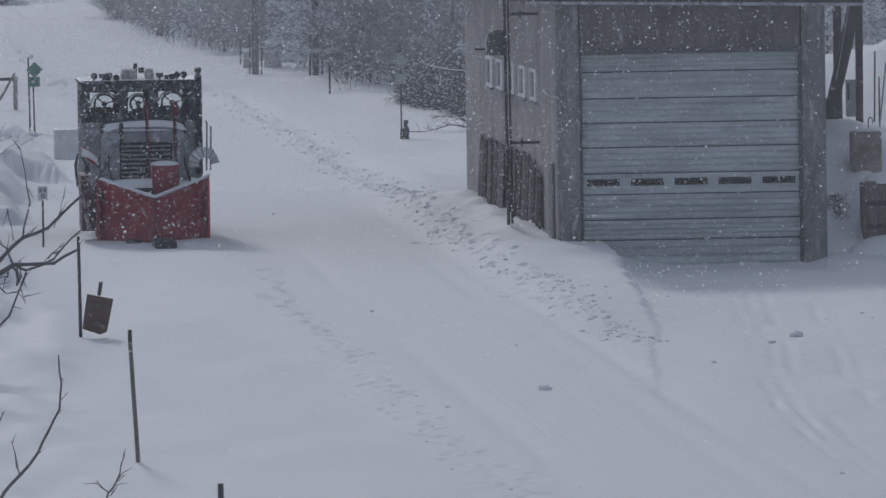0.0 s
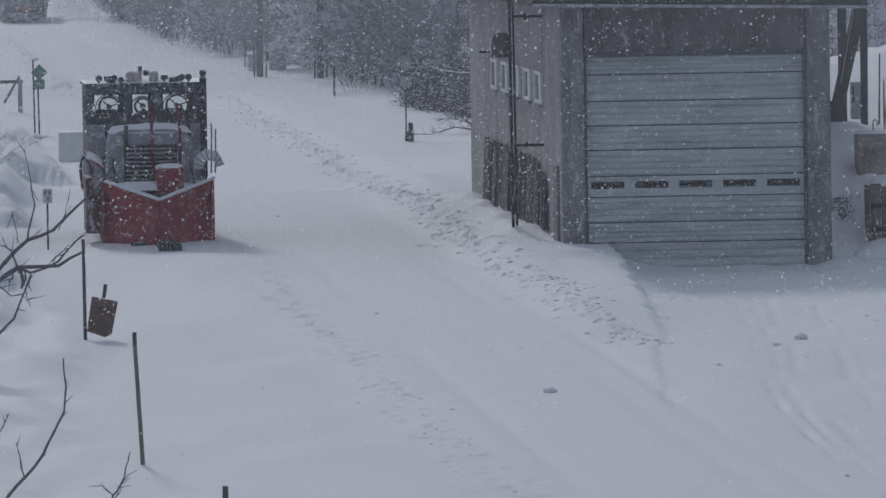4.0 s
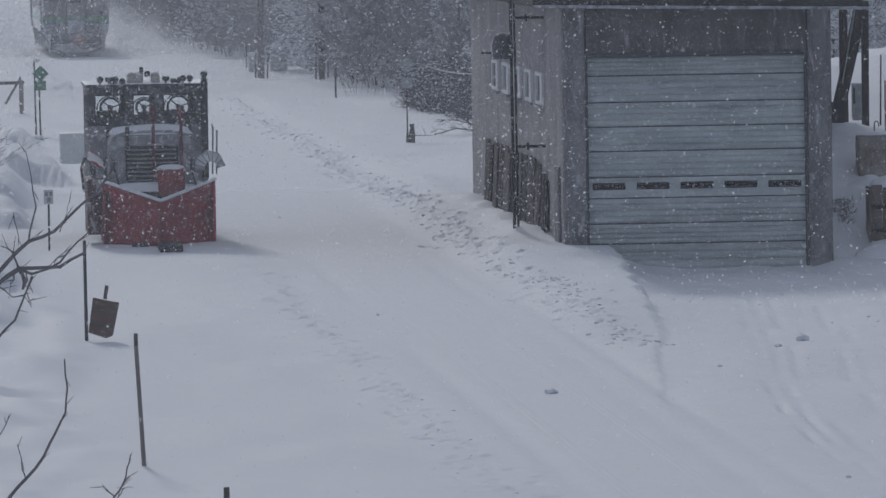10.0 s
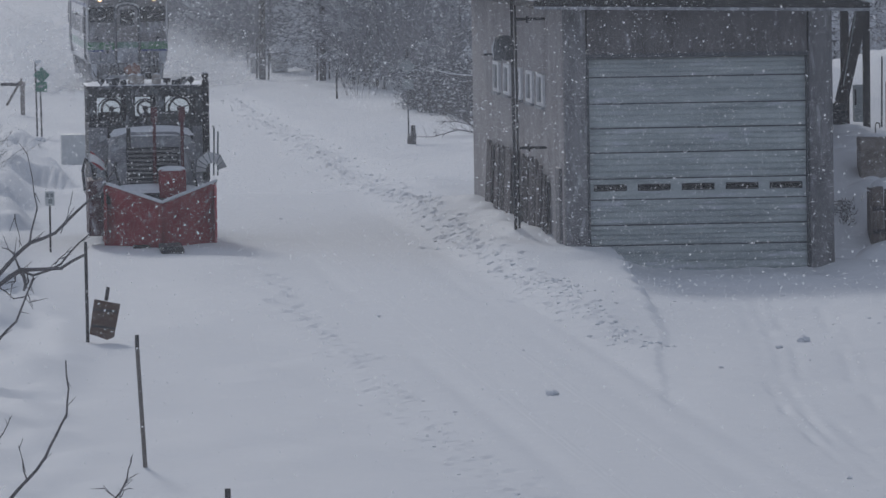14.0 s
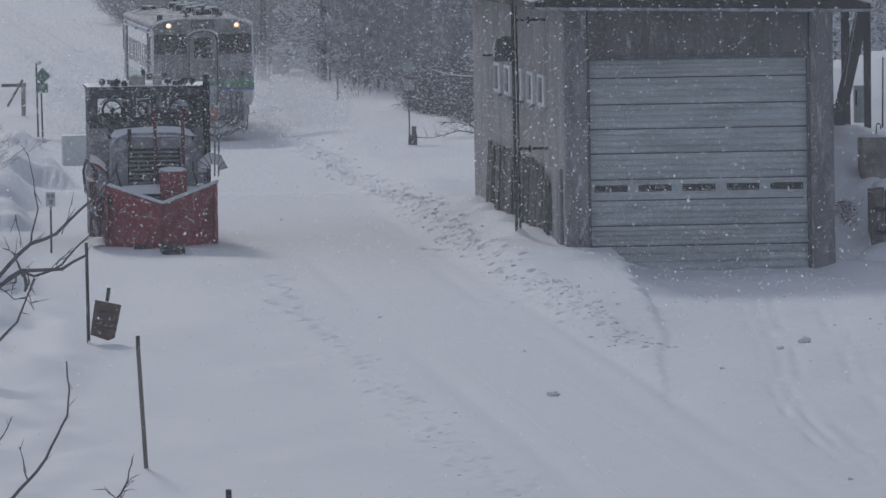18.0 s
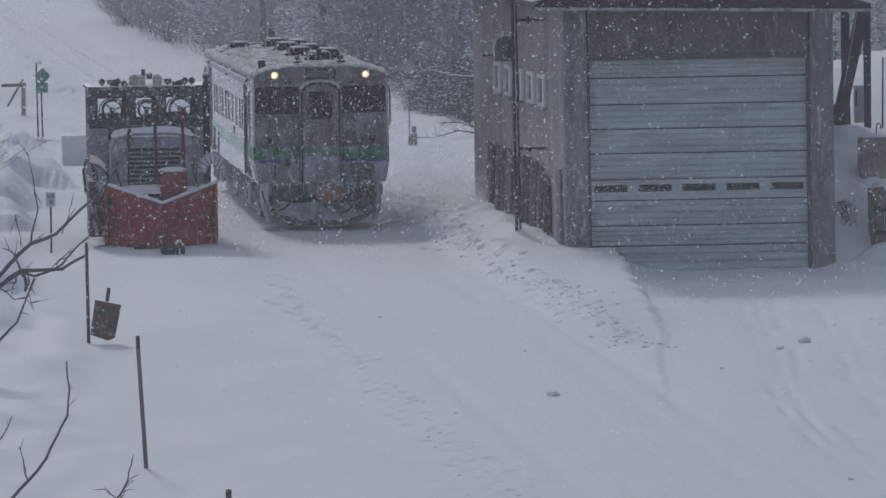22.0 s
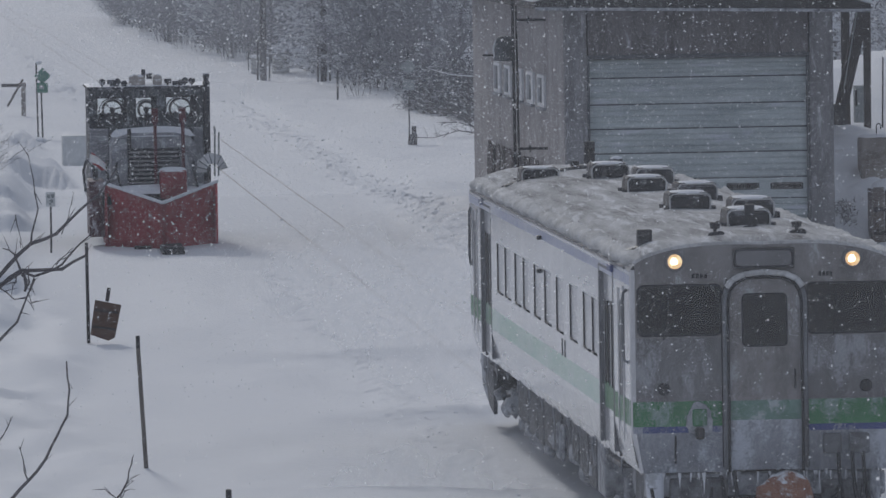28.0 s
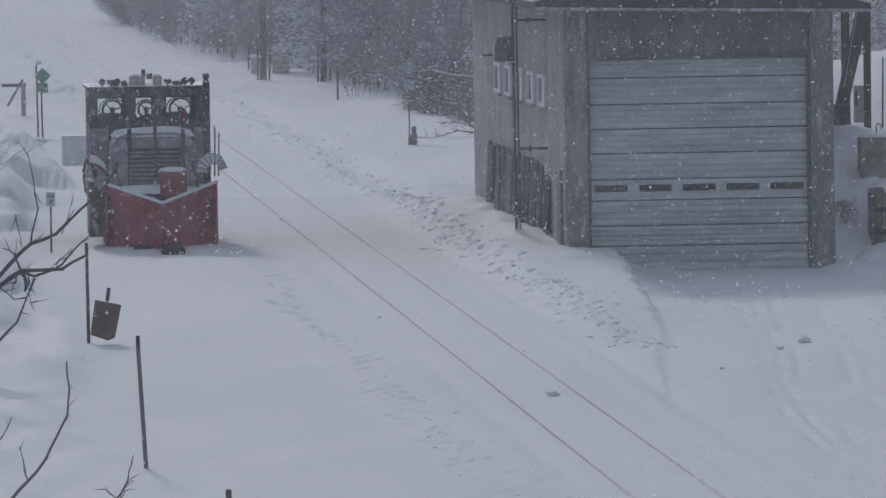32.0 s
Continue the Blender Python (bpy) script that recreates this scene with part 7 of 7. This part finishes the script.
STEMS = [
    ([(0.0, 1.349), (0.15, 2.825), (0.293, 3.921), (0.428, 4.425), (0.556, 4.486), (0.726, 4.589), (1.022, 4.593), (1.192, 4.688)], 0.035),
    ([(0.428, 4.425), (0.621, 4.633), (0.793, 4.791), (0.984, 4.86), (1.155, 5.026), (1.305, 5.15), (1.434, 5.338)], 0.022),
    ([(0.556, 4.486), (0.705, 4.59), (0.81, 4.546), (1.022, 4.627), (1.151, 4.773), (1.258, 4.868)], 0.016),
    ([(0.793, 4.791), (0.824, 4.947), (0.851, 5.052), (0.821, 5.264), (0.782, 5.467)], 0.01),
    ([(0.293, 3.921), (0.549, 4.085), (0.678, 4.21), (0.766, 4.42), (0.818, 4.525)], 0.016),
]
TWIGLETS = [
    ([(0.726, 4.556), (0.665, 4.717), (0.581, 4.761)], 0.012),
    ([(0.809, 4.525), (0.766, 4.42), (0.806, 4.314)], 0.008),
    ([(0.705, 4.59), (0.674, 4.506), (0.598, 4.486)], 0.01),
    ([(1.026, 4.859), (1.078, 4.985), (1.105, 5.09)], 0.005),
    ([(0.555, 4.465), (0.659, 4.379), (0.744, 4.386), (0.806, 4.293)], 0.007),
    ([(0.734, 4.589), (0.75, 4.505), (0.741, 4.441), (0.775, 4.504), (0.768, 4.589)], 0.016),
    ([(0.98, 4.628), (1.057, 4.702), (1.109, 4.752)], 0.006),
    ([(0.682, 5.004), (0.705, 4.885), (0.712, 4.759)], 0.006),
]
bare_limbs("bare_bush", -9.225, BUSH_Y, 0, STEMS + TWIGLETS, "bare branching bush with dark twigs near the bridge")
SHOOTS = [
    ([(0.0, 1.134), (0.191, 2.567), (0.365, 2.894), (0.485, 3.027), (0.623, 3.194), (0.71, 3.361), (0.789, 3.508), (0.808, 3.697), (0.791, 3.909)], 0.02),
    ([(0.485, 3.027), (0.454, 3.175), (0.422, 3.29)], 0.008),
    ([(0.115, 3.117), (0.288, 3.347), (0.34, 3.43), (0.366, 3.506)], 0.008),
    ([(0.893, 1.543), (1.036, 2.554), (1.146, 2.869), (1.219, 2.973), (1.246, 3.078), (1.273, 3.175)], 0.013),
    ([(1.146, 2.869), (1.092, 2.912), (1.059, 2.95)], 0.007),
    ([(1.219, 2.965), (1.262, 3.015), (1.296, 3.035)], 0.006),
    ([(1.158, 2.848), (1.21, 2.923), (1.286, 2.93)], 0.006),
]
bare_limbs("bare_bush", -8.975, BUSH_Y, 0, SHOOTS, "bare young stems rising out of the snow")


def left_bush():
    """A frosted bush whose long fine stems lean out over the bank."""
    x0, y0 = -7.75, 172.0
    t = thing("leaning_bush", x0, y0, gz(x0, y0) - 0.1, "pale frosted bush of long thin leaning stems", "bush")
    rnd = random.Random(66)
    bv, bf, tv, tf, lumps = [], [], [], [], []
    for k in range(24):
        p = Vector((rnd.uniform(-0.9, 0.25), rnd.uniform(-0.6, 0.6), 0.0))
        d = Vector((rnd.uniform(0.25, 0.95), rnd.gauss(0, 0.15), rnd.uniform(0.35, 1.1))).normalized()
        step, w = rnd.uniform(0.2, 0.34), 0.013
        for i in range(8):
            q = p + d * step
            sprig(bv, bf, p, q + d * step * 0.5, w)
            for _ in range(3):
                e = (d + Vector((rnd.gauss(0, 0.5), rnd.gauss(0, 0.4), rnd.gauss(0.1, 0.5)))).normalized()
                g = p.lerp(q, rnd.random())
                l = rnd.uniform(0.12, 0.42) * (1 - 0.05 * i)
                sprig(tv, tf, g, g + e * l, 0.0055)
                h = g + e * l * rnd.uniform(0.3, 0.8)
                sprig(tv, tf, h, h + (e + Vector((rnd.gauss(0, 0.5), 0, rnd.gauss(0.1, 0.5)))).normalized() * l * 0.5, 0.004)
                if rnd.random() < 0.12:
                    lumps.append((h, rnd.uniform(0.012, 0.025)))
            p, w = q, max(0.005, w * 0.87)
            d = (d + Vector((rnd.gauss(0, 0.05), rnd.gauss(0, 0.05), rnd.gauss(-0.03, 0.06)))).normalized()
    mesh_of("stems", bv, bf, BARK, t)
    mesh_of("twigs", tv, tf, TWIG2, t)
    clump_mesh(lumps, t)


left_bush()

# ================= what moves =================


def car_y(t):
    """Distance of the railcar's front along the line at t seconds: it slows gently."""
    if t <= 23:
        return 206.15 - (13.97 * (t - 19) - 0.06 * ((t - 21) ** 2 - 4))
    return float(np.interp(t, [23, 24, 25, 26, 27, 27.5, 28, 29, 30, 31, 32], [150.15, 136.6, 123.1, 109.7, 96.4, 89.8, 83.25, 70.6, 57.9, 45.2, 32.5]))


def car_rows():
    rows = []
    for t in range(0, 33):
        y = car_y(t)
        a, b = y + 3.4, y + TL - 3.4
        xa, xb, za, zb = (float(f(v)) for f in (track_dx, track_dz) for v in (a, b))
        rz = math.atan2(-(xb - xa), b - a)
        rx = math.atan2(zb - za, b - a)
        rows.append((t, pose(xa + (a - y) * math.sin(rz), y, za - (a - y) * math.sin(rx), math.degrees(rx), 0, math.degrees(rz))))
    return rows



def veil_mat(thick):
    m = bpy.data.materials.new("airborne_fine_snow")
    m.use_nodes = True
    nt = m.node_tree
    for n in list(nt.nodes):
        nt.nodes.remove(n)
    N, L = nt.nodes.new, nt.links.new
    out, mix, tr, ad, df, tl = N("ShaderNodeOutputMaterial"), N("ShaderNodeMixShader"), N("ShaderNodeBsdfTransparent"), N("ShaderNodeMixShader"), N("ShaderNodeBsdfDiffuse"), N("ShaderNodeBsdfTranslucent")
    co, mp, n1, mr = N("ShaderNodeTexCoord"), N("ShaderNodeMapping"), N("ShaderNodeTexNoise"), N("ShaderNodeMapRange")
    mp.inputs[3].default_value = (0.35, 0.35, 0.8)
    n1.inputs["Scale"].default_value, n1.inputs["Detail"].default_value = 0.45, 5
    L(co.outputs["Object"], mp.inputs[0]), L(mp.outputs[0], n1.inputs[0]), L(n1.outputs[0], mr.inputs[0])
    mr.inputs[1].default_value, mr.inputs[2].default_value, mr.inputs[3].default_value, mr.inputs[4].default_value = 0.3, 0.7, thick * 0.55, thick * 1.45
    df.inputs[0].default_value = tl.inputs[0].default_value = (0.9, 0.92, 0.96, 1)
    ad.inputs[0].default_value = 0.5
    L(df.outputs[0], ad.inputs[1]), L(tl.outputs[0], ad.inputs[2])
    L(mr.outputs[0], mix.inputs[0]), L(tr.outputs[0], mix.inputs[1]), L(ad.outputs[0], mix.inputs[2]), L(mix.outputs[0], out.inputs[0])
    return m


def haze_veil(y, width, height, seed, thick):
    """A billowing, wind-borne sheet of fine snow, added to haze all that lies behind it."""
    v, f = [], []
    nx, nz = 60, 16
    for j in range(nz + 1):
        for i in range(nx + 1):
            x, z = -width / 2 + width * i / nx, height * j / nz - 1.0
            v.append((x, 3.0 * noise.noise(Vector((x * 0.12, z * 0.2, seed))) + 0.12 * z, z))
    for j in range(nz):
        for i in range(nx):
            k = j * (nx + 1) + i
            f.append((k, k + 1, k + nx + 2, k + nx + 1))
    me = bpy.data.meshes.new("snow_veil")
    me.from_pydata(v, [], f)
    me.polygons.foreach_set("use_smooth", np.ones(len(f), bool))
    me.materials.append(veil_mat(thick))
    ob = new("snow_veil", me)
    ob.matrix_basis = pose(0, y, 0)
    return tagged(ob, "thin veil of fine blowing snow in the air", "blowing snow", "snow veils", "stuff")


HAZE_VEILS = [(haze_veil(y, w, h, k, a), y, d) for k, (y, w, h, d, a) in enumerate(((54, 60, 14, 0.5, 0.1), (182, 90, 14, -0.6, 0.10), (285, 120, 14, 0.8, 0.14)))]


def flake_mesh(name, pts, sizes, rnd, corners=4):
    """Loose flakes as small tilted crystal plates in one mesh."""
    n = len(pts)
    base = np.array([(1, 0, 0), (0.2, 1, 0.15), (-1, 0.1, 0), (-0.1, -0.9, 0.1)], float)
    base = base if corners == 4 else np.array([(1, -0.3, 0), (-0.2, 1, 0.1), (-0.8, -0.7, 0)], float)
    tri = np.array([(0, 1, 2), (0, 2, 3)] if corners == 4 else [(0, 1, 2)])
    ax = rnd.normal(size=(n, 3))
    ax /= np.linalg.norm(ax, axis=1)[:, None]
    an = rnd.uniform(0, math.tau, n)[:, None, None]
    k, b = ax[:, None, :], np.broadcast_to(base, (n, corners, 3))
    turned = b * np.cos(an) + np.cross(np.broadcast_to(k, b.shape), b) * np.sin(an) + k * (k * b).sum(-1, keepdims=True) * (1 - np.cos(an))
    jit = rnd.uniform(0.7, 1.3, (n, corners, 1))
    co = (pts[:, None, :] + turned * jit * sizes[:, None, None]).reshape(-1, 3)
    fc = (tri[None] + (np.arange(n) * corners)[:, None, None]).reshape(-1)
    me = bpy.data.meshes.new(name)
    me.vertices.add(len(co))
    me.vertices.foreach_set("co", co.ravel())
    me.loops.add(len(fc))
    me.loops.foreach_set("vertex_index", fc)
    me.polygons.add(len(fc) // 3)
    me.polygons.foreach_set("loop_start", np.arange(0, len(fc), 3))
    me.update(calc_edges=True)
    me.polygons.foreach_set("use_smooth", np.ones(len(fc) // 3, bool))
    me.materials.append(FLAKE)
    return new(name, me)


def snowfall():
    """Falling snow along the line, in groups that drift at their own pace."""
    out = []
    rnd = np.random.default_rng(5)
    for k, (n, near, far, vel) in enumerate(((52000, 22, 60, (1.5, -0.4, -1.25)), (90000, 40, 95, (1.9, -0.6, -1.05)), (90000, 45, 110, (1.2, -0.3, -1.4)), (110000, 70, 145, (1.7, -0.5, -1.15)), (270000, 85, 147, (1.4, -0.4, -1.3)))):
        y = near + (far - near) * rnd.random(n) ** 0.7
        t = rnd.uniform(-1.5, 33.5, n)
        mid = -9.67 + 0.0746 * y
        x = mid + (rnd.random(n) - 0.5) * 0.128 * y
        z = 7.5 - 0.0484 * y + (rnd.random(n) - 0.5) * 0.08 * y
        p = np.stack([x, y, z], 1) - t[:, None] * np.array(vel)
        size = (0.0034 + 0.0082 * rnd.random(n) ** 6) * np.clip(y / 60, 0.6, 1.7)
        ob = flake_mesh("snowfall", p, size * (1.15 if k > 1 else 1.0), rnd, 4 if k < 2 else 3)
        tagged(ob, "white snowflakes falling on a slant in the wind", "snowflakes", "falling snow", "stuff")
        out.append((ob, vel))
    return out


SNOWFALL = snowfall()


def puff_mat(name, thick):
    """Soft-edged powder snow in the air; thick: how much it hides at its heart."""
    m = bpy.data.materials.new(name)
    m.use_nodes = True
    nt = m.node_tree
    for n in list(nt.nodes):
        nt.nodes.remove(n)
    N, L = nt.nodes.new, nt.links.new
    out, mix, tr, ad, df, tl = N("ShaderNodeOutputMaterial"), N("ShaderNodeMixShader"), N("ShaderNodeBsdfTransparent"), N("ShaderNodeMixShader"), N("ShaderNodeBsdfDiffuse"), N("ShaderNodeBsdfTranslucent")
    co, mp, ln, mr, n1, mr2, mu = N("ShaderNodeTexCoord"), N("ShaderNodeMapping"), N("ShaderNodeVectorMath"), N("ShaderNodeMapRange"), N("ShaderNodeTexNoise"), N("ShaderNodeMapRange"), N("ShaderNodeMath")
    mp.inputs[1].default_value, mp.inputs[3].default_value = (-1.0, 0, -0.78), (2.0, 0, 1.75)
    ln.operation, mu.operation, mr.interpolation_type = 'LENGTH', 'MULTIPLY', 'SMOOTHSTEP'
    L(co.outputs["Generated"], mp.inputs[0]), L(mp.outputs[0], ln.inputs[0]), L(ln.outputs["Value"], mr.inputs[0])
    mr.inputs[1].default_value, mr.inputs[2].default_value, mr.inputs[3].default_value, mr.inputs[4].default_value = 0.1, 0.95, thick, 0.0
    n1.inputs["Scale"].default_value, n1.inputs["Detail"].default_value = 1.6, 5
    L(co.outputs["Object"], n1.inputs[0]), L(n1.outputs[0], mr2.inputs[0])
    mr2.inputs[1].default_value, mr2.inputs[2].default_value, mr2.inputs[3].default_value, mr2.inputs[4].default_value = 0.3, 0.65, 0.25, 1.0
    L(mr.outputs[0], mu.inputs[0]), L(mr2.outputs[0], mu.inputs[1])
    df.inputs[0].default_value = tl.inputs[0].default_value = (0.95, 0.96, 0.98, 1)
    ad.inputs[0].default_value = 0.5
    L(df.outputs[0], ad.inputs[1]), L(tl.outputs[0], ad.inputs[2])
    L(mu.outputs[0], mix.inputs[0]), L(tr.outputs[0], mix.inputs[1]), L(ad.outputs[0], mix.inputs[2]), L(mix.outputs[0], out.inputs[0])
    return m


PUFF = puff_mat("whirled_powder_snow", 0.92)


def wheel_dust():
    """Clouds of powder snow whirled up round and behind the moving railcar, in rigid puffs."""
    out = []
    rnd = random.Random(9)
    spots = [(s0 * (2.9 + 0.03 * y) + 0.2, y, 3.8 + 0.03 * y, 1.5 + 0.04 * y + 0.2 * s0) for y in (0.8, 10.0) for s0 in (-1, 1)] + [(0.3, y, 8 + 0.1 * y, 2.0 + 0.02 * y) for y in (26, 40)]
    for k, (x, y, w, h) in enumerate(spots):
        c = thing("snow_puff", x, y, 0, "cloud of powder snow whirled up by the passing railcar", "snow dust", "whirled snow", "stuff")
        v, f = [], []
        for j in range(9):
            for i in range(17):
                a, b = i / 16 * 2 - 1, j / 8
                v.append((a * w / 2, 0.5 * (a * a + b * b) + 0.25 * noise.noise(Vector((a * 2, b * 2, k))), -0.3 + (h + 0.3) * b))
        for j in range(8):
            for i in range(16):
                q = j * 17 + i
                f.append((q, q + 1, q + 18, q + 17))
        ob = mesh_of("cloud", v, f, PUFF, c)
        ob.data.polygons.foreach_set("use_smooth", np.ones(len(f), bool))
        out.append((c, x, y, k))
    return out


DUST = wheel_dust()


def drifting_haze():
    """A broad soft sheet, slid in from the right to haze the view once the railcar has gone by."""
    v, f = [], []
    for j in range(11):
        for i in range(31):
            a, b = i / 15 - 1, j / 10
            v.append((a * 17, 1.5 * noise.noise(Vector((a * 3, b * 2, 9))), -0.5 + 9.5 * b))
    for j in range(10):
        for i in range(30):
            q = j * 31 + i
            f.append((q, q + 1, q + 32, q + 31))
    c = thing("snow_haze", 0, 120, 0, "thin soft sheet added for the snow haze left in the air", "snow dust", "whirled snow", "stuff")
    ob = mesh_of("cloud", v, f, puff_mat("late_snow_haze", 0.11), c)
    ob.data.polygons.foreach_set("use_smooth", np.ones(len(f), bool))
    return c


DRIFT = drifting_haze()


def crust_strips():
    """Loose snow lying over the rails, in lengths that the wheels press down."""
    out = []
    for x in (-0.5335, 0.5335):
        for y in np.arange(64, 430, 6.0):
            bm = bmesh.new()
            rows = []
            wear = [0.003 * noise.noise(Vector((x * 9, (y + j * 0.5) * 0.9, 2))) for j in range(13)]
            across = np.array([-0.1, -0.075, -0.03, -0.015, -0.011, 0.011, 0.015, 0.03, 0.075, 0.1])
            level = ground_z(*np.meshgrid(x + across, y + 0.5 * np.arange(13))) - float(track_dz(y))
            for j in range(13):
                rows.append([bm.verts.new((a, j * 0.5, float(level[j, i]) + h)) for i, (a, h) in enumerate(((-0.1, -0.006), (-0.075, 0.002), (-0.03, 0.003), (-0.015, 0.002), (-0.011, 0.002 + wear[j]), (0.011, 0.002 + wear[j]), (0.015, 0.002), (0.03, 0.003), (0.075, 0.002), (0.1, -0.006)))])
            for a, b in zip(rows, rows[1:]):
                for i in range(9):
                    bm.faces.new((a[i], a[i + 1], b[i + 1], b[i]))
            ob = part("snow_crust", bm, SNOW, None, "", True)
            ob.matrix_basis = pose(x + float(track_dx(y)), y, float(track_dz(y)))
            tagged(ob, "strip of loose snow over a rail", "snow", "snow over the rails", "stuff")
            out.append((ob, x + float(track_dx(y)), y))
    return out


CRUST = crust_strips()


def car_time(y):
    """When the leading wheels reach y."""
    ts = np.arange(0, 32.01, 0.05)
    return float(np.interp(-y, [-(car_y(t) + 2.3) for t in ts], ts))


def motions():
    walk(CAR, car_rows())
    steps = [k / 30 for k in range(0, 961)]
    for ob, y in WHEELS:
        walk(ob, [(t, pose(0, y, 0.405, math.degrees((car_y(0) - car_y(t)) / 0.41), 0, 0)) for t in steps])
    for ob, y, d in HAZE_VEILS:
        walk(ob, [(0, pose(-16 * d, y, 0)), (16, pose(0, y + 1.0, 0)), (32, pose(16 * d, y, 0))])
    for ob, v in SNOWFALL:
        walk(ob, [(0, pose(0, 0, 0)), (16, pose(v[0] * 16, v[1] * 16, v[2] * 16)), (32, pose(v[0] * 32, v[1] * 32, v[2] * 32))])
    for ob, x, y, k in DUST:
        rows = []
        for t, m in car_rows():
            sway = pose(x + 0.15 * math.sin(t * 1.9 + k * 2), y + 0.5 * math.sin(t * 1.3 + k), 0.06 * math.sin(t * 2.3 + k * 1.7) - (0.5 * float(sstep(18, 25, t)) + (0.15 if x < 0 else 0.4) * float(sstep(26, 28, t))) * (y < 20))
            rows.append((t, m @ sway))
        walk(ob, rows)
    walk(DRIFT, [(t, pose((31.2 - t) * 6.0, 120, 0)) for t in (0, 8, 16, 24, 32)])
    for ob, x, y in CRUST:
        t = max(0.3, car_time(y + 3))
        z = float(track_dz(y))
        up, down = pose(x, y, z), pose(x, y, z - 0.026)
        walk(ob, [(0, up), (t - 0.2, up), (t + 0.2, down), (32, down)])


motions()
